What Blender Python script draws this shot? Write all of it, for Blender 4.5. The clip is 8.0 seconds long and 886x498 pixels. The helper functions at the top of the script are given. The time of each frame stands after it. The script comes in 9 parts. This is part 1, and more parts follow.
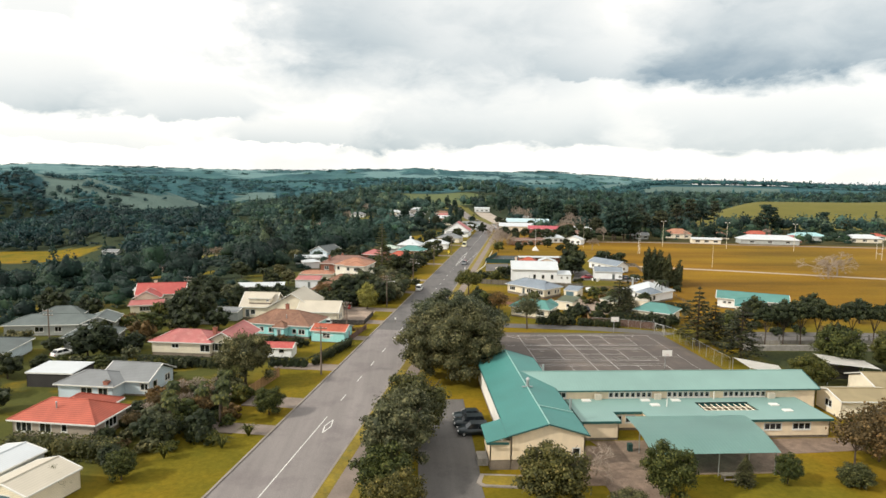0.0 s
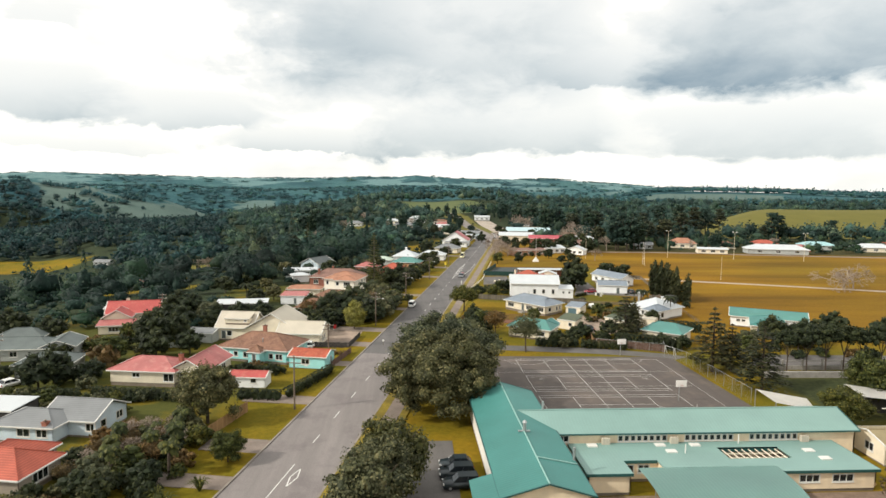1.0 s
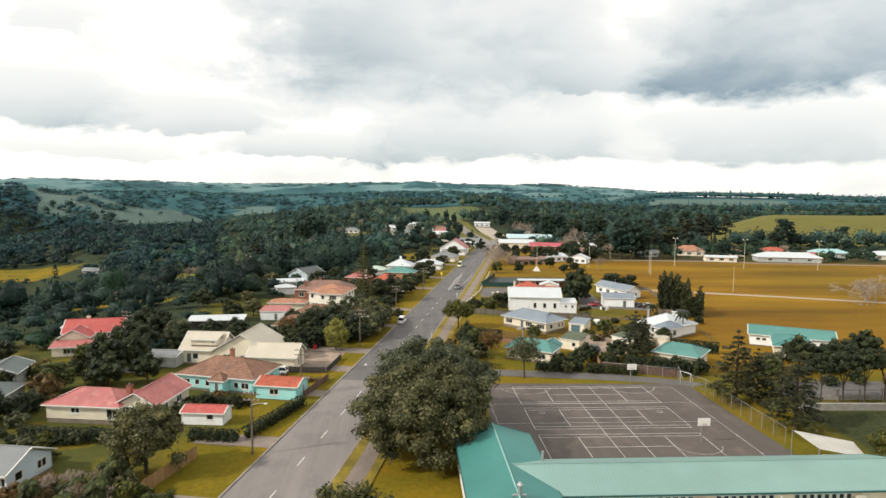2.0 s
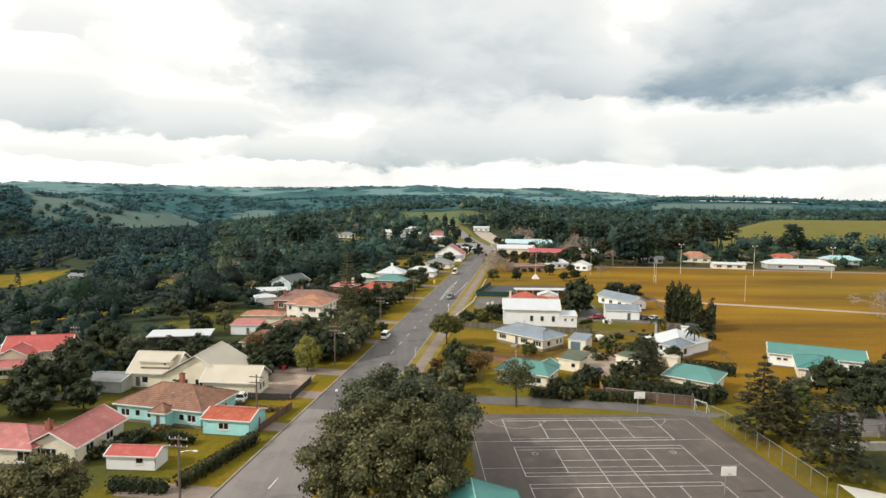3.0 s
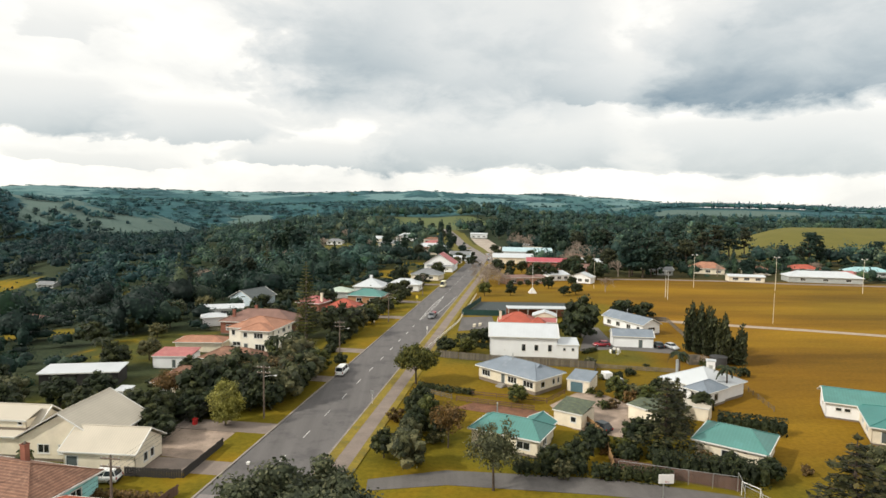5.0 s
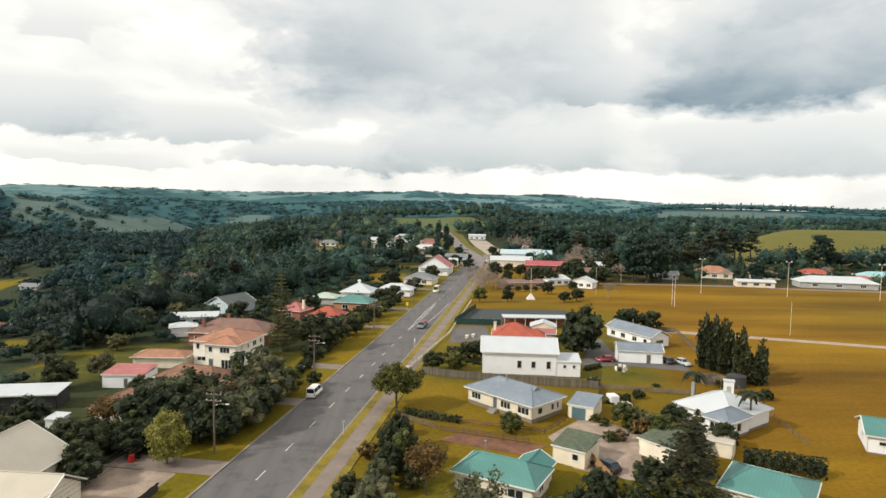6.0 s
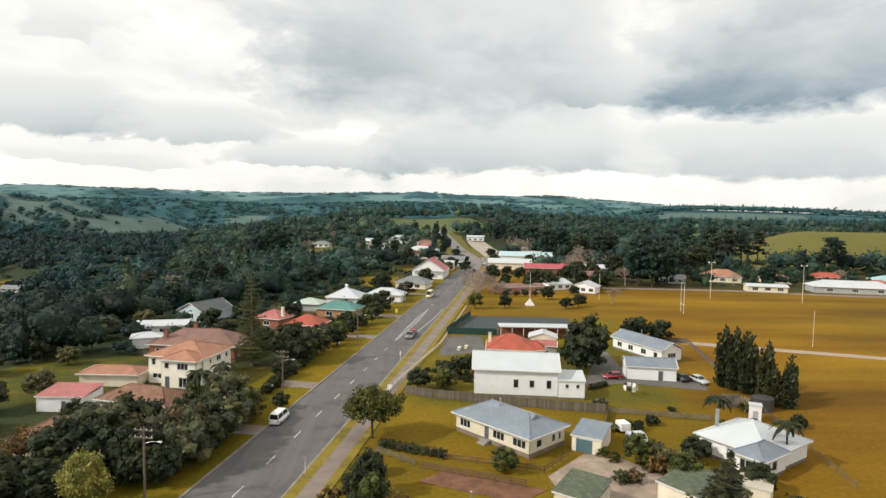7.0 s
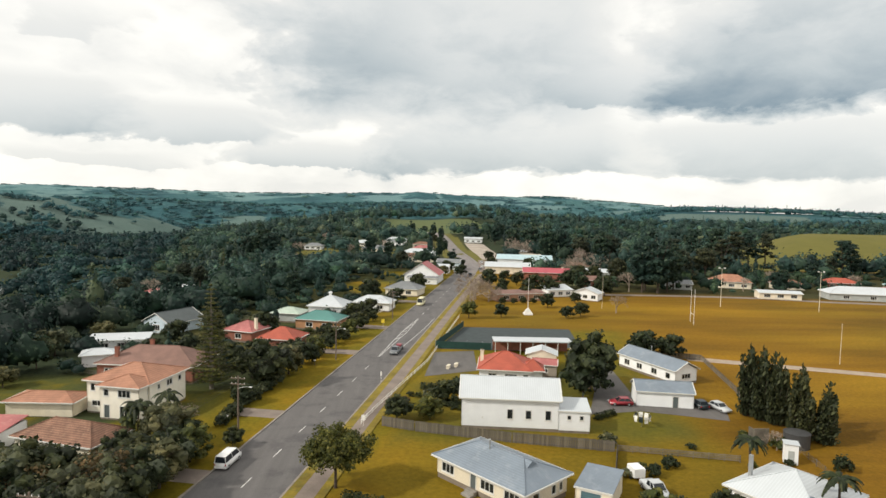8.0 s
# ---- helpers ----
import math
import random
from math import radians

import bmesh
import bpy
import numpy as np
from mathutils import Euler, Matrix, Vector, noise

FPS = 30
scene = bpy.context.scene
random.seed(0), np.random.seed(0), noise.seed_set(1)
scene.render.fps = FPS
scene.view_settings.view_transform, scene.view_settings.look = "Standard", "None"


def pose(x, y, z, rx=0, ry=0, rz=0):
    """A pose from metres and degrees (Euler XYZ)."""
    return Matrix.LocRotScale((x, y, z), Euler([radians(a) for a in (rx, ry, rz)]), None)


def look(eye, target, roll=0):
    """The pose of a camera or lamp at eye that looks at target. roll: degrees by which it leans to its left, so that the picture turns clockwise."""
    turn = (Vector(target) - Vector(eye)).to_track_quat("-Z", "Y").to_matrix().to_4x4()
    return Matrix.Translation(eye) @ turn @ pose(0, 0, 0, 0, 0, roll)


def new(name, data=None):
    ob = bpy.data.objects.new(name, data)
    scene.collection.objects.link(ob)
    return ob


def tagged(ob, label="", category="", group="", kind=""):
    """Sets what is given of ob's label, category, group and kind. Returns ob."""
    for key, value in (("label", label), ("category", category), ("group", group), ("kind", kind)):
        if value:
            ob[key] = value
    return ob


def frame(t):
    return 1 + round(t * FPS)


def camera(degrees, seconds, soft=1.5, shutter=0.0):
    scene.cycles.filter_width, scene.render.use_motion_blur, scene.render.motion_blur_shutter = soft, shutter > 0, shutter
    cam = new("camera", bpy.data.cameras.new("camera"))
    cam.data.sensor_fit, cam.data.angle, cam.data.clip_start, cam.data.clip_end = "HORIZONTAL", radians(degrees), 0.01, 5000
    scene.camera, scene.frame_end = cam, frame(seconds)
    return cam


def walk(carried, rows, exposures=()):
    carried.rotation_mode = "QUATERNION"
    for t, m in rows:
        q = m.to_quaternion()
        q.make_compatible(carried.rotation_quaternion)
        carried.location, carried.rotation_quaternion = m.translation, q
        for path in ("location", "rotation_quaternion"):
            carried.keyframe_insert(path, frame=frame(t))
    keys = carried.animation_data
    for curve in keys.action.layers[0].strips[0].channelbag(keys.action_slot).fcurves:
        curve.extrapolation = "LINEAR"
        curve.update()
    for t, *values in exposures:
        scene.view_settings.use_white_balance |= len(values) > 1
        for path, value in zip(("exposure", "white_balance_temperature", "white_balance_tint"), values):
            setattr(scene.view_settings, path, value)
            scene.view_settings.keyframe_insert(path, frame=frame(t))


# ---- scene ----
cam = camera(71.7, 8.0)
METRES, EYE, TILT, LEAN, TURN = 120.42, 35.4, 0.0, 0.0, -3.6
ROWS = [
    (0.0, 0.0, 0.0, 0.0, 0.08, -6.11, -0.74),
    (0.5, 0.0095, 0.0481, 0.004, 0.14, -5.74, -0.69),
    (1.0, 0.0187, 0.0988, 0.0065, 0.2, -5.43, -0.62),
    (1.5, 0.0285, 0.157, 0.0084, 0.28, -5.13, -0.56),
    (2.0, 0.0404, 0.2201, 0.0093, 0.36, -4.92, -0.53),
    (3.5, 0.0857, 0.4112, 0.0065, 0.62, -4.38, -0.7),
    (4.0, 0.0993, 0.4757, 0.0048, 0.69, -4.24, -0.78),
    (4.5, 0.112, 0.5388, 0.0053, 0.72, -4.11, -0.79),
    (6.0, 0.1456, 0.7227, 0.0069, 0.76, -3.99, -1.02),
    (6.5, 0.1552, 0.7854, 0.0031, 0.78, -3.96, -1.07),
    (7.0, 0.1649, 0.8495, 0.0027, 0.77, -3.89, -1.14),
    (7.5, 0.1752, 0.917, 0.0047, 0.77, -3.86, -1.18),
    (8.0, 0.1861, 0.9816, 0.0062, 0.76, -3.84, -1.25),
]
walk(cam, [(t, pose(0, 0, EYE, TILT, LEAN, TURN) @ pose(METRES * x, METRES * y, METRES * z, 90 + pitch, roll, yaw)) for t, x, y, z, yaw, pitch, roll in ROWS],
     [(0.0, 0.1), (2.0, 0.04), (4.0, -0.02), (6.0, -0.08), (8.0, -0.11)])

# ---- light ----
SUN_FROM = Vector((-0.76, -0.25, 0.56)).normalized()
sun_data = bpy.data.lights.new("sun", "SUN")
sun_data.energy, sun_data.angle, sun_data.color = 3.4, radians(1.6), (1.0, 0.94, 0.83)
sun = new("sun", sun_data)
sun.matrix_world = look(SUN_FROM * 100, (0, 0, 0))
scene.view_settings.exposure = 0.0

world = bpy.data.worlds.new("sky")
scene.world = world
world.use_nodes = True


def sky_nodes():
    nt = world.node_tree
    n, l = nt.nodes, nt.links
    n.clear()

    def math_node(op, a, b=None, clamp=False):
        m = n.new("ShaderNodeMath")
        m.operation, m.use_clamp = op, clamp
        for i, v in enumerate((a, b)):
            if v is None:
                continue
            if isinstance(v, (int, float)):
                m.inputs[i].default_value = v
            else:
                l.new(v, m.inputs[i])
        return m.outputs[0]

    co = n.new("ShaderNodeTexCoord")
    sep = n.new("ShaderNodeSeparateXYZ")
    l.new(co.outputs["Generated"], sep.inputs[0])
    ax = math_node("DIVIDE", sep.outputs[0], math_node("MAXIMUM", sep.outputs[1], 0.15))
    el = sep.outputs[2]
    squash = n.new("ShaderNodeMapping")
    squash.inputs["Scale"].default_value = (1.0, 1.0, 2.1)
    squash.inputs["Location"].default_value = (2.3, 0.4, 5.1)
    l.new(co.outputs["Generated"], squash.inputs[0])

    def cloud_noise(scale, detail, rough, warp):
        t = n.new("ShaderNodeTexNoise")
        t.inputs["Scale"].default_value, t.inputs["Detail"].default_value = scale, detail
        t.inputs["Roughness"].default_value, t.inputs["Distortion"].default_value = rough, warp
        l.new(squash.outputs[0], t.inputs["Vector"])
        return t.outputs["Fac"]

    big, fine = cloud_noise(3.4, 6, 0.55, 0.4), cloud_noise(8.5, 8, 0.58, 0.25)
    wob = math_node("ADD", math_node("MULTIPLY", math_node("SUBTRACT", big, 0.5), 0.3), math_node("MULTIPLY", math_node("SUBTRACT", fine, 0.5), 0.26))
    wob2 = math_node("ADD", math_node("MULTIPLY", math_node("SUBTRACT", fine, 0.5), 0.07), math_node("MULTIPLY", math_node("SUBTRACT", big, 0.5), 0.05))

    def bank(cx, base, rx, tall, power):
        """A cloud with a flat dark base that pales upwards and frays at its ends."""
        u = math_node("ABSOLUTE", math_node("DIVIDE", math_node("SUBTRACT", math_node("ADD", ax, wob), cx), rx))
        v = math_node("DIVIDE", math_node("SUBTRACT", math_node("ADD", el, wob2), base), tall)
        ends = math_node("MULTIPLY", math_node("SUBTRACT", 1.15, u, True), 2.2, True)
        foot = math_node("ADD", math_node("MULTIPLY", v, 1.1 / max(tall, 0.04)), 0.5, True)
        foot = math_node("MULTIPLY", foot, math_node("SUBTRACT", 1.0, v, True))
        return math_node("MULTIPLY", math_node("MULTIPLY", ends, foot), power)

    dark = None
    for b in BANKS:
        v = bank(*b)
        dark = v if dark is None else math_node("ADD", math_node("MAXIMUM", dark, v), math_node("MULTIPLY", math_node("MINIMUM", dark, v), 0.4))
    body = math_node("MULTIPLY", math_node("SUBTRACT", math_node("ADD", math_node("MULTIPLY", big, 0.55), math_node("MULTIPLY", fine, 0.45)), 0.47), 2.3)
    shade = math_node("ADD", math_node("MULTIPLY", dark, math_node("ADD", math_node("MULTIPLY", fine, 1.3), 0.45)), math_node("MULTIPLY", math_node("MAXIMUM", math_node("ADD", body, 0.05), 0.0), 0.34), True)
    # thin cloud is brightest round the sun
    dot = n.new("ShaderNodeVectorMath")
    dot.operation = "DOT_PRODUCT"
    l.new(co.outputs["Generated"], dot.inputs[0])
    dot.inputs[1].default_value = SUN_FROM
    glow = math_node("POWER", math_node("MAXIMUM", dot.outputs["Value"], 0.0), 1.0)
    shade = math_node("MULTIPLY", shade, math_node("SUBTRACT", 1.0, math_node("MULTIPLY", glow, 1.25), True))
    ramp = n.new("ShaderNodeValToRGB")
    cr = ramp.color_ramp
    cr.elements[0].position, cr.elements[0].color = 0.0, (1.25, 1.22, 1.14, 1)
    cr.elements[1].position, cr.elements[1].color = 1.0, (0.26, 0.35, 0.415, 1)
    for p, c in ((0.12, (1.0, 0.995, 0.95, 1)), (0.3, (0.87, 0.89, 0.87, 1)), (0.6, (0.61, 0.67, 0.685, 1))):
        e = cr.elements.new(p)
        e.color = c
    l.new(shade, ramp.inputs[0])
    nish = n.new("ShaderNodeTexSky")
    nish.sky_type, nish.sun_disc = "NISHITA", False
    nish.sun_elevation, nish.sun_rotation = math.asin(SUN_FROM.z), math.atan2(SUN_FROM.x, SUN_FROM.y)
    dim = n.new("ShaderNodeMix")
    dim.data_type, dim.blend_type = "RGBA", "MULTIPLY"
    dim.inputs[0].default_value = 1.0
    l.new(nish.outputs[0], dim.inputs[6])
    dim.inputs[7].default_value = (0.1, 0.1, 0.1, 1)
    cover = n.new("ShaderNodeMix")
    cover.data_type = "RGBA"
    cover.inputs[0].default_value = 0.9
    l.new(dim.outputs[2], cover.inputs[6])
    l.new(ramp.outputs[0], cover.inputs[7])
    bg = n.new("ShaderNodeBackground")
    bg.inputs["Strength"].default_value = 1.0
    l.new(cover.outputs[2], bg.inputs["Color"])
    out = n.new("ShaderNodeOutputWorld")
    l.new(bg.outputs[0], out.inputs[0])


# clouds: sideways middle, height of the base, half width, height, depth of grey
# the last bank is unseen, added overhead to temper the light
BANKS = [(0.043, 0.146, 0.26, 0.28, 0.5), (-0.12, 0.19, 0.11, 0.2, 0.34), (0.67, 0.150, 0.27, 0.15, 0.8), (0.78, 0.24, 0.27, 0.3, 0.34), (-0.60, 0.098, 0.16, 0.08, 0.54), (-0.37, 0.094, 0.15, 0.06, 0.36),
         (0.154, 0.056, 0.20, 0.09, 0.5), (0.61, 0.050, 0.24, 0.09, 0.46), (0.354, 0.165, 0.12, 0.08, 0.4), (-0.515, 0.22, 0.06, 0.05, 0.16), (-0.146, 0.062, 0.15, 0.04, 0.36), (-0.52, 0.05, 0.16, 0.03, 0.2), (0.3, 0.44, 0.6, 0.5, 0.4)]
sky_nodes()

# ---- materials ----
MATS = {}


def nodes_of(name):
    m = bpy.data.materials.new(name)
    m.use_nodes = True
    nt = m.node_tree
    return m, nt.nodes, nt.links, nt.nodes["Principled BSDF"]


def noise_node(n, l, vec, scale, detail=4.0, rough=0.55):
    t = n.new("ShaderNodeTexNoise")
    t.inputs["Scale"].default_value, t.inputs["Detail"].default_value, t.inputs["Roughness"].default_value = scale, detail, rough
    l.new(vec, t.inputs["Vector"])
    return t.outputs["Fac"]


def ramp_node(n, l, fac, stops):
    r = n.new("ShaderNodeValToRGB")
    r.color_ramp.elements[0].position, r.color_ramp.elements[0].color = stops[0][0], (*stops[0][1], 1)
    r.color_ramp.elements[1].position, r.color_ramp.elements[1].color = stops[-1][0], (*stops[-1][1], 1)
    for p, c in stops[1:-1]:
        r.color_ramp.elements.new(p).color = (*c, 1)
    l.new(fac, r.inputs[0])
    return r.outputs[0]


def mix_node(n, l, fac, a, b, mode="MIX"):
    m = n.new("ShaderNodeMix")
    m.data_type, m.blend_type = "RGBA", mode
    for i, v in ((0, fac), (6, a), (7, b)):
        if isinstance(v, (int, float)):
            m.inputs[i].default_value = v
        elif isinstance(v, tuple):
            m.inputs[i].default_value = (*v, 1)
        else:
            l.new(v, m.inputs[i])
    return m.outputs[2]


def shade(c, k):
    return tuple(min(1.0, v * k) for v in c)


def plain(name, col, rough=0.7, metal=0.0, big=0.5, fine=9.0, vary=0.18, stain=None, ribs=None, bump=0.15, random_tone=0.0):
    """A painted, mineral or metal surface: two scales of tone, optional stain colour, optional ribs (axis, spacing, how
    much shade is toned into the troughs).
    """
    if name in MATS:
        return MATS[name]
    m, n, l, p = nodes_of(name)
    co = n.new("ShaderNodeTexCoord").outputs["Object"]
    f1, f2 = noise_node(n, l, co, big), noise_node(n, l, co, fine, 6)
    c1 = ramp_node(n, l, f1, [(0.3, shade(col, 1 - vary)), (0.7, shade(col, 1 + vary * 0.7))])
    c2 = ramp_node(n, l, f2, [(0.3, (1 - vary * 0.8,) * 3), (0.65, (1.0, 1.0, 1.0))])
    c = mix_node(n, l, 1.0, c1, c2, "MULTIPLY")
    if stain:
        f3 = ramp_node(n, l, noise_node(n, l, co, big * 2.7, 8, 0.7), [(0.52, (0, 0, 0)), (0.68, (1, 1, 1))])
        c = mix_node(n, l, f3, c, stain)
    height = f2
    if ribs:
        axis, gap, depth = ribs
        sep = n.new("ShaderNodeSeparateXYZ")
        l.new(co, sep.inputs[0])
        k = n.new("ShaderNodeMath")
        k.operation = "MULTIPLY"
        l.new(sep.outputs["XYZ".index(axis)], k.inputs[0])
        k.inputs[1].default_value = math.tau / gap
        sn = n.new("ShaderNodeMath")
        sn.operation = "SINE"
        l.new(k.outputs[0], sn.inputs[0])
        height = sn.outputs[0]
        # trough shade is multiplied into the colour, by the rib's depth value
        tone = ramp_node(n, l, height, [(0.0, (1 - depth,) * 3), (0.6, (1.0, 1.0, 1.0))])
        c = mix_node(n, l, 1.0, c, tone, "MULTIPLY")
    if random_tone:
        info = n.new("ShaderNodeObjectInfo")
        t = ramp_node(n, l, info.outputs["Random"], [(0.0, (1 - random_tone,) * 3), (1.0, (1.0, 1.0, 1.0))])
        c = mix_node(n, l, 1.0, c, t, "MULTIPLY")
    l.new(c, p.inputs["Base Color"])
    p.inputs["Roughness"].default_value, p.inputs["Metallic"].default_value = rough, metal
    if bump:
        b = n.new("ShaderNodeBump")
        b.inputs["Strength"].default_value, b.inputs["Distance"].default_value = bump, 0.03
        l.new(height, b.inputs["Height"])
        l.new(b.outputs[0], p.inputs["Normal"])
    MATS[name] = m
    return m


def foliage(name, dark, light, tint=None, toned=False):
    """Leaves: tone per leaf, per tree and through the crown."""
    if name in MATS:
        return MATS[name]
    m, n, l, p = nodes_of(name)
    co = n.new("ShaderNodeTexCoord").outputs["Object"]
    geo = n.new("ShaderNodeNewGeometry")
    info = n.new("ShaderNodeObjectInfo")
    c1 = ramp_node(n, l, geo.outputs["Random Per Island"], [(0.0, dark), (0.75, light), (1.0, tint or shade(light, 1.35))])
    c2 = ramp_node(n, l, noise_node(n, l, co, 0.45, 4), [(0.32, (0.55, 0.58, 0.6)), (0.68, (1.25, 1.2, 1.1))])
    c3 = ramp_node(n, l, info.outputs["Random"], [(0.0, (0.78, 0.86, 0.9)), (0.5, (1.0, 1.0, 0.96)), (1.0, (1.16, 1.06, 0.86))])
    c = mix_node(n, l, 1.0, mix_node(n, l, 1.0, c1, c2, "MULTIPLY"), c3, "MULTIPLY")
    if toned:
        own = n.new("ShaderNodeAttribute")
        own.attribute_name = "kind_of_tree"
        c = mix_node(n, l, 1.0, c, own.outputs["Color"], "MULTIPLY")
    l.new(c, p.inputs["Base Color"])
    p.inputs["Roughness"].default_value = 0.6
    p.inputs["Specular IOR Level"].default_value = 0.25
    tl = n.new("ShaderNodeBsdfTranslucent")
    l.new(c, tl.inputs["Color"])
    ms = n.new("ShaderNodeMixShader")
    ms.inputs[0].default_value = 0.3
    l.new(p.outputs[0], ms.inputs[1])
    l.new(tl.outputs[0], ms.inputs[2])
    l.new(ms.outputs[0], n["Material Output"].inputs["Surface"])
    MATS[name] = m
    return m


def glass_mat():
    m, n, l, p = nodes_of("window_glass")
    p.inputs["Base Color"].default_value = (0.16, 0.19, 0.2, 1)
    p.inputs["Roughness"].default_value = 0.06
    p.inputs["Transmission Weight"].default_value = 0.9
    p.inputs["IOR"].default_value = 1.45
    return m


def ground_mat():
    """Winter-dry pasture near the town, patchwork of pasture and bush on the far hills, with haze mixed into their
    colour.
    """
    m, n, l, p = nodes_of("ground_grass")
    co = n.new("ShaderNodeTexCoord").outputs["Object"]
    fine, mid, big = noise_node(n, l, co, 1.3, 8, 0.7), noise_node(n, l, co, 0.06, 6, 0.6), noise_node(n, l, co, 0.012, 5, 0.6)
    sep = n.new("ShaderNodeSeparateXYZ")
    l.new(co, sep.inputs[0])
    cover = n.new("ShaderNodeAttribute")
    cover.attribute_name = "cover"
    cov = n.new("ShaderNodeSeparateColor")
    l.new(cover.outputs["Color"], cov.inputs[0])
    lawn = ramp_node(n, l, mid, [(0.3, (0.118, 0.112, 0.012)), (0.5, (0.182, 0.142, 0.012)), (0.72, (0.275, 0.168, 0.013))])
    swath = n.new("ShaderNodeMapping")
    swath.inputs["Rotation"].default_value = (0, 0, 0.3)
    swath.inputs["Scale"].default_value = (0.007, 0.034, 0.02)
    l.new(co, swath.inputs[0])
    turf = ramp_node(n, l, noise_node(n, l, swath.outputs[0], 1.0, 7, 0.62), [(0.34, (0.135, 0.074, 0.009)), (0.5, (0.215, 0.122, 0.011)), (0.66, (0.29, 0.172, 0.014))])
    c1 = mix_node(n, l, cov.outputs[1], lawn, turf)
    c2 = ramp_node(n, l, fine, [(0.25, (0.6, 0.62, 0.55)), (0.7, (1.1, 1.06, 1.0))])
    c3 = ramp_node(n, l, big, [(0.35, (0.78, 0.84, 0.85)), (0.65, (1.08, 1.0, 0.9))])
    c = mix_node(n, l, 1.0, mix_node(n, l, 1.0, c1, c2, "MULTIPLY"), c3, "MULTIPLY")
    # dark undergrowth tone, also laid as painted shade below the tree row
    scrub = ramp_node(n, l, fine, [(0.3, (0.012, 0.022, 0.014)), (0.7, (0.05, 0.062, 0.028))])
    bed = n.new("ShaderNodeMath")
    bed.operation, bed.use_clamp = "MULTIPLY", True
    l.new(cover.outputs["Alpha"], bed.inputs[0])
    l.new(ramp_node(n, l, noise_node(n, l, co, 0.11, 6, 0.6), [(0.32, (0, 0, 0)), (0.5, (1, 1, 1))]), bed.inputs[1])
    c = mix_node(n, l, bed.outputs[0], c, mix_node(n, l, fine, (0.034, 0.042, 0.012), (0.1, 0.1, 0.023)))
    c = mix_node(n, l, cov.outputs[0], c, scrub)
    ragged = n.new("ShaderNodeMath")
    ragged.operation = "MULTIPLY_ADD"
    l.new(noise_node(n, l, co, 0.011, 7, 0.68), ragged.inputs[0])
    ragged.inputs[1].default_value = 2.2
    shift = n.new("ShaderNodeMath")
    shift.operation = "SUBTRACT"
    l.new(cov.outputs[2], shift.inputs[0])
    shift.inputs[1].default_value = 1.1
    l.new(shift.outputs[0], ragged.inputs[2])
    grazed = ramp_node(n, l, ragged.outputs[0], [(0.46, (0, 0, 0)), (0.54, (1, 1, 1))])
    knoll = n.new("ShaderNodeMapRange")
    knoll.inputs[1].default_value, knoll.inputs[2].default_value = 790, 830
    l.new(sep.outputs[1], knoll.inputs[0])
    meadow_col = mix_node(n, l, knoll.outputs[0], mix_node(n, l, mid, (0.1, 0.096, 0.026), (0.16, 0.143, 0.037)), mix_node(n, l, mid, (0.07, 0.092, 0.042), (0.125, 0.145, 0.062)))
    c = mix_node(n, l, grazed, c, meadow_col)
    fm = n.new("ShaderNodeMapping")
    fm.inputs["Scale"].default_value = (0.0046, 0.0017, 0.004)
    l.new(co, fm.inputs[0])
    rise = n.new("ShaderNodeMapRange")
    for i_, v_ in ((1, 2100), (2, 3000), (3, -0.08), (4, -0.02)):
        rise.inputs[i_].default_value = v_
    l.new(sep.outputs[1], rise.inputs[0])
    opened = n.new("ShaderNodeMath")
    opened.operation = "ADD"
    l.new(noise_node(n, l, fm.outputs[0], 1.0, 8, 0.62), opened.inputs[0])
    l.new(rise.outputs[0], opened.inputs[1])
    meadow = ramp_node(n, l, opened.outputs[0], [(0.6, (0, 0, 0)), (0.625, (1, 1, 1))])
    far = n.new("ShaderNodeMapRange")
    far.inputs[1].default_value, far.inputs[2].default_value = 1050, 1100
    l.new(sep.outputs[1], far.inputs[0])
    # haze is painted into the far colours: teal, then paler with distance
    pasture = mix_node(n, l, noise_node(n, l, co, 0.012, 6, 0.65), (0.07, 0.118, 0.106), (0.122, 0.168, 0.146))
    haze = n.new("ShaderNodeMapRange")
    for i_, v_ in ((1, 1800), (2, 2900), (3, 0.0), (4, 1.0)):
        haze.inputs[i_].default_value = v_
    l.new(sep.outputs[1], haze.inputs[0])
    pasture = mix_node(n, l, haze.outputs[0], pasture, mix_node(n, l, noise_node(n, l, co, 0.006, 6, 0.65), (0.09, 0.178, 0.184), (0.155, 0.25, 0.25)))
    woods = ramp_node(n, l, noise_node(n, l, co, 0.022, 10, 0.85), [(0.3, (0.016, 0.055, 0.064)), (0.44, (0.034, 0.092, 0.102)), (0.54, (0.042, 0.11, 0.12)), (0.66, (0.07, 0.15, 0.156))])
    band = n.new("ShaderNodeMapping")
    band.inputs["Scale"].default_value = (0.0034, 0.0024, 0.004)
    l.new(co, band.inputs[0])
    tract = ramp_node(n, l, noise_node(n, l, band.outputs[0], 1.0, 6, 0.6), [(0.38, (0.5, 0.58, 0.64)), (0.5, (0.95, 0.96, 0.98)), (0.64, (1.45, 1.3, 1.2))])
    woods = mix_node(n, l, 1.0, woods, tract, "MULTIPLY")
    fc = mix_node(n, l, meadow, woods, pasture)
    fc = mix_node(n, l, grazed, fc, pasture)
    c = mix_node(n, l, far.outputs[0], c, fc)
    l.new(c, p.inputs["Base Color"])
    p.inputs["Roughness"].default_value = 0.95
    p.inputs["Specular IOR Level"].default_value = 0.1
    b = n.new("ShaderNodeBump")
    b.inputs["Strength"].default_value, b.inputs["Distance"].default_value = 0.5, 0.08
    l.new(fine, b.inputs["Height"])
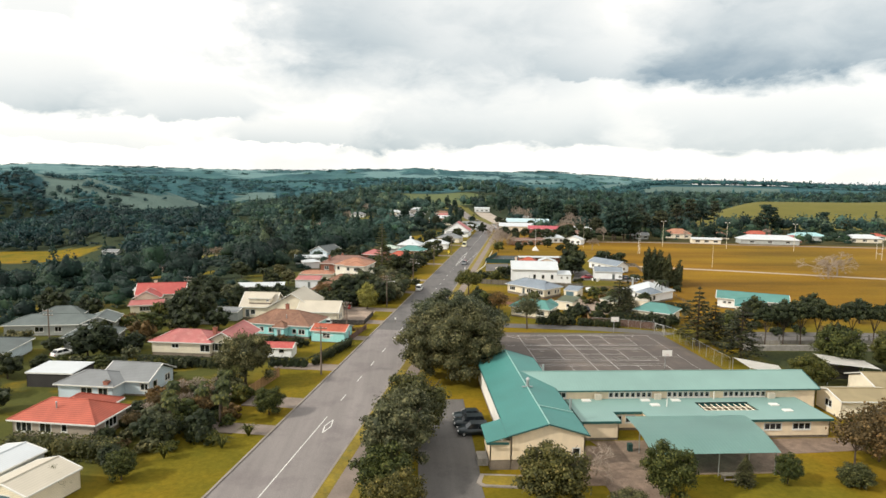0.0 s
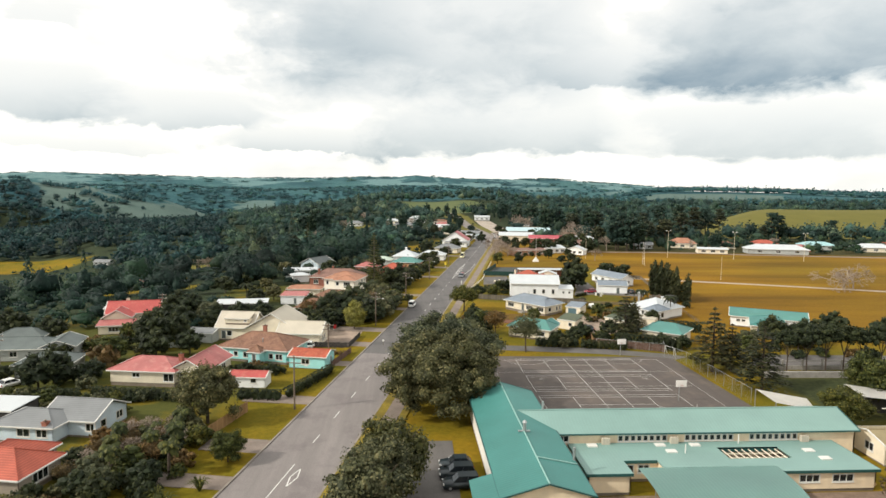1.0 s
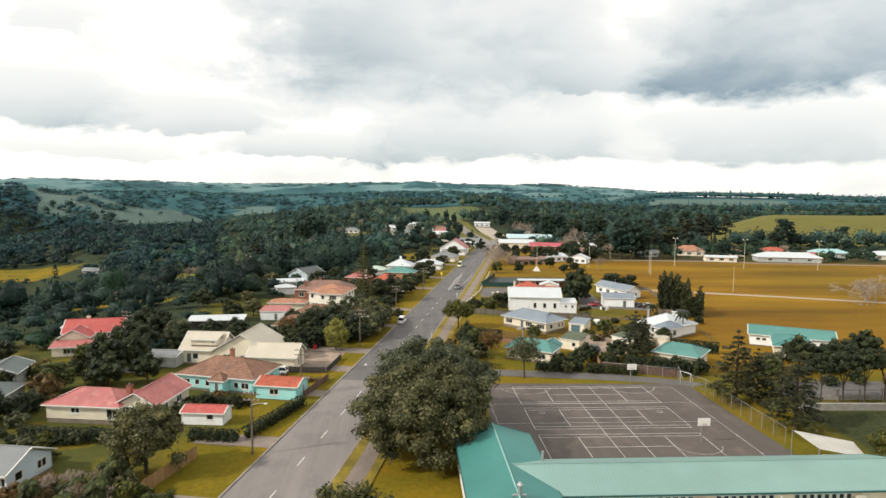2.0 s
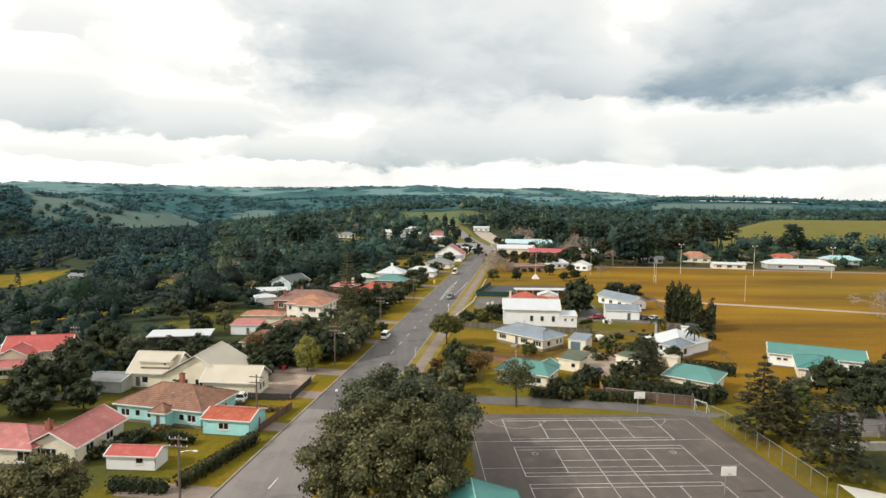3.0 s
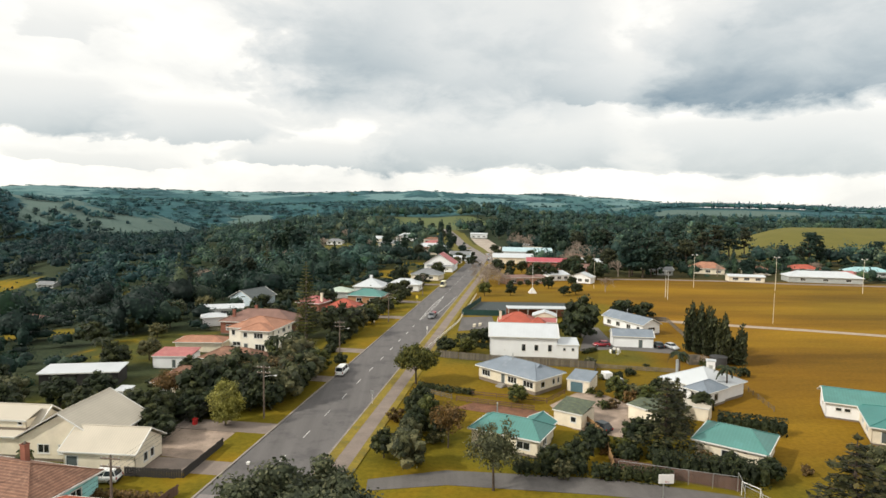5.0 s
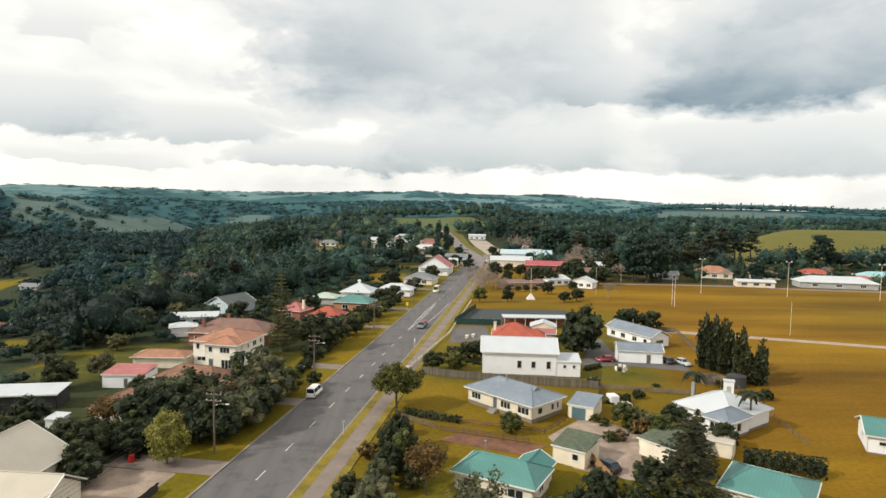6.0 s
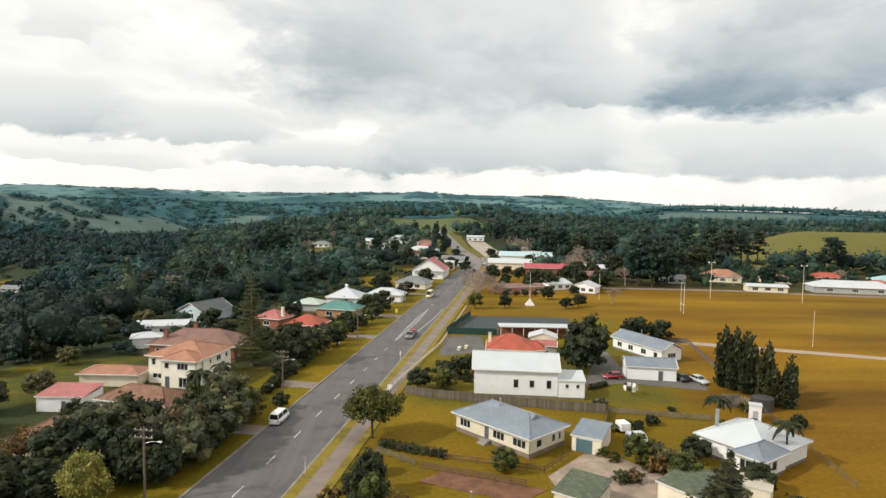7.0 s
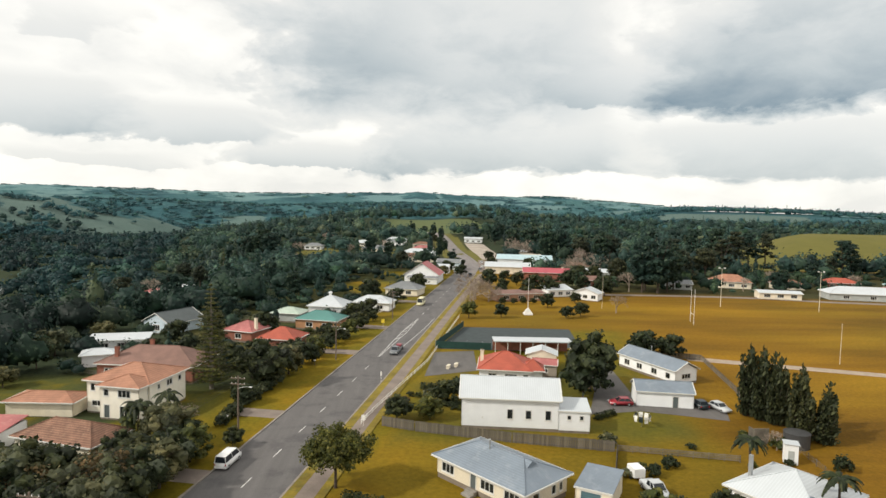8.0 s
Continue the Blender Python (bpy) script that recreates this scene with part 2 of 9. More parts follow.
    b2 = n.new("ShaderNodeBump")
    b2.inputs["Distance"].default_value = 6.0
    l.new(far.outputs[0], b2.inputs["Strength"])
    l.new(noise_node(n, l, co, 0.06, 5, 0.65), b2.inputs["Height"])
    l.new(b.outputs[0], b2.inputs["Normal"])
    l.new(b2.outputs[0], p.inputs["Normal"])
    return m


def asphalt_mat(name, col, patch):
    m, n, l, p = nodes_of(name)
    co = n.new("ShaderNodeTexCoord").outputs["Object"]
    st = n.new("ShaderNodeMapping")
    st.inputs["Scale"].default_value = (0.55, 0.035, 1)
    l.new(co, st.inputs[0])
    c1 = ramp_node(n, l, noise_node(n, l, st.outputs[0], 1.0, 5), [(0.3, shade(col, 0.84)), (0.7, shade(col, 1.12))])
    c2 = ramp_node(n, l, noise_node(n, l, co, 6.0, 8, 0.75), [(0.3, (0.75,) * 3), (0.7, (1.1,) * 3)])
    c3 = ramp_node(n, l, noise_node(n, l, co, 0.16, 6, 0.7), [(0.5, (1, 1, 1)), (0.62, patch)])
    c = mix_node(n, l, 1.0, mix_node(n, l, 1.0, c1, c2, "MULTIPLY"), c3, "MULTIPLY")
    l.new(c, p.inputs["Base Color"])
    p.inputs["Roughness"].default_value = 0.85
    return m


GROUND = ground_mat()
ASPHALT = asphalt_mat("road_chipseal", (0.222, 0.198, 0.188), (0.84, 0.82, 0.84))
ASPHALT2 = asphalt_mat("road_asphalt", (0.128, 0.119, 0.115), (0.72, 0.72, 0.74))
COURT = asphalt_mat("court_asphalt", (0.094, 0.077, 0.068), (1.35, 1.3, 1.25))
LANE = asphalt_mat("lane_asphalt", (0.125, 0.115, 0.108), (0.8, 0.8, 0.8))
GRAVEL = plain("gravel_drive", (0.36, 0.275, 0.215), 0.95, big=0.3, fine=8, vary=0.35, stain=(0.22, 0.17, 0.12))
PATH = plain("footpath_concrete", (0.225, 0.18, 0.15), 0.9, big=0.3, fine=5, vary=0.22)
KERB = plain("kerb_concrete", (0.27, 0.235, 0.2), 0.9, vary=0.25)
VERGE = plain("verge_grass", (0.238, 0.172, 0.012), 0.95, big=0.22, fine=3.0, vary=0.42, stain=(0.12, 0.11, 0.018), bump=0.6)
SOIL = plain("bare_soil", (0.19, 0.085, 0.045), 0.95, big=0.5, fine=4, vary=0.4)
PAINT = plain("road_paint", (0.66, 0.65, 0.62), 0.6, big=1.0, fine=12, vary=0.3, bump=0)
WHITE = plain("white_paint", (0.80, 0.78, 0.74), 0.5, vary=0.1)
CREAM = plain("cream_boards", (0.82, 0.74, 0.58), 0.6, vary=0.1, ribs=("Z", 0.18, 0.22))
CREAM_P = plain("cream_plaster", (0.78, 0.70, 0.55), 0.75, vary=0.12)
PLASTER = plain("white_plaster", (0.87, 0.82, 0.71), 0.75, vary=0.08)
PEACH = plain("school_cladding", (0.84, 0.69, 0.49), 0.7, vary=0.07, ribs=("X", 1.2, 0.025))
WHITEB = plain("white_boards", (0.86, 0.87, 0.87), 0.55, vary=0.05, ribs=("Z", 0.2, 0.08))
AQUA = plain("aqua_boards", (0.40, 0.82, 0.82), 0.55, vary=0.1, ribs=("Z", 0.18, 0.18))
PALEBLUE = plain("pale_blue_boards", (0.64, 0.75, 0.82), 0.55, vary=0.1, ribs=("Z", 0.18, 0.18))
FAWN = plain("fawn_boards", (0.42, 0.36, 0.29), 0.65, vary=0.1, ribs=("Z", 0.18, 0.2))
GREYB = plain("grey_boards", (0.47, 0.49, 0.47), 0.65, vary=0.12, ribs=("Z", 0.18, 0.2))
BRICK = plain("red_brick", (0.34, 0.13, 0.085), 0.85, vary=0.25, fine=14, ribs=("Z", 0.17, 0.12))
DARKW = plain("dark_timber", (0.035, 0.032, 0.03), 0.8, vary=0.3)
BASE = plain("foundation", (0.22, 0.18, 0.14), 0.9, vary=0.25)
TEAL = plain("teal_iron_roof", (0.08, 0.228, 0.203), 0.55, big=0.12, vary=0.14, ribs=("X", 0.45, 0.07), stain=(0.09, 0.255, 0.235))
TEALY = plain("teal_iron_roof_long", (0.052, 0.205, 0.185), 0.55, big=0.12, vary=0.16, ribs=("Y", 0.45, 0.05))
TEAL_P = plain("pale_teal_iron_roof", (0.195, 0.32, 0.29), 0.45, big=0.12, vary=0.12, ribs=("X", 0.45, 0.035))
RED = plain("red_iron_roof", (0.46, 0.08, 0.07), 0.55, big=0.3, vary=0.18, ribs=("X", 0.4, 0.12), stain=(0.46, 0.15, 0.11))
REDT = plain("red_tile_roof", (0.46, 0.10, 0.058), 0.7, big=0.4, vary=0.2, ribs=("Z", 0.16, 0.25), fine=5)
REDF = plain("faded_red_roof", (0.43, 0.135, 0.125), 0.6, big=0.3, vary=0.2, ribs=("X", 0.4, 0.1), stain=(0.48, 0.22, 0.19))
ORANGET = plain("orange_tile_roof", (0.43, 0.205, 0.125), 0.75, big=0.5, vary=0.25, ribs=("Z", 0.16, 0.2), fine=5)
BROWNT = plain("brown_tile_roof", (0.27, 0.135, 0.085), 0.8, big=0.6, vary=0.3, ribs=("Z", 0.17, 0.35), fine=4, stain=(0.36, 0.2, 0.13))
MAROON = plain("dull_brown_roof", (0.25, 0.14, 0.11), 0.8, big=0.4, vary=0.22, ribs=("Z", 0.17, 0.2))
GREYR = plain("grey_iron_roof", (0.20, 0.21, 0.215), 0.5, big=0.3, vary=0.14, ribs=("Y", 0.35, 0.12))
BLUER = plain("blue_grey_iron_roof", (0.20, 0.24, 0.285), 0.5, big=0.25, vary=0.14, ribs=("Y", 0.35, 0.12), stain=(0.26, 0.295, 0.33))
WHITER = plain("white_iron_roof", (0.54, 0.57, 0.59), 0.45, big=0.3, vary=0.06, ribs=("X", 0.35, 0.08))
CREAMR = plain("cream_iron_roof", (0.52, 0.47, 0.38), 0.55, big=0.3, vary=0.08, ribs=("X", 0.35, 0.08))
MOSSR = plain("mossy_green_roof", (0.085, 0.105, 0.07), 0.85, big=0.6, vary=0.3, stain=(0.16, 0.17, 0.08))
TEAL_V = plain("veranda_iron", (0.27, 0.46, 0.42), 0.35, big=0.12, vary=0.08, ribs=("X", 0.45, 0.06))
TRIM = plain("white_trim", (0.66, 0.65, 0.61), 0.5, vary=0.06, bump=0)
DTRIM = plain("dark_teal_trim", (0.02, 0.09, 0.085), 0.5, vary=0.1, bump=0)
DOOR = plain("painted_door", (0.10, 0.12, 0.12), 0.5, vary=0.15)
GDOOR = plain("blue_grey_door", (0.09, 0.17, 0.20), 0.5, vary=0.12, ribs=("Z", 0.3, 0.2))
CURTAIN = plain("net_curtain", (0.62, 0.58, 0.52), 0.9, vary=0.15, ribs=("X", 0.2, 0.25))
GLASS = glass_mat()
GALV = plain("galvanised_steel", (0.45, 0.46, 0.46), 0.45, metal=0.7, vary=0.15)
WOODP = plain("weathered_pole", (0.17, 0.13, 0.10), 0.9, vary=0.3, big=1.5)
FENCEW = plain("grey_fence_timber", (0.19, 0.165, 0.13), 0.9, vary=0.35, big=0.8, fine=6, random_tone=0.4)
FENCEO = plain("tan_fence_timber", (0.42, 0.25, 0.11), 0.85, vary=0.25, random_tone=0.35)
FENCEB = plain("brown_fence_timber", (0.16, 0.09, 0.065), 0.85, vary=0.25, random_tone=0.3)
CONC = plain("old_concrete", (0.33, 0.31, 0.28), 0.9, vary=0.25, stain=(0.2, 0.19, 0.16))
BARK = plain("bark", (0.085, 0.062, 0.045), 0.95, big=1.5, fine=8, vary=0.4, bump=0.6)
BAREB = plain("bare_twigs", (0.33, 0.265, 0.21), 0.95, big=1.0, vary=0.25)
TYRE = plain("rubber", (0.02, 0.02, 0.02), 0.8)
LIGHTS = plain("lamp_lens", (0.7, 0.7, 0.68), 0.2, vary=0.05, bump=0)
TAIL = plain("tail_lens", (0.4, 0.02, 0.02), 0.25, vary=0.05, bump=0)
NET = plain("green_wind_net", (0.013, 0.05, 0.042), 0.9, vary=0.2)

LEAF_DARK = foliage("dark_evergreen_leaves", (0.015, 0.023, 0.012), (0.038, 0.052, 0.022), (0.078, 0.088, 0.038))
LEAF_POHU = foliage("grey_green_leaves", (0.044, 0.054, 0.03), (0.122, 0.128, 0.066), (0.235, 0.22, 0.12))
# olive leaves with the warm tone of sunlit crowns put into the colour
LEAF_SUN = foliage("sunlit_olive_leaves", (0.04, 0.046, 0.018), (0.115, 0.115, 0.038), (0.22, 0.19, 0.07))
LEAF_MID = foliage("mid_green_leaves", (0.028, 0.040, 0.013), (0.09, 0.104, 0.026), (0.18, 0.175, 0.05))
LEAF_YEL = foliage("yellow_green_leaves", (0.16, 0.15, 0.03), (0.42, 0.37, 0.08), (0.6, 0.52, 0.16))
LEAF_BRN = foliage("russet_leaves", (0.06, 0.045, 0.02), (0.17, 0.11, 0.045), (0.24, 0.15, 0.07))
LEAF_CON = foliage("conifer_needles", (0.018, 0.024, 0.012), (0.06, 0.064, 0.026), (0.12, 0.106, 0.044))
LEAF_WOOD = foliage("mixed_canopy", (0.0135, 0.036, 0.030), (0.028, 0.060, 0.046), (0.049, 0.088, 0.06), True)
LEAF_FAR = foliage("bush_canopy", (0.012, 0.032, 0.027), (0.034, 0.068, 0.052), (0.066, 0.1, 0.068))

# ---- builders ----


def part(name, bm, material, parent=None, label="", smooth=False):
    """Links a bmesh as one mesh object under a thing or a part."""
    me = bpy.data.meshes.new(name)
    bmesh.ops.recalc_face_normals(bm, faces=bm.faces)
    bm.to_mesh(me)
    bm.free()
    if smooth:
        me.shade_smooth()
    me.materials.append(material)
    ob = new(name, me)
    ob.parent = parent
    if label:
        ob["label"] = label
    return ob


def mesh_np(name, verts, faces, material, parent=None):
    me = bpy.data.meshes.new(name)
    me.from_pydata(verts, [], faces)
    me.materials.append(material)
    ob = new(name, me)
    ob.parent = parent
    return ob


def box(bm, x0, x1, y0, y1, z0, z1):
    v = [bm.verts.new((x, y, z)) for z in (z0, z1) for x, y in ((x0, y0), (x1, y0), (x1, y1), (x0, y1))]
    for f in ((3, 2, 1, 0), (4, 5, 6, 7), (0, 1, 5, 4), (1, 2, 6, 5), (2, 3, 7, 6), (3, 0, 4, 7)):
        bm.faces.new([v[i] for i in f])
    return v


def boxes(*rows):
    bm = bmesh.new()
    for r in rows:
        box(bm, *r)
    return bm


def prism(bm, pts, z0, z1):
    """An upright solid over a plan outline."""
    a = [bm.verts.new((x, y, z0)) for x, y in pts]
    b = [bm.verts.new((x, y, z1)) for x, y in pts]
    k = len(pts)
    bm.faces.new(a[::-1])
    bm.faces.new(b)
    for i in range(k):
        bm.faces.new((a[i], a[(i + 1) % k], b[(i + 1) % k], b[i]))


def tube(bm, p, q, r0, r1, sides=6):
    p, q = Vector(p), Vector(q)
    d = (q - p).normalized()
    u = d.orthogonal().normalized()
    w = d.cross(u)
    rings = []
    for c, r in ((p, r0), (q, r1)):
        rings.append([bm.verts.new(c + r * (math.cos(math.tau * i / sides) * u + math.sin(math.tau * i / sides) * w)) for i in range(sides)])
    for i in range(sides):
        bm.faces.new((rings[0][i], rings[0][(i + 1) % sides], rings[1][(i + 1) % sides], rings[1][i]))
    bm.faces.new(rings[0][::-1])
    bm.faces.new(rings[1])


def thing(name, m, label, category, group=""):
    e = new(name)
    e.empty_display_size = 0.2
    e.matrix_world = m
    return tagged(e, label, category, group)


# ---- the lie of the land ----
ROAD_DIR = Vector((0.1923, 0.9813))
ROAD_RIGHT = Vector((0.9813, -0.1923))
HALF = 5.85


def on_road(s, v):
    """Plan place s metres along the street and v metres right of its centre line."""
    p = Vector((-29.3, 0.0)) + ROAD_DIR * s + ROAD_RIGHT * v
    return p.x, p.y


def street_v(x, y):
    d = Vector((x + 29.3, y))
    return d.dot(ROAD_RIGHT)


def ss(a, b, x):
    t = min(1.0, max(0.0, (x - a) / (b - a)))
    return t * t * (3 - 2 * t)


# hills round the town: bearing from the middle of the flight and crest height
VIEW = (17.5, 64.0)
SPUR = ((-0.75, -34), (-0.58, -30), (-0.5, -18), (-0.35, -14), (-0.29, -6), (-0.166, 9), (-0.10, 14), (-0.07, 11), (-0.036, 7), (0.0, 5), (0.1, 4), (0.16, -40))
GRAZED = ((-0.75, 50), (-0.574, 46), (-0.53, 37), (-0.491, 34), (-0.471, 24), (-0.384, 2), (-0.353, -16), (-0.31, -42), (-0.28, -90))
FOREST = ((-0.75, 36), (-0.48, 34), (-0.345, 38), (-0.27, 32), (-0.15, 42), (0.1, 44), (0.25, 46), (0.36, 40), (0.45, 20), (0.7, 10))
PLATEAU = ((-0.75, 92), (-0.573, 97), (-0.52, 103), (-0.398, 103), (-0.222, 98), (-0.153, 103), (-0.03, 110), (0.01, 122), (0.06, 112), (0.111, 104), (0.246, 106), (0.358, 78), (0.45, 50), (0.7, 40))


def along(table, a):
    for (p, u), (q, w) in zip(table, table[1:]):
        if a <= q:
            return u + (w - u) * max(0.0, a - p) / (q - p)
    return table[-1][1]


def bearing(x, y):
    return math.hypot(x - VIEW[0], y - VIEW[1]), math.atan2(x - VIEW[0], y - VIEW[1])


def over(a, b, soft=4.0):
    """The higher of two slopes, with a soft crease."""
    k = max(soft - abs(a - b), 0.0) / soft
    return max(a, b) + k * k * soft * 0.25


def height(x, y):
    v = street_v(x, y)
    r, a = bearing(x, y)
    h = 0.0
    # valley on one side of the ridge road
    drop = ss(-55, -330, v) * ss(60, 420, y + 0.3 * (-v - 55))
    h -= 44 * drop
    # the street climbs a low hill beyond the shops
    h += 6 * ss(600, 800, y) * ss(-180, -60, v) * (1 - ss(60, 260, v))
    # pasture rise beyond the playing field
    h += 19 * ss(480, 640, y) * (1 - ss(690, 820, y)) * ss(-25, 70, x - pasture_edge(y))
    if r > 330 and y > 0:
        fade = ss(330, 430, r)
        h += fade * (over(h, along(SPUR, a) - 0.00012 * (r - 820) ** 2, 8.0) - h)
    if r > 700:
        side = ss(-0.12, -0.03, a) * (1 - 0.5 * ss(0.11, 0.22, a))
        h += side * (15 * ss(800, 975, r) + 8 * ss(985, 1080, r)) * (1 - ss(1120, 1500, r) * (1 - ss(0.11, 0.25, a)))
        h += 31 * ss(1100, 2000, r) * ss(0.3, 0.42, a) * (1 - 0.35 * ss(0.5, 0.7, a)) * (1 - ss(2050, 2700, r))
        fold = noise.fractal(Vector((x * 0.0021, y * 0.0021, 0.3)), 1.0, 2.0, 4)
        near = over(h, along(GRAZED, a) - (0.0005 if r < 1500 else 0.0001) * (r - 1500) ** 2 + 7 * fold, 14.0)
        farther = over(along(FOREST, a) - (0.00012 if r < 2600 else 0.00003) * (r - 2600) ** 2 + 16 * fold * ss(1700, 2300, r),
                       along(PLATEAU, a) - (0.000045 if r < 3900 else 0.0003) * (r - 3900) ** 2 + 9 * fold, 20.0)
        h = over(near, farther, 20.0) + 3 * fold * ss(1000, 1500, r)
    return h


def far_pasture(x, y):
    """Share of open grazing on the hills beyond the town."""
    r, a = bearing(x, y)
    if r < 1100:
        return 0.0
    w = noise.noise(Vector((x * 0.006, y * 0.0042, 4.2)))
    if r < 1620 and a < -0.3:
        return (0.78 + 0.95 * w) * ss(-0.565, -0.535, a + 0.03 * w) * ss(1180, 1240, r)
    if a > 0.33 and r < 1800:
        return ss(0.36, 0.40, a) * (1 - ss(0.56, 0.6, a)) * ss(1240, 1330, r) * (1 - ss(1640, 1760, r))
    if 1900 < r < 2080 and -0.30 < a < -0.22:
        return 0.75 + w
    if r > 2750:
        return 0.42 + 1.3 * noise.noise(Vector((x * 0.0042, y * 0.0016, 9.0)))
    if 0.1 < a < 0.4 and r > 1300:
        return 0.36 + 1.2 * w
    return 0.0


def pasture_edge(y):
    return 0.55 * (y - 118) + 32


# where the street bends beyond the shops: y and x of its centre line
BEND = ((455, 60.5), (490, 66.4), (530, 69.0), (590, 67.6), (650, 64.4), (720, 62.6), (790, 60.0), (840, 54), (872, 42), (890, 22), (896, 0))


def bend_x(y):
    for (ya, xa), (yb, xb) in zip(BEND, BEND[1:]):
        if y <= yb:
            return xa + (xb - xa) * (y - ya) / (yb - ya)
    return BEND[-1][1]


def road_gap(x, y):
    """Distance from the street's centre line."""
    if y < 455:
        return abs(street_v(x, y))
    return abs(x - bend_x(y)) if y < 900 else 999.0


PADDOCKS = ((-350, 572, 72, 30), (-112, 322, 22, 14), (-128, 415, 20, 34), (-46, 226, 15, 20), (54, 932, 66, 112), (-40, 575, 20, 14), (-92, 440, 26, 16), (-165, 505, 20, 18), (-190, 465, 16, 14), (2, 622, 14, 14), (22, 447, 10, 12), (-95, 250, 22, 9), (-45, 178, 12, 8), (12, 395, 12, 22), (-176, 502, 9, 24), (22, 585, 12, 20), (190, 690, 50, 16))


def field_depth(x, y):
    """One in the middle of an open paddock, nought or less outside."""
    d = max(1 - math.hypot((x - cx) / rx, (y - cy) / ry) for cx, cy, rx, ry in PADDOCKS)
    if 495 < y < 800:
        d = max(d, min((x - pasture_edge(y)) / 40, (y - 495) / 30, (800 - y) / 30))
    return d


def clear_field(x, y):
    """Open paddocks inside the bush."""
    return field_depth(x, y) > 0


def field_end(x):
    return 372 - 0.2 * max(0.0, x - 160) + 0.06 * max(0.0, x - 260)


def land_cover(x, y):
    """Shares of scrub under the bush and of painted tree shade, of dry turf on the playing field, of greener hill
    pasture, of planted garden.
    """
    v = street_v(x, y)
    deep = field_depth(x, y)
    open_ = deep > 0
    scrub = 0.0
    if not open_:
        if v < -48 and y > 120:
            scrub = ss(-48, -62, v) * ss(165, 200, y - 0.2 * v - 20)
        if -HALF - 12 > v >= -62 and y > 165 and not (v > -32 and 212 < y < 236):
            scrub = max(scrub, 0.8)
        # shade of the tree row, put into the ground as dark cover
        if 72 < x < 132 and y < 130:
            scrub = max(scrub, 0.9 * ss(98, 106, y))
        if v > 42:
            scrub = max(scrub, 0.85 * ss(4, 14, y - field_end(x)))
        if y > 480:
            scrub = max(scrub, ss(9, 18, road_gap(x, y)))
    turf = ss(70, 84, x - 0.2 * (y - 210)) * ss(140, 160, y) if v > 40 else 0.0
    if v > 12 and y > 296:
        turf = max(turf, 0.9)
    if 12 < v < 62 and 172 < y < 207:
        turf = max(turf, 0.5)
    green = 0.0
    if y > 480 and not (x < -240 and y < 700):
        green = min(1.0, max(0.0, 0.5 + 2.0 * deep)) if deep > -0.25 else 0.0
        if y > 800 and deep > -0.05:
            green = 1.5
        if y < 900 and road_gap(x, y) < 14:
            green = 0.9
    green = max(green, far_pasture(x, y))
    garden = 0.0
    if y < 250 and -95 < v < -HALF - 5.5:
        garden = ss(-HALF - 9, -HALF - 19, v) * ss(60, 80, y)
    if 207 < y < 260 and 14 < v < 62:
        garden = 0.5
    return scrub, turf, green, garden


def build_ground():
    us = np.sinh(np.linspace(-4.3, 4.3, 340)) / np.sinh(4.3) * 4400
    vs = np.concatenate([np.linspace(-900, 20, 14), np.linspace(30, 700, 100), 700 + 3900 * (np.linspace(0, 1, 210)[1:] ** 1.4)])
    pts = [(float(x), float(y), height(float(x), float(y))) for y in vs for x in us]
    k = len(us)
    faces = [(j * k + i, j * k + i + 1, (j + 1) * k + i + 1, (j + 1) * k + i) for j in range(len(vs) - 1) for i in range(k - 1)]
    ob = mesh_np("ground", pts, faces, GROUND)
    ob.data.shade_smooth()
    att = ob.data.color_attributes.new("cover", "FLOAT_COLOR", "POINT")
    att.data.foreach_set("color", np.array([land_cover(x, y) for x, y, z in pts]).ravel())
    tagged(ob, "dry golden winter grass of fields and distant wooded hills", "ground", kind="structure")


build_ground()


def strip(name, s0, s1, v0, v1, z, material, label="", category="", thick=0.12, step=12.0, kind="structure"):
    """A slab that runs along the street and follows the ground."""
    bm = bmesh.new()
    k = max(1, round((s1 - s0) / step))
    rows = []
    for i in range(k + 1):
        s = s0 + (s1 - s0) * i / k
        r = []
        for v in (v0, v1):
            x, y = on_road(s, v)
            h = height(x, y) if y > 480 else 0.0
            r += [bm.verts.new((x, y, h + z)), bm.verts.new((x, y, h + z - thick))]
        rows.append(r)
    for a, b in zip(rows, rows[1:]):
        for f in ((0, 2), (2, 3), (3, 1), (1, 0)):
            bm.faces.new((a[f[0]], a[f[1]], b[f[1]], b[f[0]]))
    bm.faces.new((rows[0][0], rows[0][1], rows[0][3], rows[0][2]))
    bm.faces.new((rows[-1][0], rows[-1][2], rows[-1][3], rows[-1][1]))
    ob = part(name, bm, material)
    if material is GROUND:
        att = ob.data.color_attributes.new("cover", "FLOAT_COLOR", "POINT")
        att.data.foreach_set("color", np.zeros(4 * len(ob.data.vertices)))
    return tagged(ob, label, category, kind=kind) if category else ob


def slab(name, pts, z, material, label, category, thick=0.1, kind="structure"):
    bm = bmesh.new()
    prism(bm, pts, z - thick, z)
    ob = part(name, bm, material)
    return tagged(ob, label, category, kind=kind)


# street, kerbs, verges, footpath
strip("road", -220, 148, -HALF, HALF, 0.03, ASPHALT, "pale worn chipseal street with painted centre line", "road")
strip("road", 148, 464, -HALF, HALF, 0.03, ASPHALT2, "grey asphalt street with dashed white centre line", "road")


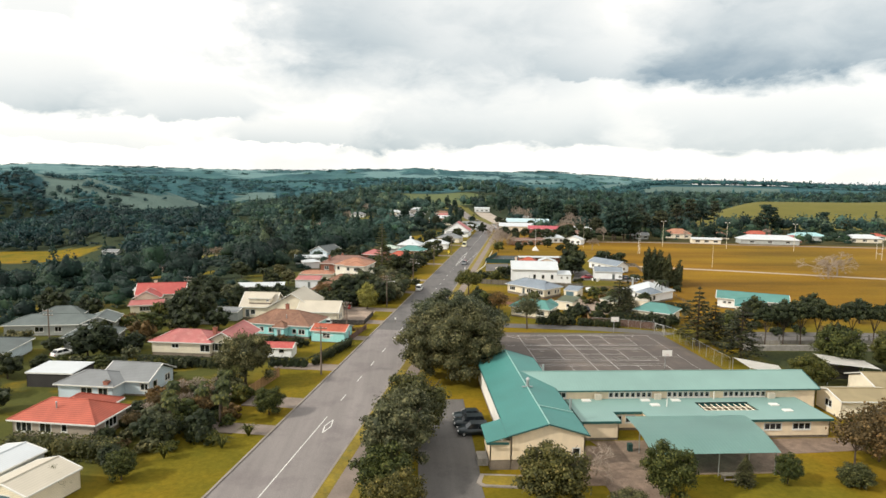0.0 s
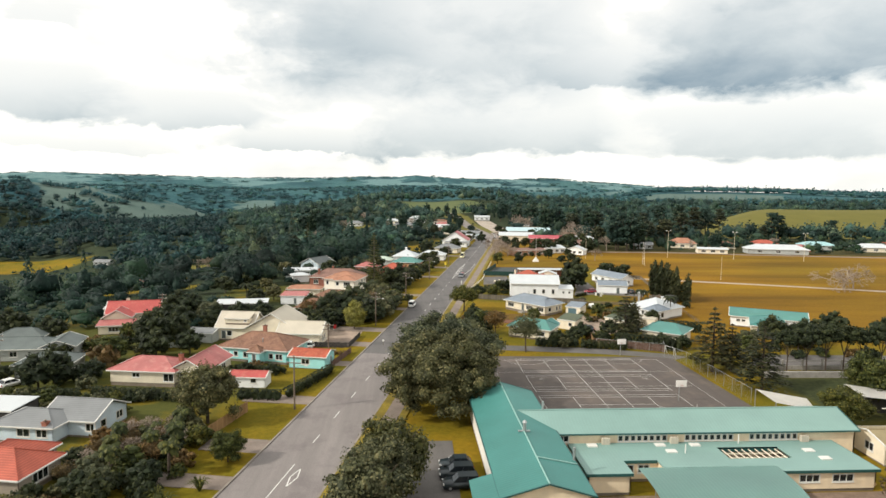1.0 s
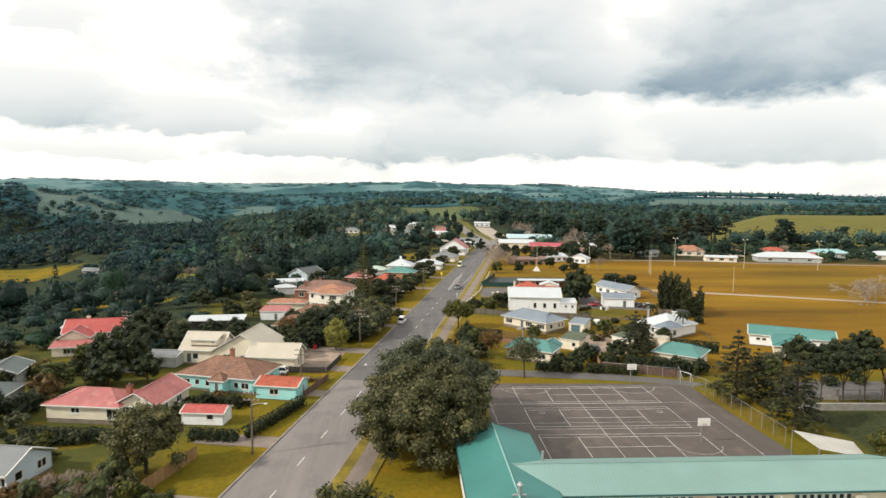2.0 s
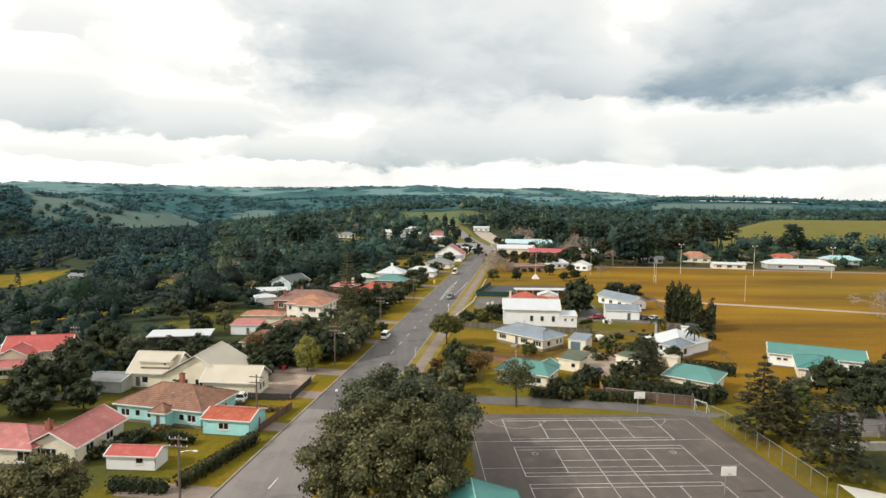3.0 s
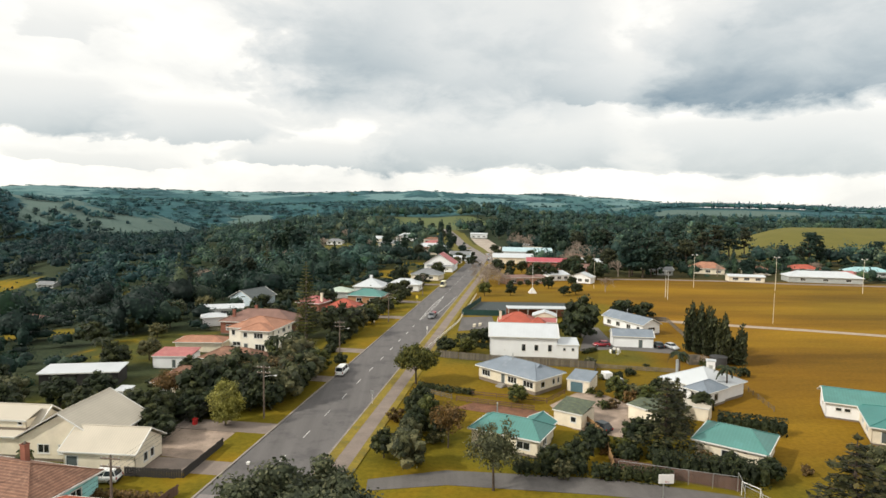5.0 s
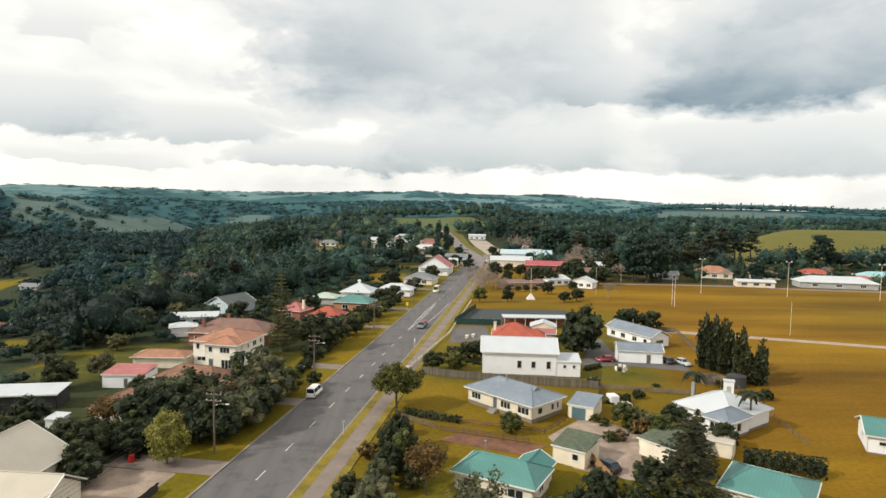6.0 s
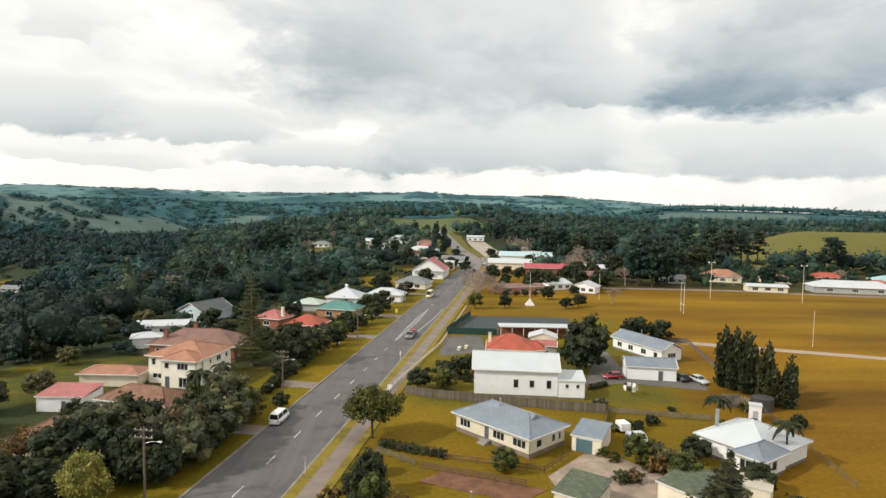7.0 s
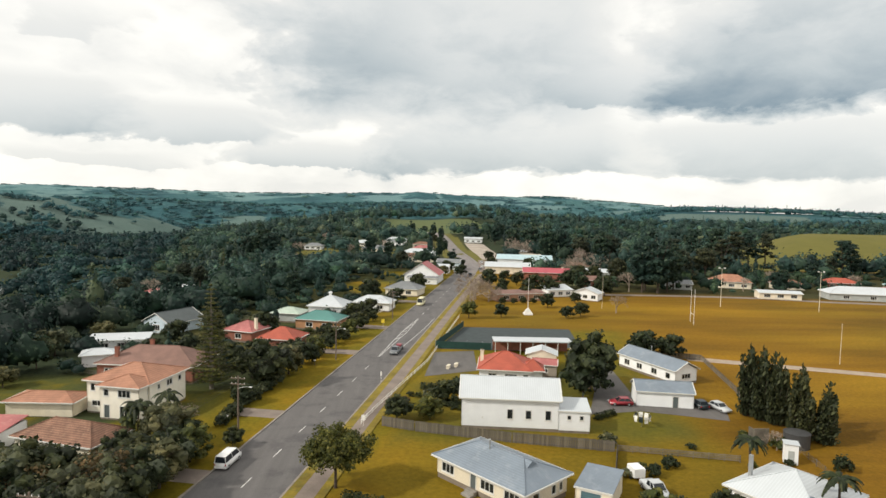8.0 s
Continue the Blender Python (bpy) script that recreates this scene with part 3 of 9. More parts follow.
def ribbon(name, pts, half, z, material, label, category, thick=0.12):
    """A slab along a bent centre line of (x, y) that follows the ground."""
    fine = []
    for (x0, y0), (x1, y1) in zip(pts, pts[1:]):
        k = max(1, round(math.hypot(x1 - x0, y1 - y0) / 9))
        fine += [(x0 + (x1 - x0) * i / k, y0 + (y1 - y0) * i / k) for i in range(k)]
    fine.append(pts[-1])
    bm = bmesh.new()
    rows = []
    for i, (x, y) in enumerate(fine):
        p, q = fine[max(0, i - 1)], fine[min(len(fine) - 1, i + 1)]
        d = Vector((q[0] - p[0], q[1] - p[1])).normalized()
        r = []
        for sg in (-1, 1):
            px, py = x + sg * d.y * half, y - sg * d.x * half
            hz = height(px, py) + z
            r += [bm.verts.new((px, py, hz)), bm.verts.new((px, py, hz - thick))]
        rows.append(r)
    for a, b in zip(rows, rows[1:]):
        for f in ((0, 2), (2, 3), (3, 1), (1, 0)):
            bm.faces.new((a[f[0]], a[f[1]], b[f[1]], b[f[0]]))
    bm.faces.new((rows[0][0], rows[0][1], rows[0][3], rows[0][2]))
    bm.faces.new((rows[-1][0], rows[-1][2], rows[-1][3], rows[-1][1]))
    return tagged(part(name, bm, material), label, category, kind="structure")


ribbon("road", [on_road(464, 0)] + [(bx, by) for by, bx in BEND[1:]], HALF - 0.4, 0.05, ASPHALT, "pale chipseal street bending up a low hill", "road")
ribbon("forecourt", [(89, 548), (90, 600), (88, 692)], 9.0, 0.08, plain("pale_concrete", (0.4, 0.34, 0.28), 0.9, big=0.2, vary=0.25), "pale concrete forecourt beside the bend", "forecourt", 0.3)
slab("car_park", [(68.5, 462), (76, 462), (84, 540), (76.5, 545)], 0.06, PATH, "pale paved parking strip before the shops", "car park")
ribbon("lane", [(112, 377), (150, 376.5), (182, 372.5), (205, 364), (240, 358), (300, 347), (420, 336)], 2.4, 0.06, PATH, "pale gravel road along the far field edge", "lane")
for side in (-1, 1):
    a, b = sorted((side * HALF, side * (HALF + 0.3)))
    strip("kerb", -220, 464, a, b, 0.15, KERB, "low concrete kerb along the street", "kerb", 0.2)
strip("verge", -220, 464, -HALF - 5.2, -HALF - 0.3, 0.13, GROUND, "dry yellow-green grass verge beside the kerb", "verge")
strip("verge", -220, 464, HALF + 0.3, HALF + 1.8, 0.13, VERGE, "dry yellow-green grass verge beside the kerb", "verge")
strip("footpath", -220, 464, HALF + 1.8, HALF + 4.2, 0.134, PATH, "pale concrete footpath along the grass verge", "footpath")
strip("verge", -220, 464, HALF + 4.2, HALF + 5.4, 0.13, VERGE, "dry yellow-green grass verge beside the footpath", "verge")


def marking(s0, s1, v0, v1, label="worn white painted road line", v2=None):
    """A painted bar along the street; v2 lets its far end lie elsewhere."""
    bm = bmesh.new()
    v2 = v0 if v2 is None else v2
    w = v1 - v0
    pts = [on_road(s0, v0), on_road(s0, v0 + w), on_road(s1, v2 + w), on_road(s1, v2)]
    prism(bm, pts, 0.03, 0.036)
    tagged(part("road_marking", bm, PAINT), label, "road marking", "street markings", "structure")


marking(-200, 92.3, -0.07, 0.07)
for i in range(17):
    s = 99.3 + 9.8 * i
    marking(s, s + 3.0, -0.07, 0.07)
for i in range(13):
    s = 328 + 9.8 * i
    marking(s, s + 3.0, -0.07, 0.07)
# flush median taper and diamond
marking(268, 298, -0.1, 0.06, v2=-0.75)
marking(268, 298, 0.1, 0.26, v2=0.75)
marking(298, 320, -0.75, -0.59, v2=-0.1)
marking(298, 320, 0.75, 0.91, v2=0.1)
for i in range(5):
    marking(288 + 5 * i, 290.4 + 5 * i, -0.5, -0.2, v2=0.2)
marking(275, 300, 3.2, 3.35, v2=4.6)
marking(300, 322, 4.6, 4.75, v2=5.0)
DIA = (86.3, 88.8, 91.3)
for sa, va, sb, vb in ((DIA[0], 1.25, DIA[1], 0.78), (DIA[1], 0.78, DIA[2], 1.25), (DIA[2], 1.25, DIA[1], 1.72), (DIA[1], 1.72, DIA[0], 1.25)):
    marking(min(sa, sb), max(sa, sb), (va if sa < sb else vb) - 0.08, (va if sa < sb else vb) + 0.08, v2=(vb if sa < sb else va) - 0.08)


def crossing(s, w, reach, label="concrete driveway crossing the grass verge", side=-1, material=PATH):
    a, b = sorted((side * HALF, side * (HALF + reach)))
    strip("driveway", s, s + w, a, b, 0.142, material, label, "driveway")


for s, w, reach in ((84, 3.5, 18), (94.5, 4.5, 9), (114, 4, 12), (137, 3.5, 8), (153, 4.2, 15), (168, 4.5, 16), (197, 4, 10), (222, 4, 9), (268, 4.5, 10), (300, 5, 10), (352, 5, 12)):
    crossing(s, w, reach)

# school frontage: car park, lane, courts
slab("car_park", [(1.5, 56), (9.5, 56), (9.2, 69), (9.5, 73), (9.8, 97.5), (4.2, 97.5), (2.0, 80)], 0.05, LANE, "grey asphalt car park beside the school block", "car park")
slab("lane", [(14, 150.0), (24.5, 152.6), (47, 149.4), (61, 144.4), (66, 141.5), (62.5, 139.8), (58, 141.6), (44, 145), (24.4, 148.2), (14, 146.8)], 0.05, LANE, "narrow grey asphalt lane beside the courts", "lane")
slab("court_surface", [(19.5, 107.5), (21.0, 143.0), (61.5, 141.6), (62.3, 108), (62.0, 96.5), (23.4, 98.6), (23.4, 107.5)], 0.04, COURT, "dark asphalt school courts with white lines", "court")


def court_line(x0, y0, x1, y1, w=0.075):
    d = Vector((x1 - x0, y1 - y0)).normalized()
    q = Vector((-d.y, d.x)) * w / 2
    bm = bmesh.new()
    prism(bm, [(x0 - q.x, y0 - q.y), (x1 - q.x, y1 - q.y), (x1 + q.x, y1 + q.y), (x0 + q.x, y0 + q.y)], 0.04, 0.046)
    tagged(part("court_marking", bm, PAINT), "white painted court line on asphalt", "court marking", "court markings", "structure")


CL, CR = 26.7, 52.0
for y1 in (140.5, 128.7, 116.7):
    y0 = y1 - 9.7
    for y in (y0, y0 + 1.05, y1 - 1.05, y1):
        court_line(CL, y, CR, y)
    for x in (CL, CR):
        court_line(x, y0, x, y1)
    for x in (CL + 5.95, CR - 5.9):
        court_line(x, y0 + 1.05, x, y1 - 1.05)
    court_line(CL + 5.95, y0 + 4.85, CR - 5.9, y0 + 4.85)
for x in (37.3, 41.6):
    court_line(x, 100, x, 140.5)
for x in (21.2, 57.6):
    court_line(x, 107.5, x, 139.6, 0.055)
for y in (139.6, 130.9, 121.6):
    court_line(21.2, y, 57.6, y, 0.045)
for cx, cy, r in ((29.1, 141.2, 5.0), (49.5, 141.2, 5.0), (49.6, 112.4, 3.6)):
    for i in range(12):
        a, b = math.pi * (1.08 + 0.84 * i / 12), math.pi * (1.08 + 0.84 * (i + 1) / 12)
        court_line(cx + r * math.cos(a), cy + r * math.sin(a), cx + r * math.cos(b), cy + r * math.sin(b), 0.05)
for x in (29.4, 49.8):
    for i in range(10):
        a, b = math.tau * i / 10, math.tau * (i + 1) / 10
        court_line(x + 0.45 * math.cos(a), 126.3 + 0.45 * math.sin(a), x + 0.45 * math.cos(b), 126.3 + 0.45 * math.sin(b), 0.06)

# gravel yards and lawns
slab("gravel_yard", [(46, 168), (45, 180), (52, 187.5), (57, 186), (60, 181), (68, 176), (62, 168), (55, 163)], 0.03, GRAVEL, "pale gravel yard between the sheds", "yard")
slab("garden_bed", [(27.5, 178.5), (40, 172.5), (44, 176), (31, 181.5)], 0.05, SOIL, "red-brown dug soil garden bed", "garden bed")
slab("drive", [(62, 222), (72, 224), (86, 219), (88, 224), (74, 234), (76, 252), (70, 254), (67, 236)], 0.03, LANE, "grey driveway beside the weatherboard sheds", "driveway")
slab("gravel_yard", [(-22, 160), (-9, 156), (-7.5, 166), (-12, 172), (-19, 170)], 0.03, GRAVEL, "pale gravel yard beside the hall", "yard")
slab("club_yard", [(33, 246), (45, 251), (46, 270), (36, 268)], 0.03, LANE, "grey asphalt yard beside the street", "yard")
slab("tennis_court", [(36.5, 272), (60, 270), (75, 275), (78, 299), (46, 301)], 0.03, plain("green_court", (0.045, 0.058, 0.06), 0.9, vary=0.2), "dull green fenced tennis court", "court")
slab("school_path", [(24, 60), (28, 60), (31, 66), (31.5, 78), (25, 79), (20, 74), (19, 68), (24, 68)], 0.045, plain("brown_paving", (0.235, 0.165, 0.12), 0.9, big=0.6, fine=5, vary=0.35, stain=(0.13, 0.095, 0.07)), "worn brown path beside the school block", "path")
slab("school_yard", [(29, 70.3), (47.5, 70.3), (50, 75.5), (64, 76.5), (64, 80.5), (26, 80.5)], 0.035, plain("brown_paving", (0.235, 0.165, 0.12), 0.9), "worn brown paved yard under the school veranda", "yard")
slab("field_path", [(98, 262), (140, 247), (187, 227.5), (300, 184), (300, 188), (187, 231.5), (140, 251), (99, 266)], 0.05, plain("pale_path", (0.37, 0.29, 0.215), 0.95, vary=0.2), "pale gravel track across the playing field", "track")
slab("back_lane", [(74, 134), (118, 131), (122, 141), (84, 143)], 0.05, LANE, "grey asphalt yard behind a concrete fence", "yard")


# ---- houses ----
OCC = []
def wall_side(bm, p, q, z0, z1, holes, thick=0.16):
    """A wall from p to q (outer face), with openings (from, to, sill, head) along it."""
    p, q = Vector(p), Vector(q)
    d = (q - p)
    length = d.length
    d /= length
    nin = Vector((-d.y, d.x))

    def piece(a, b, lo, hi):
        if b - a < 0.01 or hi - lo < 0.01:
            return
        c = [p + d * a, p + d * b, p + d * b + nin * thick, p + d * a + nin * thick]
        prism(bm, [(v.x, v.y) for v in c], lo, hi)

    cuts = sorted({0.0, length} | {c for h_ in holes for c in h_[:2]})
    for a, b in zip(cuts, cuts[1:]):
        m_ = (a + b) / 2
        at = z0
        for lo, hi in sorted((h_[2], h_[3]) for h_ in holes if h_[0] < m_ < h_[1]):
            piece(a, b, at, lo)
            at = hi
        piece(a, b, at, z1)


def lattice(xs, zs, hole, y0, y1):
    """One joined frame over a grid of upright cells, with some cells left open."""
    bm = bmesh.new()
    for i in range(len(xs) - 1):
        for j in range(len(zs) - 1):
            if not hole(i, j):
                box(bm, xs[i], xs[i + 1], y0, y1, zs[j], zs[j + 1])
    bmesh.ops.remove_doubles(bm, verts=bm.verts, dist=0.0005)
    return bm


def window_part(parent, p, q, a, b, lo, hi, trim, panes=2, curtain=False, door=False, door_mat=None):
    p, q = Vector(p), Vector(q)
    d = (q - p).normalized()
    nin = Vector((-d.y, d.x))
    m = Matrix(((d.x, nin.x, 0, p.x + d.x * a), (d.y, nin.y, 0, p.y + d.y * a), (0, 0, 1, lo), (0, 0, 0, 1)))
    w, h = b - a, hi - lo
    f = 0.09
    if door:
        bm = boxes((0.05, w - 0.05, 0.04, 0.1, 0, h - 0.05))
        ob = part("door", bm, door_mat or DOOR, parent)
        ob.matrix_local = m
        tr = part("door_frame", boxes((-f, 0.05, -0.03, 0.12, 0, h), (w - 0.05, w + f, -0.03, 0.12, 0, h), (-f, w + f, -0.03, 0.12, h - 0.05, h + f)), trim, ob)
        return
    xs = [-f, 0.04]
    for i in range(1, panes):
        xs += [w * i / panes - 0.04, w * i / panes + 0.04]
    xs += [w - 0.04, w + f]
    zs = [-f, 0.04, h - 0.04, h + f]
    bm = lattice(xs, zs, lambda i, j: j == 1 and i % 2 == 1, -0.03, 0.1)
    ob = part("window", bm, trim, parent)
    ob.matrix_local = m
    part("pane", boxes((0.03, w - 0.03, 0.045, 0.055, 0.03, h - 0.03)), GLASS, ob)
    part("sill", boxes((-f - 0.05, w + f + 0.05, -0.1, 0.0, -f - 0.05, -f)), trim, ob)
    if curtain:
        part("curtain", boxes((0.05, w * 0.36, 0.2, 0.23, 0.0, h), (w * 0.66, w - 0.05, 0.2, 0.23, 0.0, h)), CURTAIN, ob)


def roof_mesh(w, d, eave, ridge, style, hip, thick=0.12):
    """Roof over a w x d eaves rectangle centred at the origin, ridge along x ('hip', 'gable') or y ('gable_y', 'hip_y'), or 'mono'."""
    bm = bmesh.new()
    turn = style.endswith("_y")
    if turn:
        w, d = d, w
    x, y = w / 2, d / 2
    tops = {"hip": [(-x + hip, 0, ridge), (x - hip, 0, ridge)], "gable": [(-x, 0, ridge), (x, 0, ridge)]}
    if style == "mono":
        c = [(-x, -y, eave), (x, -y, eave), (x, y, ridge), (-x, y, ridge)]
        a = [bm.verts.new(v) for v in c]
        b = [bm.verts.new((v[0], v[1], v[2] - thick)) for v in c]
        bm.faces.new(a)
        bm.faces.new(b[::-1])
        for i in range(4):
            bm.faces.new((a[i], b[i], b[(i + 1) % 4], a[(i + 1) % 4]))
    else:
        t = tops[style.replace("_y", "")]
        c = [(-x, -y, eave), (x, -y, eave), (x, y, eave), (-x, y, eave)] + t
        fs = ((0, 1, 5, 4), (2, 3, 4, 5), (3, 0, 4), (1, 2, 5)) if style.startswith("hip") else ((0, 1, 5, 4), (2, 3, 4, 5))
        a = [bm.verts.new(v) for v in c]
        b = [bm.verts.new((v[0], v[1], v[2] - thick)) for v in c]
        for f in fs:
            bm.faces.new([a[i] for i in f])
            bm.faces.new([b[i] for i in f][::-1])
        edges = ((0, 1), (1, 2), (2, 3), (3, 0)) if style.startswith("hip") else ((0, 1), (1, 5), (5, 2), (2, 3), (3, 4), (4, 0))
        for i, j in edges:
            bm.faces.new((a[i], b[i], b[j], a[j]))
    if turn:
        bmesh.ops.rotate(bm, verts=bm.verts, cent=(0, 0, 0), matrix=Matrix.Rotation(math.pi / 2, 3, "Z"))
    return bm


def ridge_caps(w, d, eave, ridge, style, hip):
    bm = bmesh.new()
    turn = style.endswith("_y")
    if turn:
        w, d = d, w
    x, y = w / 2, d / 2
    z = 0.03
    if style.startswith("hip"):
        a, b = (-x + hip, 0, ridge + z), (x - hip, 0, ridge + z)
        if b[0] - a[0] > 0.1:
            tube(bm, a, b, 0.09, 0.09, 5)
        for c, e in (((-x, -y, eave + z), a), ((-x, y, eave + z), a), ((x, -y, eave + z), b), ((x, y, eave + z), b)):
            tube(bm, c, e, 0.08, 0.08, 5)
    else:
        tube(bm, (-x, 0, ridge + z), (x, 0, ridge + z), 0.09, 0.09, 5)
    if turn:
        bmesh.ops.rotate(bm, verts=bm.verts, cent=(0, 0, 0), matrix=Matrix.Rotation(math.pi / 2, 3, "Z"))
    return bm


def block(parent, w, d, eave, ridge, style, wall, roof, trim=None, over=0.45, hip=None, wins=(), base=0.45, at=(0, 0), capmat=None, wtrim=None):
    """One roofed block of a building; w and d at the eaves. wins: (side, centre along the side, width, sill, head[, kind])."""
    trim = trim or TRIM
    ox, oy = at
    hip = min(w, d) * 0.5 if hip is None else hip
    x, y = w / 2 - over, d / 2 - over
    sides = {"f": ((-x, -y), (x, -y)), "r": ((x, -y), (x, y)), "b": ((x, y), (-x, y)), "l": ((-x, y), (-x, -y))}
    shift = Matrix.Translation((ox, oy, 0))
    bm = bmesh.new()
    openings = {k: [] for k in sides}
    for side, c, ww, lo, hi, *kind in wins:
        p, q = sides[side]
        half = (Vector(q) - Vector(p)).length / 2
        openings[side].append((half + c - ww / 2, half + c + ww / 2, lo, hi))
    top = eave - 0.02 if style != "mono" else min(eave, ridge) - 0.12
    for k, (p, q) in sides.items():
        wall_side(bm, p, q, base, top, openings[k])
    if style.startswith("gable"):
        rise = ridge - eave
        if style == "gable":
            k = rise * (y / (d / 2))
            for sx in (-x, x - 0.16):
                a = [bm.verts.new(v) for v in ((sx, -y, top), (sx, y, top), (sx, 0, top + k))]
                b = [bm.verts.new(v) for v in ((sx + 0.16, -y, top), (sx + 0.16, y, top), (sx + 0.16, 0, top + k))]
                bm.faces.new(a), bm.faces.new(b[::-1])
                for i in range(3):
                    bm.faces.new((a[i], b[i], b[(i + 1) % 3], a[(i + 1) % 3]))
        else:
            k = rise * (x / (w / 2))
            for sy in (-y, y - 0.16):
                a = [bm.verts.new(v) for v in ((-x, sy, top), (x, sy, top), (0, sy, top + k))]
                b = [bm.verts.new(v) for v in ((-x, sy + 0.16, top), (x, sy + 0.16, top), (0, sy + 0.16, top + k))]
                bm.faces.new(a), bm.faces.new(b[::-1])
                for i in range(3):
                    bm.faces.new((a[i], b[i], b[(i + 1) % 3], a[(i + 1) % 3]))
    bmesh.ops.remove_doubles(bm, verts=bm.verts, dist=0.001)
    ob = part("wall", bm, wall, parent)
    ob.matrix_local = shift
    if base > 0:
        part("foundation", boxes((-x + 0.06, x - 0.06, -y + 0.06, y - 0.06, -0.3, base)), BASE, parent).matrix_local = shift
    rf = part("roof", roof_mesh(w, d, eave + 0.1, ridge + 0.1, style, hip), roof, parent)
    rf.matrix_local = shift
    if style != "mono":
        part("ridge_cap", ridge_caps(w, d, eave + 0.1, ridge + 0.1, style, hip), capmat or roof, rf)
    g = 0.12
    e = eave + 0.02
    x2, y2 = w / 2, d / 2
    if style != "mono":
        runs = []
        if not style.endswith("_y") or style.startswith("hip"):
            runs += [(-x2, x2, -y2 - g, -y2), (-x2, x2, y2, y2 + g)]
        if style.startswith("hip") or style.endswith("_y"):
            runs += [(-x2 - g, -x2, -y2, y2), (x2, x2 + g, -y2, y2)]
        for r4 in runs:
            part("gutter", boxes((*r4, e - 0.12, e + 0.06)), trim, rf)
        if style.startswith("gable"):
            for sg in (-1, 1):
                bm = bmesh.new()
                if style == "gable":
                    ends = ((sg * x2, -y2, eave + 0.06), (sg * x2, 0, ridge + 0.06), (sg * x2, y2, eave + 0.06))
                else:
                    ends = ((-x2, sg * y2, eave + 0.06), (0, sg * y2, ridge + 0.06), (x2, sg * y2, eave + 0.06))
                tube(bm, ends[0], ends[1], 0.11, 0.11, 4)
                tube(bm, ends[1], ends[2], 0.11, 0.11, 4)
                part("barge_board", bm, trim, rf)
    else:
        part("fascia", boxes((-x2, x2, -y2 - 0.04, -y2, eave - 0.14, eave + 0.08)), trim, rf)
    for side, c, ww, lo, hi, *kind in wins:
        p, q = sides[side]
        half = (Vector(q) - Vector(p)).length / 2
        kind = kind[0] if kind else ""
        pp = (p[0] + ox, p[1] + oy)
        qq = (q[0] + ox, q[1] + oy)
        window_part(parent, pp, qq, half + c - ww / 2, half + c + ww / 2, lo, hi, wtrim or trim, panes=max(1, round(ww / 0.8)), curtain=kind == "c", door=kind in ("d", "g"), door_mat=GDOOR if kind == "g" else DOOR)
    return rf


def plot(a, b, depth):
    """The pose of a building whose front eaves run from a to b, its depth behind them; and its width."""
    a, b = Vector(a), Vector(b)
    d = (b - a)
    w = d.length
    d /= w
    nb = Vector((-d.y, d.x))
    c = (a + b) / 2 + nb * depth / 2
    z = height(c.x, c.y)
    OCC.append((c.x, c.y, 0.5 * math.hypot(w, depth) * 0.85))
    return Matrix(((d.x, nb.x, 0, c.x), (d.y, nb.y, 0, c.y), (0, 0, 1, z), (0, 0, 0, 1))), w


def house(label, a, b, depth, eave, ridge, style, wall, roof, name="house", category="house", chimneys=(), pipes=(), **kw):
    m, w = plot(a, b, depth)
    h = thing(name, m, label, category)
    block(h, w, depth, eave, ridge, style, wall, roof, **kw)
    for x, y, top, mat_ in chimneys:
        bm = boxes((x - 0.35, x + 0.35, y - 0.35, y + 0.35, eave - 0.3, top), (x - 0.42, x + 0.42, y - 0.42, y + 0.42, top - 0.15, top))
        c = part("chimney", bm, mat_, h)
        bm = bmesh.new()
        tube(bm, (x, y, top - 0.02), (x, y, top + 0.3), 0.14, 0.12, 8)
        part("chimney_pot", bm, BASE, c)
    for x, y, top in pipes:
        bm = bmesh.new()
        tube(bm, (x, y, eave), (x, y, top), 0.1, 0.1, 8)
        tube(bm, (x, y, top), (x, y, top + 0.12), 0.17, 0.03, 8)
        part("flue", bm, GALV, h)
    return h


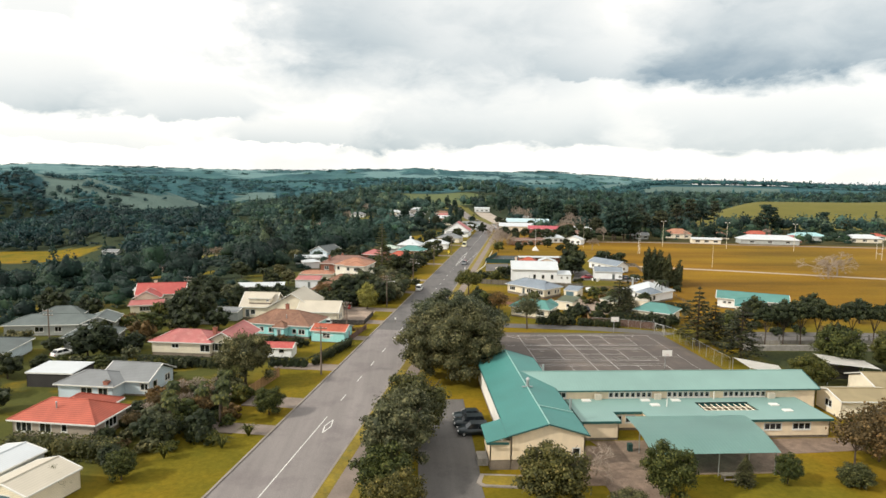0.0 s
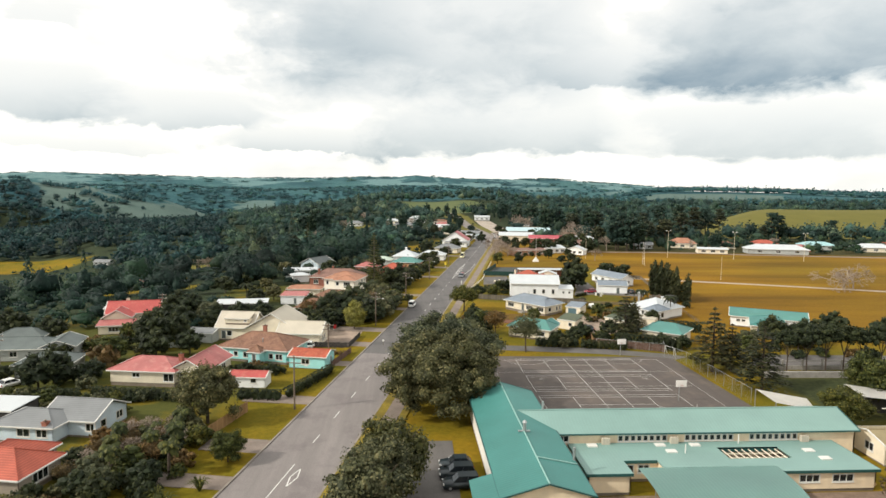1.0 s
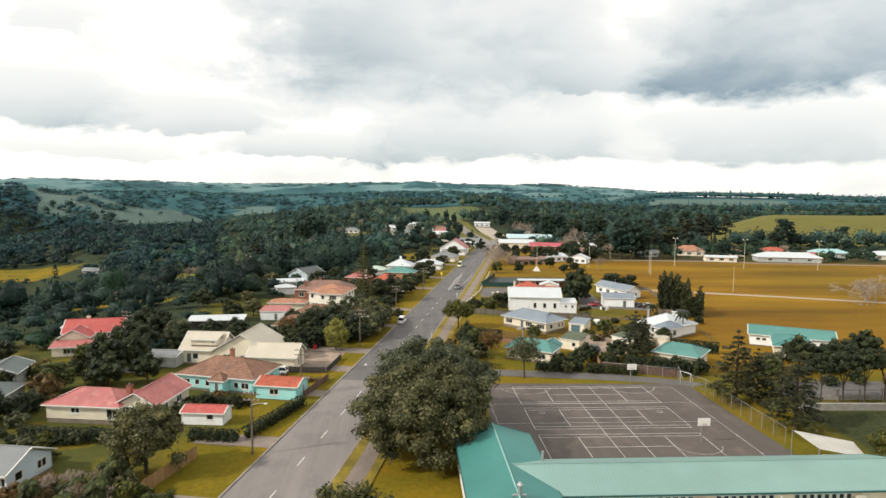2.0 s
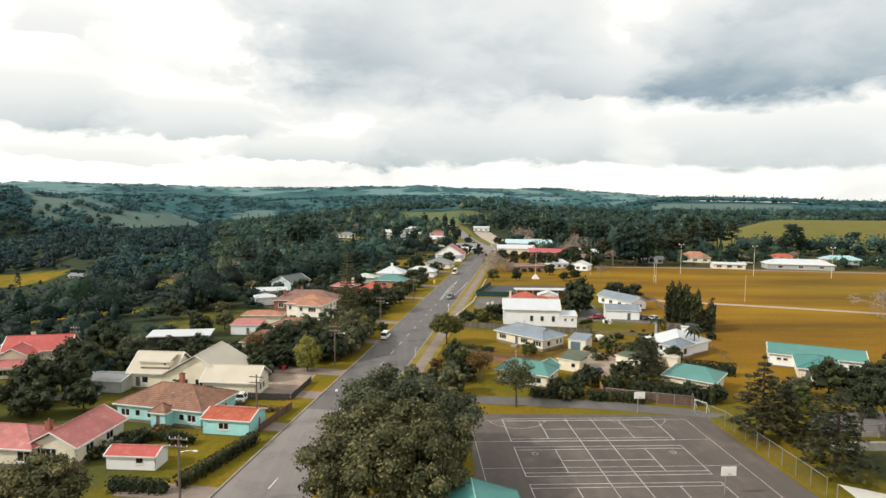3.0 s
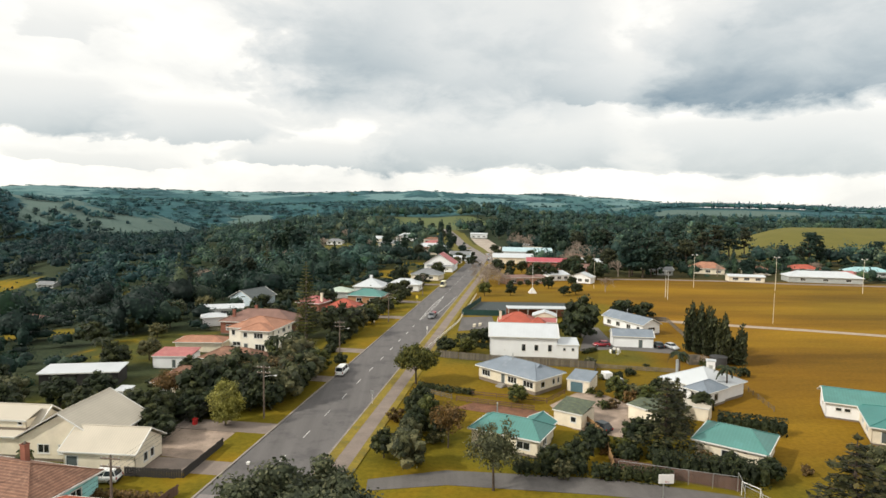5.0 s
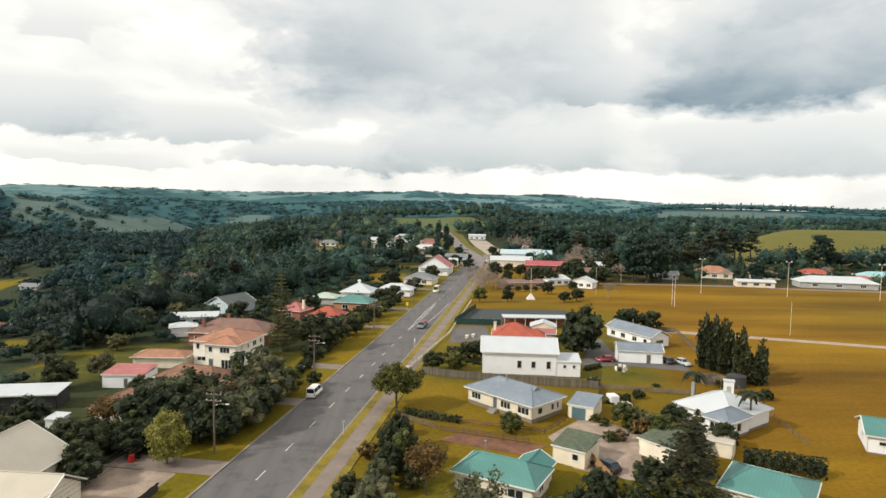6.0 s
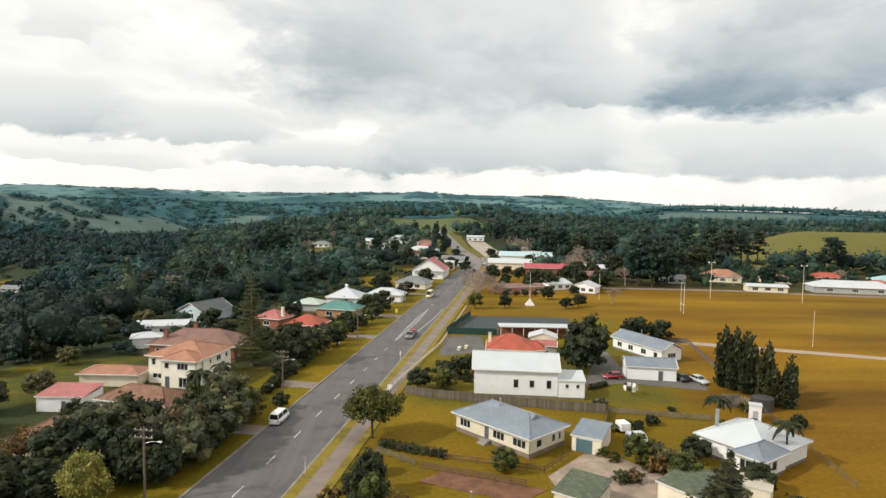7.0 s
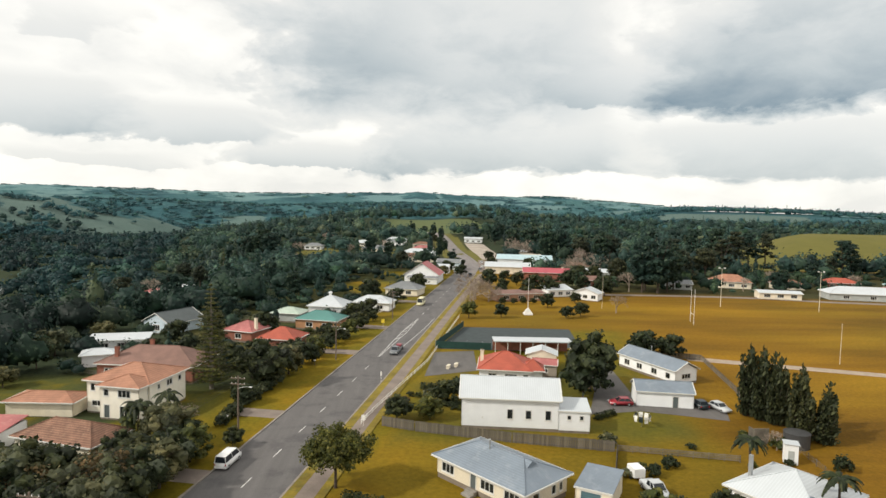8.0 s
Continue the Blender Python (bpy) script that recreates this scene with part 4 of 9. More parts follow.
# ---- the school ----
def school():
    hall = thing("school_block", Matrix.Translation((18.0, 89.1, 0)), "long cream school block with a teal iron gable roof", "school building")
    OCC.extend(((18, 78, 8), (18, 89, 8), (18, 100, 8)))
    block(hall, 10.2, 34.2, 4.4, 5.9, "gable_y", PEACH, TEALY, trim=DTRIM, over=0.4, base=1.3, capmat=TEAL_V, wtrim=TRIM,
          wins=[("f", 3.6, 0.9, 1.6, 2.7), ("r", -14.0, 1.6, 1.8, 2.9)])
    bm = bmesh.new()
    c = [(-7.8, -17.1, 3.7), (-5.0, -17.1, 4.53), (-5.0, -11.3, 4.53), (-7.8, -11.3, 3.7)]
    a = [bm.verts.new(v) for v in c]
    b = [bm.verts.new((v[0], v[1], v[2] - 0.13)) for v in c]
    bm.faces.new(a), bm.faces.new(b[::-1])
    for i in range(4):
        bm.faces.new((a[i], b[i], b[(i + 1) % 4], a[(i + 1) % 4]))
    part("side_roof", bm, TEALY, hall)
    part("barge_board", boxes((-7.8, -5.0, -17.16, -17.1, 3.45, 3.75)), DTRIM, hall)
    bm = bmesh.new()
    wall_side(bm, (-7.3, -16.7), (-4.72, -16.7), 1.3, 3.75, [])
    wall_side(bm, (-7.3, -11.7), (-7.3, -16.7), 1.3, 3.6, [])
    bmesh.ops.remove_doubles(bm, verts=bm.verts, dist=0.001)
    part("side_wall", bm, PEACH, hall)
    part("side_foundation", boxes((-7.24, -4.72, -16.64, -11.76, -0.2, 1.3)), BASE, hall)
    bm = bmesh.new()
    tube(bm, (0.1, -2.9, 5.6), (0.1, -2.9, 7.1), 0.22, 0.22, 8)
    tube(bm, (0.1, -2.9, 7.1), (0.1, -2.9, 7.4), 0.34, 0.1, 8)
    box(bm, -0.7, 0.8, -3.05, -2.75, 5.9, 6.05)
    part("vent_pipe", bm, GALV, hall, "galvanised roof vent")
    for x, y in ((4.8, 7.6), (5.0, -8.4)):
        bm = bmesh.new()
        tube(bm, (x, y, 4.2), (x, y, 6.1), 0.16, 0.16, 8)
        part("vent_pipe", bm, GALV, hall)
    bm = bmesh.new()
    tube(bm, (0.1, -10.7, 6.06), (5.0, -9.6, 4.62), 0.09, 0.09, 5)
    part("valley_strip", bm, TEAL_V, hall)
    part("side_cladding", boxes((-4.78, -4.73, -11.2, 16.6, 0.8, 4.3)), WHITE, hall, "white painted side wall")
    part("entry_ramp", boxes((-8.6, -7.3, -15.5, -13.2, 0.0, 0.9)), CONC, hall)

    rooms = thing("classroom_block", Matrix.Translation((41.8, 93.9, 0)), "long peach classroom block with pale teal roof and clerestory windows", "school building")
    for k in range(4):
        OCC.append((27 + 11 * k, 91, 8)), OCC.append((27 + 11 * k, 83, 7))
    wins = [("f", -17.7, 1.3, 3.0, 3.8)]
    for c0 in (31.4, 40.6, 49.6):
        for i in range(8):
            wins.append(("f", c0 + 0.42 + 0.86 * i - 41.8, 0.6, 3.0, 3.75))
    wins += [("r", 0, 2.4, 1.2, 2.6)]
    block(rooms, 46.4, 9.4, 4.15, 5.7, "gable", PEACH, TEAL_P, trim=DTRIM, over=0.4, base=0.5, wins=wins, wtrim=TRIM)

    low = thing("low_classroom_wing", Matrix.Translation((0, 0, 0)), "low peach classroom wing with flat teal iron roof and skylights", "school building")
    rx_, ry_ = (24.6, 30.2, 34.5, 44.0, 52.2, 61.0), (80.4, 83.9, 84.0, 87.3, 89.3)
    gone = {(1, 0), (3, 2)}
    bm = boxes(*[(rx_[i], rx_[i + 1], ry_[j], ry_[j + 1], 2.72, 2.9) for i in range(5) for j in range(4) if (i, j) not in gone])
    bmesh.ops.remove_doubles(bm, verts=bm.verts, dist=0.001)
    part("roof", bm, TEAL_P, low)
    for r6 in ((24.6, 30.2, 80.34, 80.4, 2.55, 2.9), (34.5, 61.0, 80.34, 80.4, 2.55, 2.9), (30.2, 34.5, 83.84, 83.9, 2.5, 2.9), (61.0, 61.06, 80.4, 89.3, 2.55, 2.9), (44.0, 52.2, 87.3, 87.36, 2.3, 2.9), (43.94, 44.0, 84.0, 87.3, 2.3, 2.9), (24.54, 24.6, 80.4, 89.3, 2.55, 2.9)):
        part("fascia", boxes(r6), DTRIM, low)
    for i in range(9):
        x = 44.6 + i * 0.9
        part("rafter", boxes((x, x + 0.07, 84.0, 87.3, 2.55, 2.68)), CREAM_P, low)
    for y in (85.0, 86.2):
        part("purlin", boxes((44.0, 52.2, y, y + 0.1, 2.42, 2.55)), CREAM_P, low)
    part("light_well_floor", boxes((44.0, 52.2, 84.0, 87.3, 0.5, 0.56)), BASE, low)
    runs = (((25.0, 80.7), (30.0, 80.7), []), ((30.0, 80.7), (30.0, 84.1), []), ((30.0, 84.1), (34.7, 84.1), [(0.5, 1.6, 1.2, 2.2), (2.2, 3.6, 1.2, 2.2)]), ((34.7, 84.1), (34.7, 80.7), []),
            ((34.7, 80.7), (47.6, 80.7), [(4.0, 7.0, 1.0, 2.2)]), ((47.6, 80.7), (60.7, 80.7), [(3.4, 5.9, 1.3, 2.2), (7.6, 10.2, 1.3, 2.2)]), ((60.7, 80.7), (60.7, 89.0), []))
    bm = bmesh.new()
    for p, q, holes in runs:
        wall_side(bm, p, q, 0.4, 2.7, holes)
    bmesh.ops.remove_doubles(bm, verts=bm.verts, dist=0.001)
    part("wall", bm, PEACH, low)
    for p, q, holes in runs:
        for h0, h1, lo_, hi_ in holes:
            window_part(low, p, q, h0, h1, lo_, hi_, TRIM, panes=max(1, round((h1 - h0) / 0.8)))
    part("foundation", boxes((25.1, 60.6, 84.2, 89.2, -0.2, 0.4), (25.1, 29.9, 80.8, 84.2, -0.2, 0.4), (34.8, 60.6, 80.8, 84.2, -0.2, 0.4)), BASE, low)
    for x, y in ((27.6, 88.4), (36.7, 88.3), (37.4, 86.3), (41.4, 88.2), (55.6, 86.0), (56.2, 83.6)):
        part("skylight", boxes((x - 0.65, x + 0.65, y - 0.45, y + 0.45, 2.9, 3.06)), TRIM, low, "white raised skylight")
    for x in (29.6, 38.9, 57.0):
        part("roof_unit", boxes((x - 0.5, x + 0.5, 88.7, 89.25, 2.9, 3.7)), CREAMR, low, "white air conditioning unit")
    for x, y in ((39.0, 85.8), (47.6, 88.6)):
        bm = bmesh.new()
        tube(bm, (x, y, 2.85), (x, y, 4.1), 0.08, 0.08, 8)
        part("vent_pipe", bm, TRIM, low)

    ver = thing("veranda", Matrix.Translation((0, 0, 0)), "curved pale teal iron veranda on steel posts", "veranda")
    bm = bmesh.new()
    k = 10
    rows = []
    for i in range(k + 1):
        t = i / k
        y = 80.5 - 11.2 * t
        z = 3.25 + 0.95 * math.sin(math.pi * (0.1 + 0.66 * t)) - 0.75 * t
        rows.append([bm.verts.new((30.7 - 0.6 * t, y, z)), bm.verts.new((47.8 - 1.6 * t, y, z))])
    for a, b in zip(rows, rows[1:]):
        bm.faces.new((a[0], a[1], b[1], b[0]))
    bmesh.ops.solidify(bm, geom=bm.faces[:], thickness=0.1)
    part("roof", bm, TEAL_V, ver)
    for x in (31.3, 35.0, 38.8, 42.6, 46.0):
        for y in (70.0, 76.5):
            bm = bmesh.new()
            tube(bm, (x, y, 0), (x, y, 3.3), 0.07, 0.07, 8)
            part("post", bm, GALV, ver)
    part("beam", boxes((31.2, 46.2, 69.9, 70.05, 2.85, 3.1)), DTRIM, ver)

    tab = thing("picnic_table", Matrix.Translation((39.5, 68.8, 0)), "grey timber picnic table under the veranda edge", "picnic table")
    part("tabletop", boxes((-1.0, 1.0, -0.4, 0.4, 0.72, 0.78)), FENCEW, tab)
    for y in (-0.75, 0.75):
        part("bench", boxes((-1.0, 1.0, y - 0.14, y + 0.14, 0.42, 0.47)), FENCEW, tab)
    for x in (-0.7, 0.7):
        part("leg_frame", boxes((x - 0.05, x + 0.05, -0.8, 0.8, 0.36, 0.42), (x - 0.05, x + 0.05, -0.4, -0.3, 0, 0.72), (x - 0.05, x + 0.05, 0.3, 0.4, 0, 0.72)), FENCEW, tab)
    wb = thing("wheelie_bin", Matrix.Translation((30.3, 77.2, 0)), "dark green wheeled rubbish bin", "rubbish bin")
    part("body", boxes((-0.3, 0.3, -0.3, 0.3, 0.08, 1.0)), NET, wb)
    part("lid", boxes((-0.33, 0.33, -0.35, 0.35, 1.0, 1.07)), NET, wb)
    slab("kerb_island", [(8.7, 69.0), (9.2, 68.2), (15, 67.4), (15, 70.6), (9.4, 71.2)], 0.18, KERB, "pale kerbed island at the car park", "kerb", 0.25)
    slab("island_grass", [(9.3, 69.0), (9.7, 68.5), (14.8, 67.8), (14.8, 70.2), (9.8, 70.7)], 0.2, VERGE, "dry grass inside the kerbed island", "verge", 0.1)


school()
OLIVER = plain("olive_roof", (0.30, 0.24, 0.13), 0.7, vary=0.2, ribs=("X", 0.4, 0.1))
house("cream outbuilding with an olive-brown iron roof", (66.6, 86.6), (76.5, 86.2), 7, 3.0, 3.9, "gable", CREAM_P, OLIVER, name="outbuilding", category="building", base=0.2, wins=[("l", 0, 1.6, 1.1, 2.2)])
house("cream outbuilding with an olive-brown iron roof", (76.5, 92), (92, 91), 8, 3.2, 4.6, "gable", CREAM_P, OLIVER, name="outbuilding", category="building", base=0.2)
house("cream outbuilding with a teal iron roof", (77.5, 82), (92, 81.4), 8, 2.9, 4.0, "gable", CREAM_P, TEAL, name="outbuilding", category="building", base=0.2)


def shade_sail(a, b, c, d, zs, label):
    e = thing("shade_canopy", Matrix.Translation((0, 0, 0)), label, "canopy", "canopies")
    bm = bmesh.new()
    v = [bm.verts.new((*p, z)) for p, z in zip((a, b, c, d), zs)]
    bm.faces.new(v)
    bmesh.ops.solidify(bm, geom=bm.faces[:], thickness=0.08)
    part("roof", bm, WHITE, e)
    for p, z in zip((a, b, c, d), zs):
        bm = bmesh.new()
        tube(bm, (*p, 0), (*p, z), 0.07, 0.07, 6)
        part("post", bm, GALV, e)
    return e


s1 = shade_sail((60.6, 101.2), (66.5, 100.2), (68.5, 105.5), (61, 107.5), (3.9, 3.0, 3.0, 4.0), "white monopitch canopy with a pale end wall")
part("end_wall", boxes((61.4, 64.6, 101.6, 101.8, 0, 2.9)), CREAM_P, s1)
s2 = shade_sail((76.5, 103.2), (85.5, 102.0), (86, 107), (77, 108.5), (4.0, 3.2, 3.4, 4.4), "white sloped canopy roof on posts over a dark shelter")
part("back_wall", boxes((77, 85, 106.6, 106.8, 0, 3.0)), DARKW, s2)

# ---- houses west of the street ----
std = [("f", -4.4, 2.3, 0.9, 2.2, "c"), ("f", -1.2, 1.7, 0.9, 2.2, "c"), ("f", 1.6, 0.8, 1.2, 2.2), ("r", 0, 2.4, 0.9, 2.2, "c"), ("l", 0, 1.8, 1.0, 2.1)]
h = house("fawn weatherboard house with a red tiled hip roof and white windows", (-54.1, 84.2), (-41.2, 81.8), 7.6, 2.5, 4.5, "hip", FAWN, REDT, wins=std, base=0.5, pipes=[(-0.8, -1.6, 4.6)])
block(h, 8.0, 9.4, 2.5, 4.4, "hip_y", FAWN, REDT, at=(-0.3, 1.9), base=0.5, wins=[("r", 2.8, 2.0, 0.9, 2.1, "c")])
house("cream iron garage with a low gable roof", (-45.3, 65.2), (-39.1, 63.0), 7.0, 2.4, 3.3, "gable_y", CREAM, CREAMR, name="garage", category="garage", base=0.1, over=0.15, wins=[("f", -0.3, 2.6, 0.1, 2.1, "g")])
house("pale iron carport beside the cream garage", (-51.5, 70.6), (-45.5, 68.6), 6.4, 2.3, 2.9, "gable_y", GREYB, WHITER, name="carport", category="carport", base=0.1, over=0.2)
h = house("pale blue weatherboard house with a grey iron roof", (-56.2, 99.2), (-46.0, 97.48), 7.2, 2.5, 3.9, "hip", PALEBLUE, GREYR, wins=[("f", 0.2, 1.9, 1.0, 2.1, "c"), ("f", 3.0, 1.6, 1.0, 2.1, "c"), ("l", 0, 1.6, 1.0, 2.1)], chimneys=[(3.6, -3.0, 3.3, BRICK)], base=0.3)
block(h, 9.0, 8.4, 2.52, 4.4, "gable", PALEBLUE, GREYR, at=(4.8, 3.6), base=0.3, wins=[("r", 2.0, 1.5, 1.0, 2.1), ("r", -1.8, 1.2, 1.0, 2.1), ("f", 3.4, 1.4, 1.0, 2.1)])
house("black timber carport with a flat white roof", (-64.3, 105.5), (-56.0, 104.6), 6.2, 2.5, 2.7, "mono", DARKW, WHITER, name="carport", category="carport", base=0.0, over=0.15)
h = house("cream weatherboard house with a faded red iron roof", (-51.5, 124.4), (-38.5, 122.5), 8.4, 2.9, 4.6, "hip", CREAM, REDF, base=0.7, wins=[("f", -1.2, 1.4, 1.7, 2.5), ("l", 0, 1.6, 1.2, 2.4), ("f", 5.0, 1.9, 1.1, 2.5)], chimneys=[(5.0, 1.0, 5.0, BRICK)])
block(h, 7.6, 11.5, 2.9, 4.9, "gable_y", CREAM, REDF, at=(8.2, 2.6), base=0.7, wins=[("f", -0.9, 3.0, 1.1, 2.6), ("r", -2.4, 1.6, 1.3, 2.4), ("r", 2.0, 1.6, 1.3, 2.4)])
house("small white garden shed with a red iron roof", (-29.4, 122.6), (-22.3, 121.9), 3.8, 2.0, 2.7, "gable", WHITEB, RED, name="shed", category="shed", base=0.1, over=0.2, wins=[("f", 1.2, 1.0, 1.0, 1.8)])
h = house("aqua weatherboard house with a brown tiled hip roof", (-36.9, 141.2), (-21.2, 136.6), 10.6, 2.9, 5.3, "hip", AQUA, BROWNT, base=0.5, wins=[("f", -6.2, 1.6, 1.0, 2.1, "c"), ("f", -3.9, 0.9, 1.1, 2.1), ("f", -1.3, 1.7, 1.0, 2.1), ("f", 4.2, 0.9, 1.1, 2.1), ("f", 6.0, 1.5, 1.0, 2.1), ("r", 1.5, 1.6, 1.0, 2.1, "c")], chimneys=[(-1.6, 3.4, 6.0, BRICK)], pipes=[(1.4, -3.0, 4.8)])
block(h, 3.2, 2.8, 2.7, 3.9, "hip_y", AQUA, BROWNT, at=(1.4, -5.6), base=0.4, over=0.25, wins=[("f", 0, 0.8, 0.4, 2.3, "d")])
house("aqua garden shed with a rusty red iron roof", (-20.9, 134.9), (-12.9, 133.3), 6.2, 2.5, 3.4, "gable", AQUA, plain("rusty_red_roof", (0.42, 0.085, 0.04), 0.65, big=0.5, vary=0.25, ribs=("X", 0.4, 0.12), stain=(0.5, 0.16, 0.08)), name="shed", category="shed", base=0.15, over=0.25, wins=[("f", -0.4, 1.6, 1.0, 2.0), ("r", 0.6, 0.8, 0.2, 2.0, "d")])
h = house("cream timber hall with cream iron gable roofs", (-35.2, 156.6), (-22.4, 155.0), 12.0, 3.2, 6.9, "gable_y", CREAM_P, CREAMR, name="hall", category="hall", base=0.4, wins=[("f", -2.4, 1.6, 1.2, 2.4), ("f", 0.6, 1.6, 1.2, 2.4)])
block(h, 10.8, 7.6, 3.0, 5.2, "gable", CREAM_P, CREAMR, at=(7.6, -5.2), base=0.3, wins=[("f", -3.8, 1.6, 0.4, 2.3, "d"), ("r", -0.8, 0.9, 1.0, 2.2), ("r", 0.8, 0.9, 1.0, 2.2)])
block(h, 9.4, 9.0, 3.1, 6.2, "gable", CREAM_P, CREAMR, at=(-9.2, -0.8), base=0.4, wins=[("f", -2.6, 1.0, 0.5, 2.4, "d"), ("f", -1.2, 1.2, 1.2, 2.4)])
block(h, 6.4, 3.2, 5.3, 6.2, "mono", CREAM_P, CREAMR, at=(-8.6, -3.2), base=4.2, over=0.3, wins=[("f", 2.0, 0.6, 4.6, 5.0)])
house("grey timber garage behind the hall with a pale roof", (-49.5, 156.5), (-42.0, 155.2), 6.0, 2.3, 2.9, "gable", GREYB, GREYR, name="garage", category="garage", base=0.1, over=0.2)
house("long open shed with a white iron roof over dark timber", (-52.3, 190.6), (-37.6, 192.4), 6.0, 2.7, 3.1, "mono", DARKW, WHITER, name="shed", category="shed", base=0.0, over=0.3)
house("white shed with a faded red iron roof", (-36.6, 204.9), (-28.3, 204.6), 6.6, 2.7, 3.2, "mono", WHITEB, REDF, name="shed", category="shed", base=0.1, over=0.2, wins=[("f", 0.6, 0.8, 0.2, 2.0, "d")])
house("tiled cottage sunk among dark trees beside the hall yard", (-29.0, 186.0), (-18.6, 184.8), 8.4, 2.5, 4.6, "hip", CREAM, BROWNT, base=0.3, wins=[("f", -3, 1.4, 1.0, 2.1), ("f", 1, 1.4, 1.0, 2.1)])
house("small white shed in the rough garden", (-33.6, 181.6), (-31.0, 181.2), 2.6, 2.2, 2.5, "mono", WHITEB, WHITER, name="shed", category="shed", base=0.05, over=0.1)
house("brown tiled cottage half hidden by trees", (-26.5, 204.0), (-13.0, 199.6), 8.0, 2.6, 4.5, "hip", CREAM, BROWNT, wins=[("r", 0, 1.4, 1.0, 2.1, "c"), ("f", 2, 1.6, 1.0, 2.1)])
house("low garage with a brown tiled roof", (-37.6, 219.4), (-25.6, 218.9), 6.4, 2.5, 3.5, "hip", CREAM_P, ORANGET, name="garage", category="garage", base=0.1)
h = house("two-storey cream plaster house with an orange tiled roof", (-25.6, 221.6), (-13.2, 218.8), 11.4, 5.7, 7.7, "hip", PLASTER, ORANGET, base=0.3, over=0.5,
          wins=[("f", -4.7, 0.8, 3.9, 5.1), ("f", -3.9, 2.0, 1.3, 2.2), ("r", -2.6, 0.6, 4.2, 5.0), ("r", 0.4, 1.5, 4.1, 5.1), ("r", 3.4, 0.8, 4.2, 5.0), ("r", 0.6, 1.4, 1.2, 2.3)])
block(h, 8.2, 5.6, 5.68, 7.1, "hip_y", PLASTER, ORANGET, at=(2.05, -5.2), base=0.3, over=0.5, hip=2.8, wins=[("f", -2.4, 0.9, 4.0, 5.1), ("f", 0.9, 2.2, 3.9, 5.1), ("f", -2.3, 1.0, 0.35, 2.5, "d"), ("f", 1.3, 2.4, 0.5, 2.4, "c"), ("r", 0.2, 0.7, 4.2, 5.0)])
house("red brick house with a dull brown tiled roof and brick chimneys", (-33.4, 240.6), (-12.8, 238.4), 12.0, 3.5, 6.2, "hip", BRICK, MAROON, base=0.4, chimneys=[(-6.8, -3.6, 6.6, BRICK), (-3.0, 3.0, 6.8, BRICK)], wins=[("f", -7.5, 1.6, 1.2, 2.6), ("f", -3.6, 1.6, 1.2, 2.6), ("r", 0, 1.6, 1.2, 2.6)])
house("white flat-roofed house with wide windows", (-46.6, 262.8), (-33.2, 266.0), 7.0, 3.0, 3.4, "mono", WHITEB, WHITER, base=0.2, wins=[("f", -3.5, 3.0, 0.8, 2.3), ("f", 1.5, 3.2, 0.8, 2.3), ("f", 5.0, 1.2, 0.8, 2.3)])
house("white veranda annex with a pale roof", (-41.0, 249.6), (-34.3, 252.0), 5.5, 2.7, 3.6, "hip", WHITEB, WHITER, base=0.1, name="annex", category="building")
house("grey-roofed gabled house with a white front", (-45.0, 289.4), (-35.6, 284.4), 13.0, 3.0, 5.6, "gable_y", PALEBLUE, plain("slate_grey_roof", (0.09, 0.105, 0.105), 0.6, vary=0.15, ribs=("Y", 0.35, 0.1)), base=0.2, wins=[("f", 0, 2.4, 0.9, 2.4)])
house("brick cottage with a faded red hip roof", (-19.6, 278.6), (-11.0, 275.2), 9.0, 2.9, 5.0, "hip", BRICK, REDF, chimneys=[(3.8, -1.6, 6.2, CREAM_P)], wins=[("f", 0, 1.8, 1.0, 2.2)])
house("brick cottage with an orange-red tiled roof", (-8.4, 268.4), (1.7, 266.2), 9.0, 2.9, 5.2, "hip", BRICK, REDT, wins=[("f", 2, 1.8, 1.0, 2.2), ("r", 0, 1.6, 1.0, 2.2)])
house("orange brick house with a blue-green iron roof", (-4.2, 294.9), (8.8, 291.4), 9.5, 3.0, 5.0, "hip", plain("orange_brick", (0.5, 0.26, 0.13), 0.85, vary=0.2, ribs=("Z", 0.17, 0.1)), TEAL, wins=[("f", -2, 2.0, 1.0, 2.2), ("f", 3, 2.0, 1.0, 2.2)])
house("pale green cottage with a light roof", (-13.4, 305.6), (-4.0, 303.6), 8.0, 2.8, 4.2, "hip", GREYB, plain("pale_green_roof", (0.42, 0.5, 0.42), 0.6, vary=0.12))
h = house("white villa with a white hip roof and finial", (-4.0, 315.8), (8.0, 313.6), 12.0, 3.4, 6.4, "hip", WHITEB, WHITER, wins=[("f", -2, 2.4, 1.0, 2.4), ("f", 3, 1.6, 1.0, 2.4)])
part("finial", boxes((-0.4, 0.4, -0.4, 0.4, 6.2, 7.6), (-0.6, 0.6, -0.6, 0.6, 7.1, 7.3)), WHITEB, h)
house("white bungalow with a white hip roof", (9.4, 327.8), (22.9, 325.2), 9.0, 3.0, 5.0, "hip", WHITEB, WHITER, wins=[("f", -3, 2.0, 1.0, 2.2), ("f", 3, 2.0, 1.0, 2.2), ("r", 0, 2.0, 1.0, 2.2)])
house("cream cottage with a grey iron roof", (18.8, 366.0), (32.6, 361.5), 11.0, 3.0, 5.4, "hip", CREAM_P, GREYR, wins=[("f", 3, 2.2, 1.0, 2.3)])
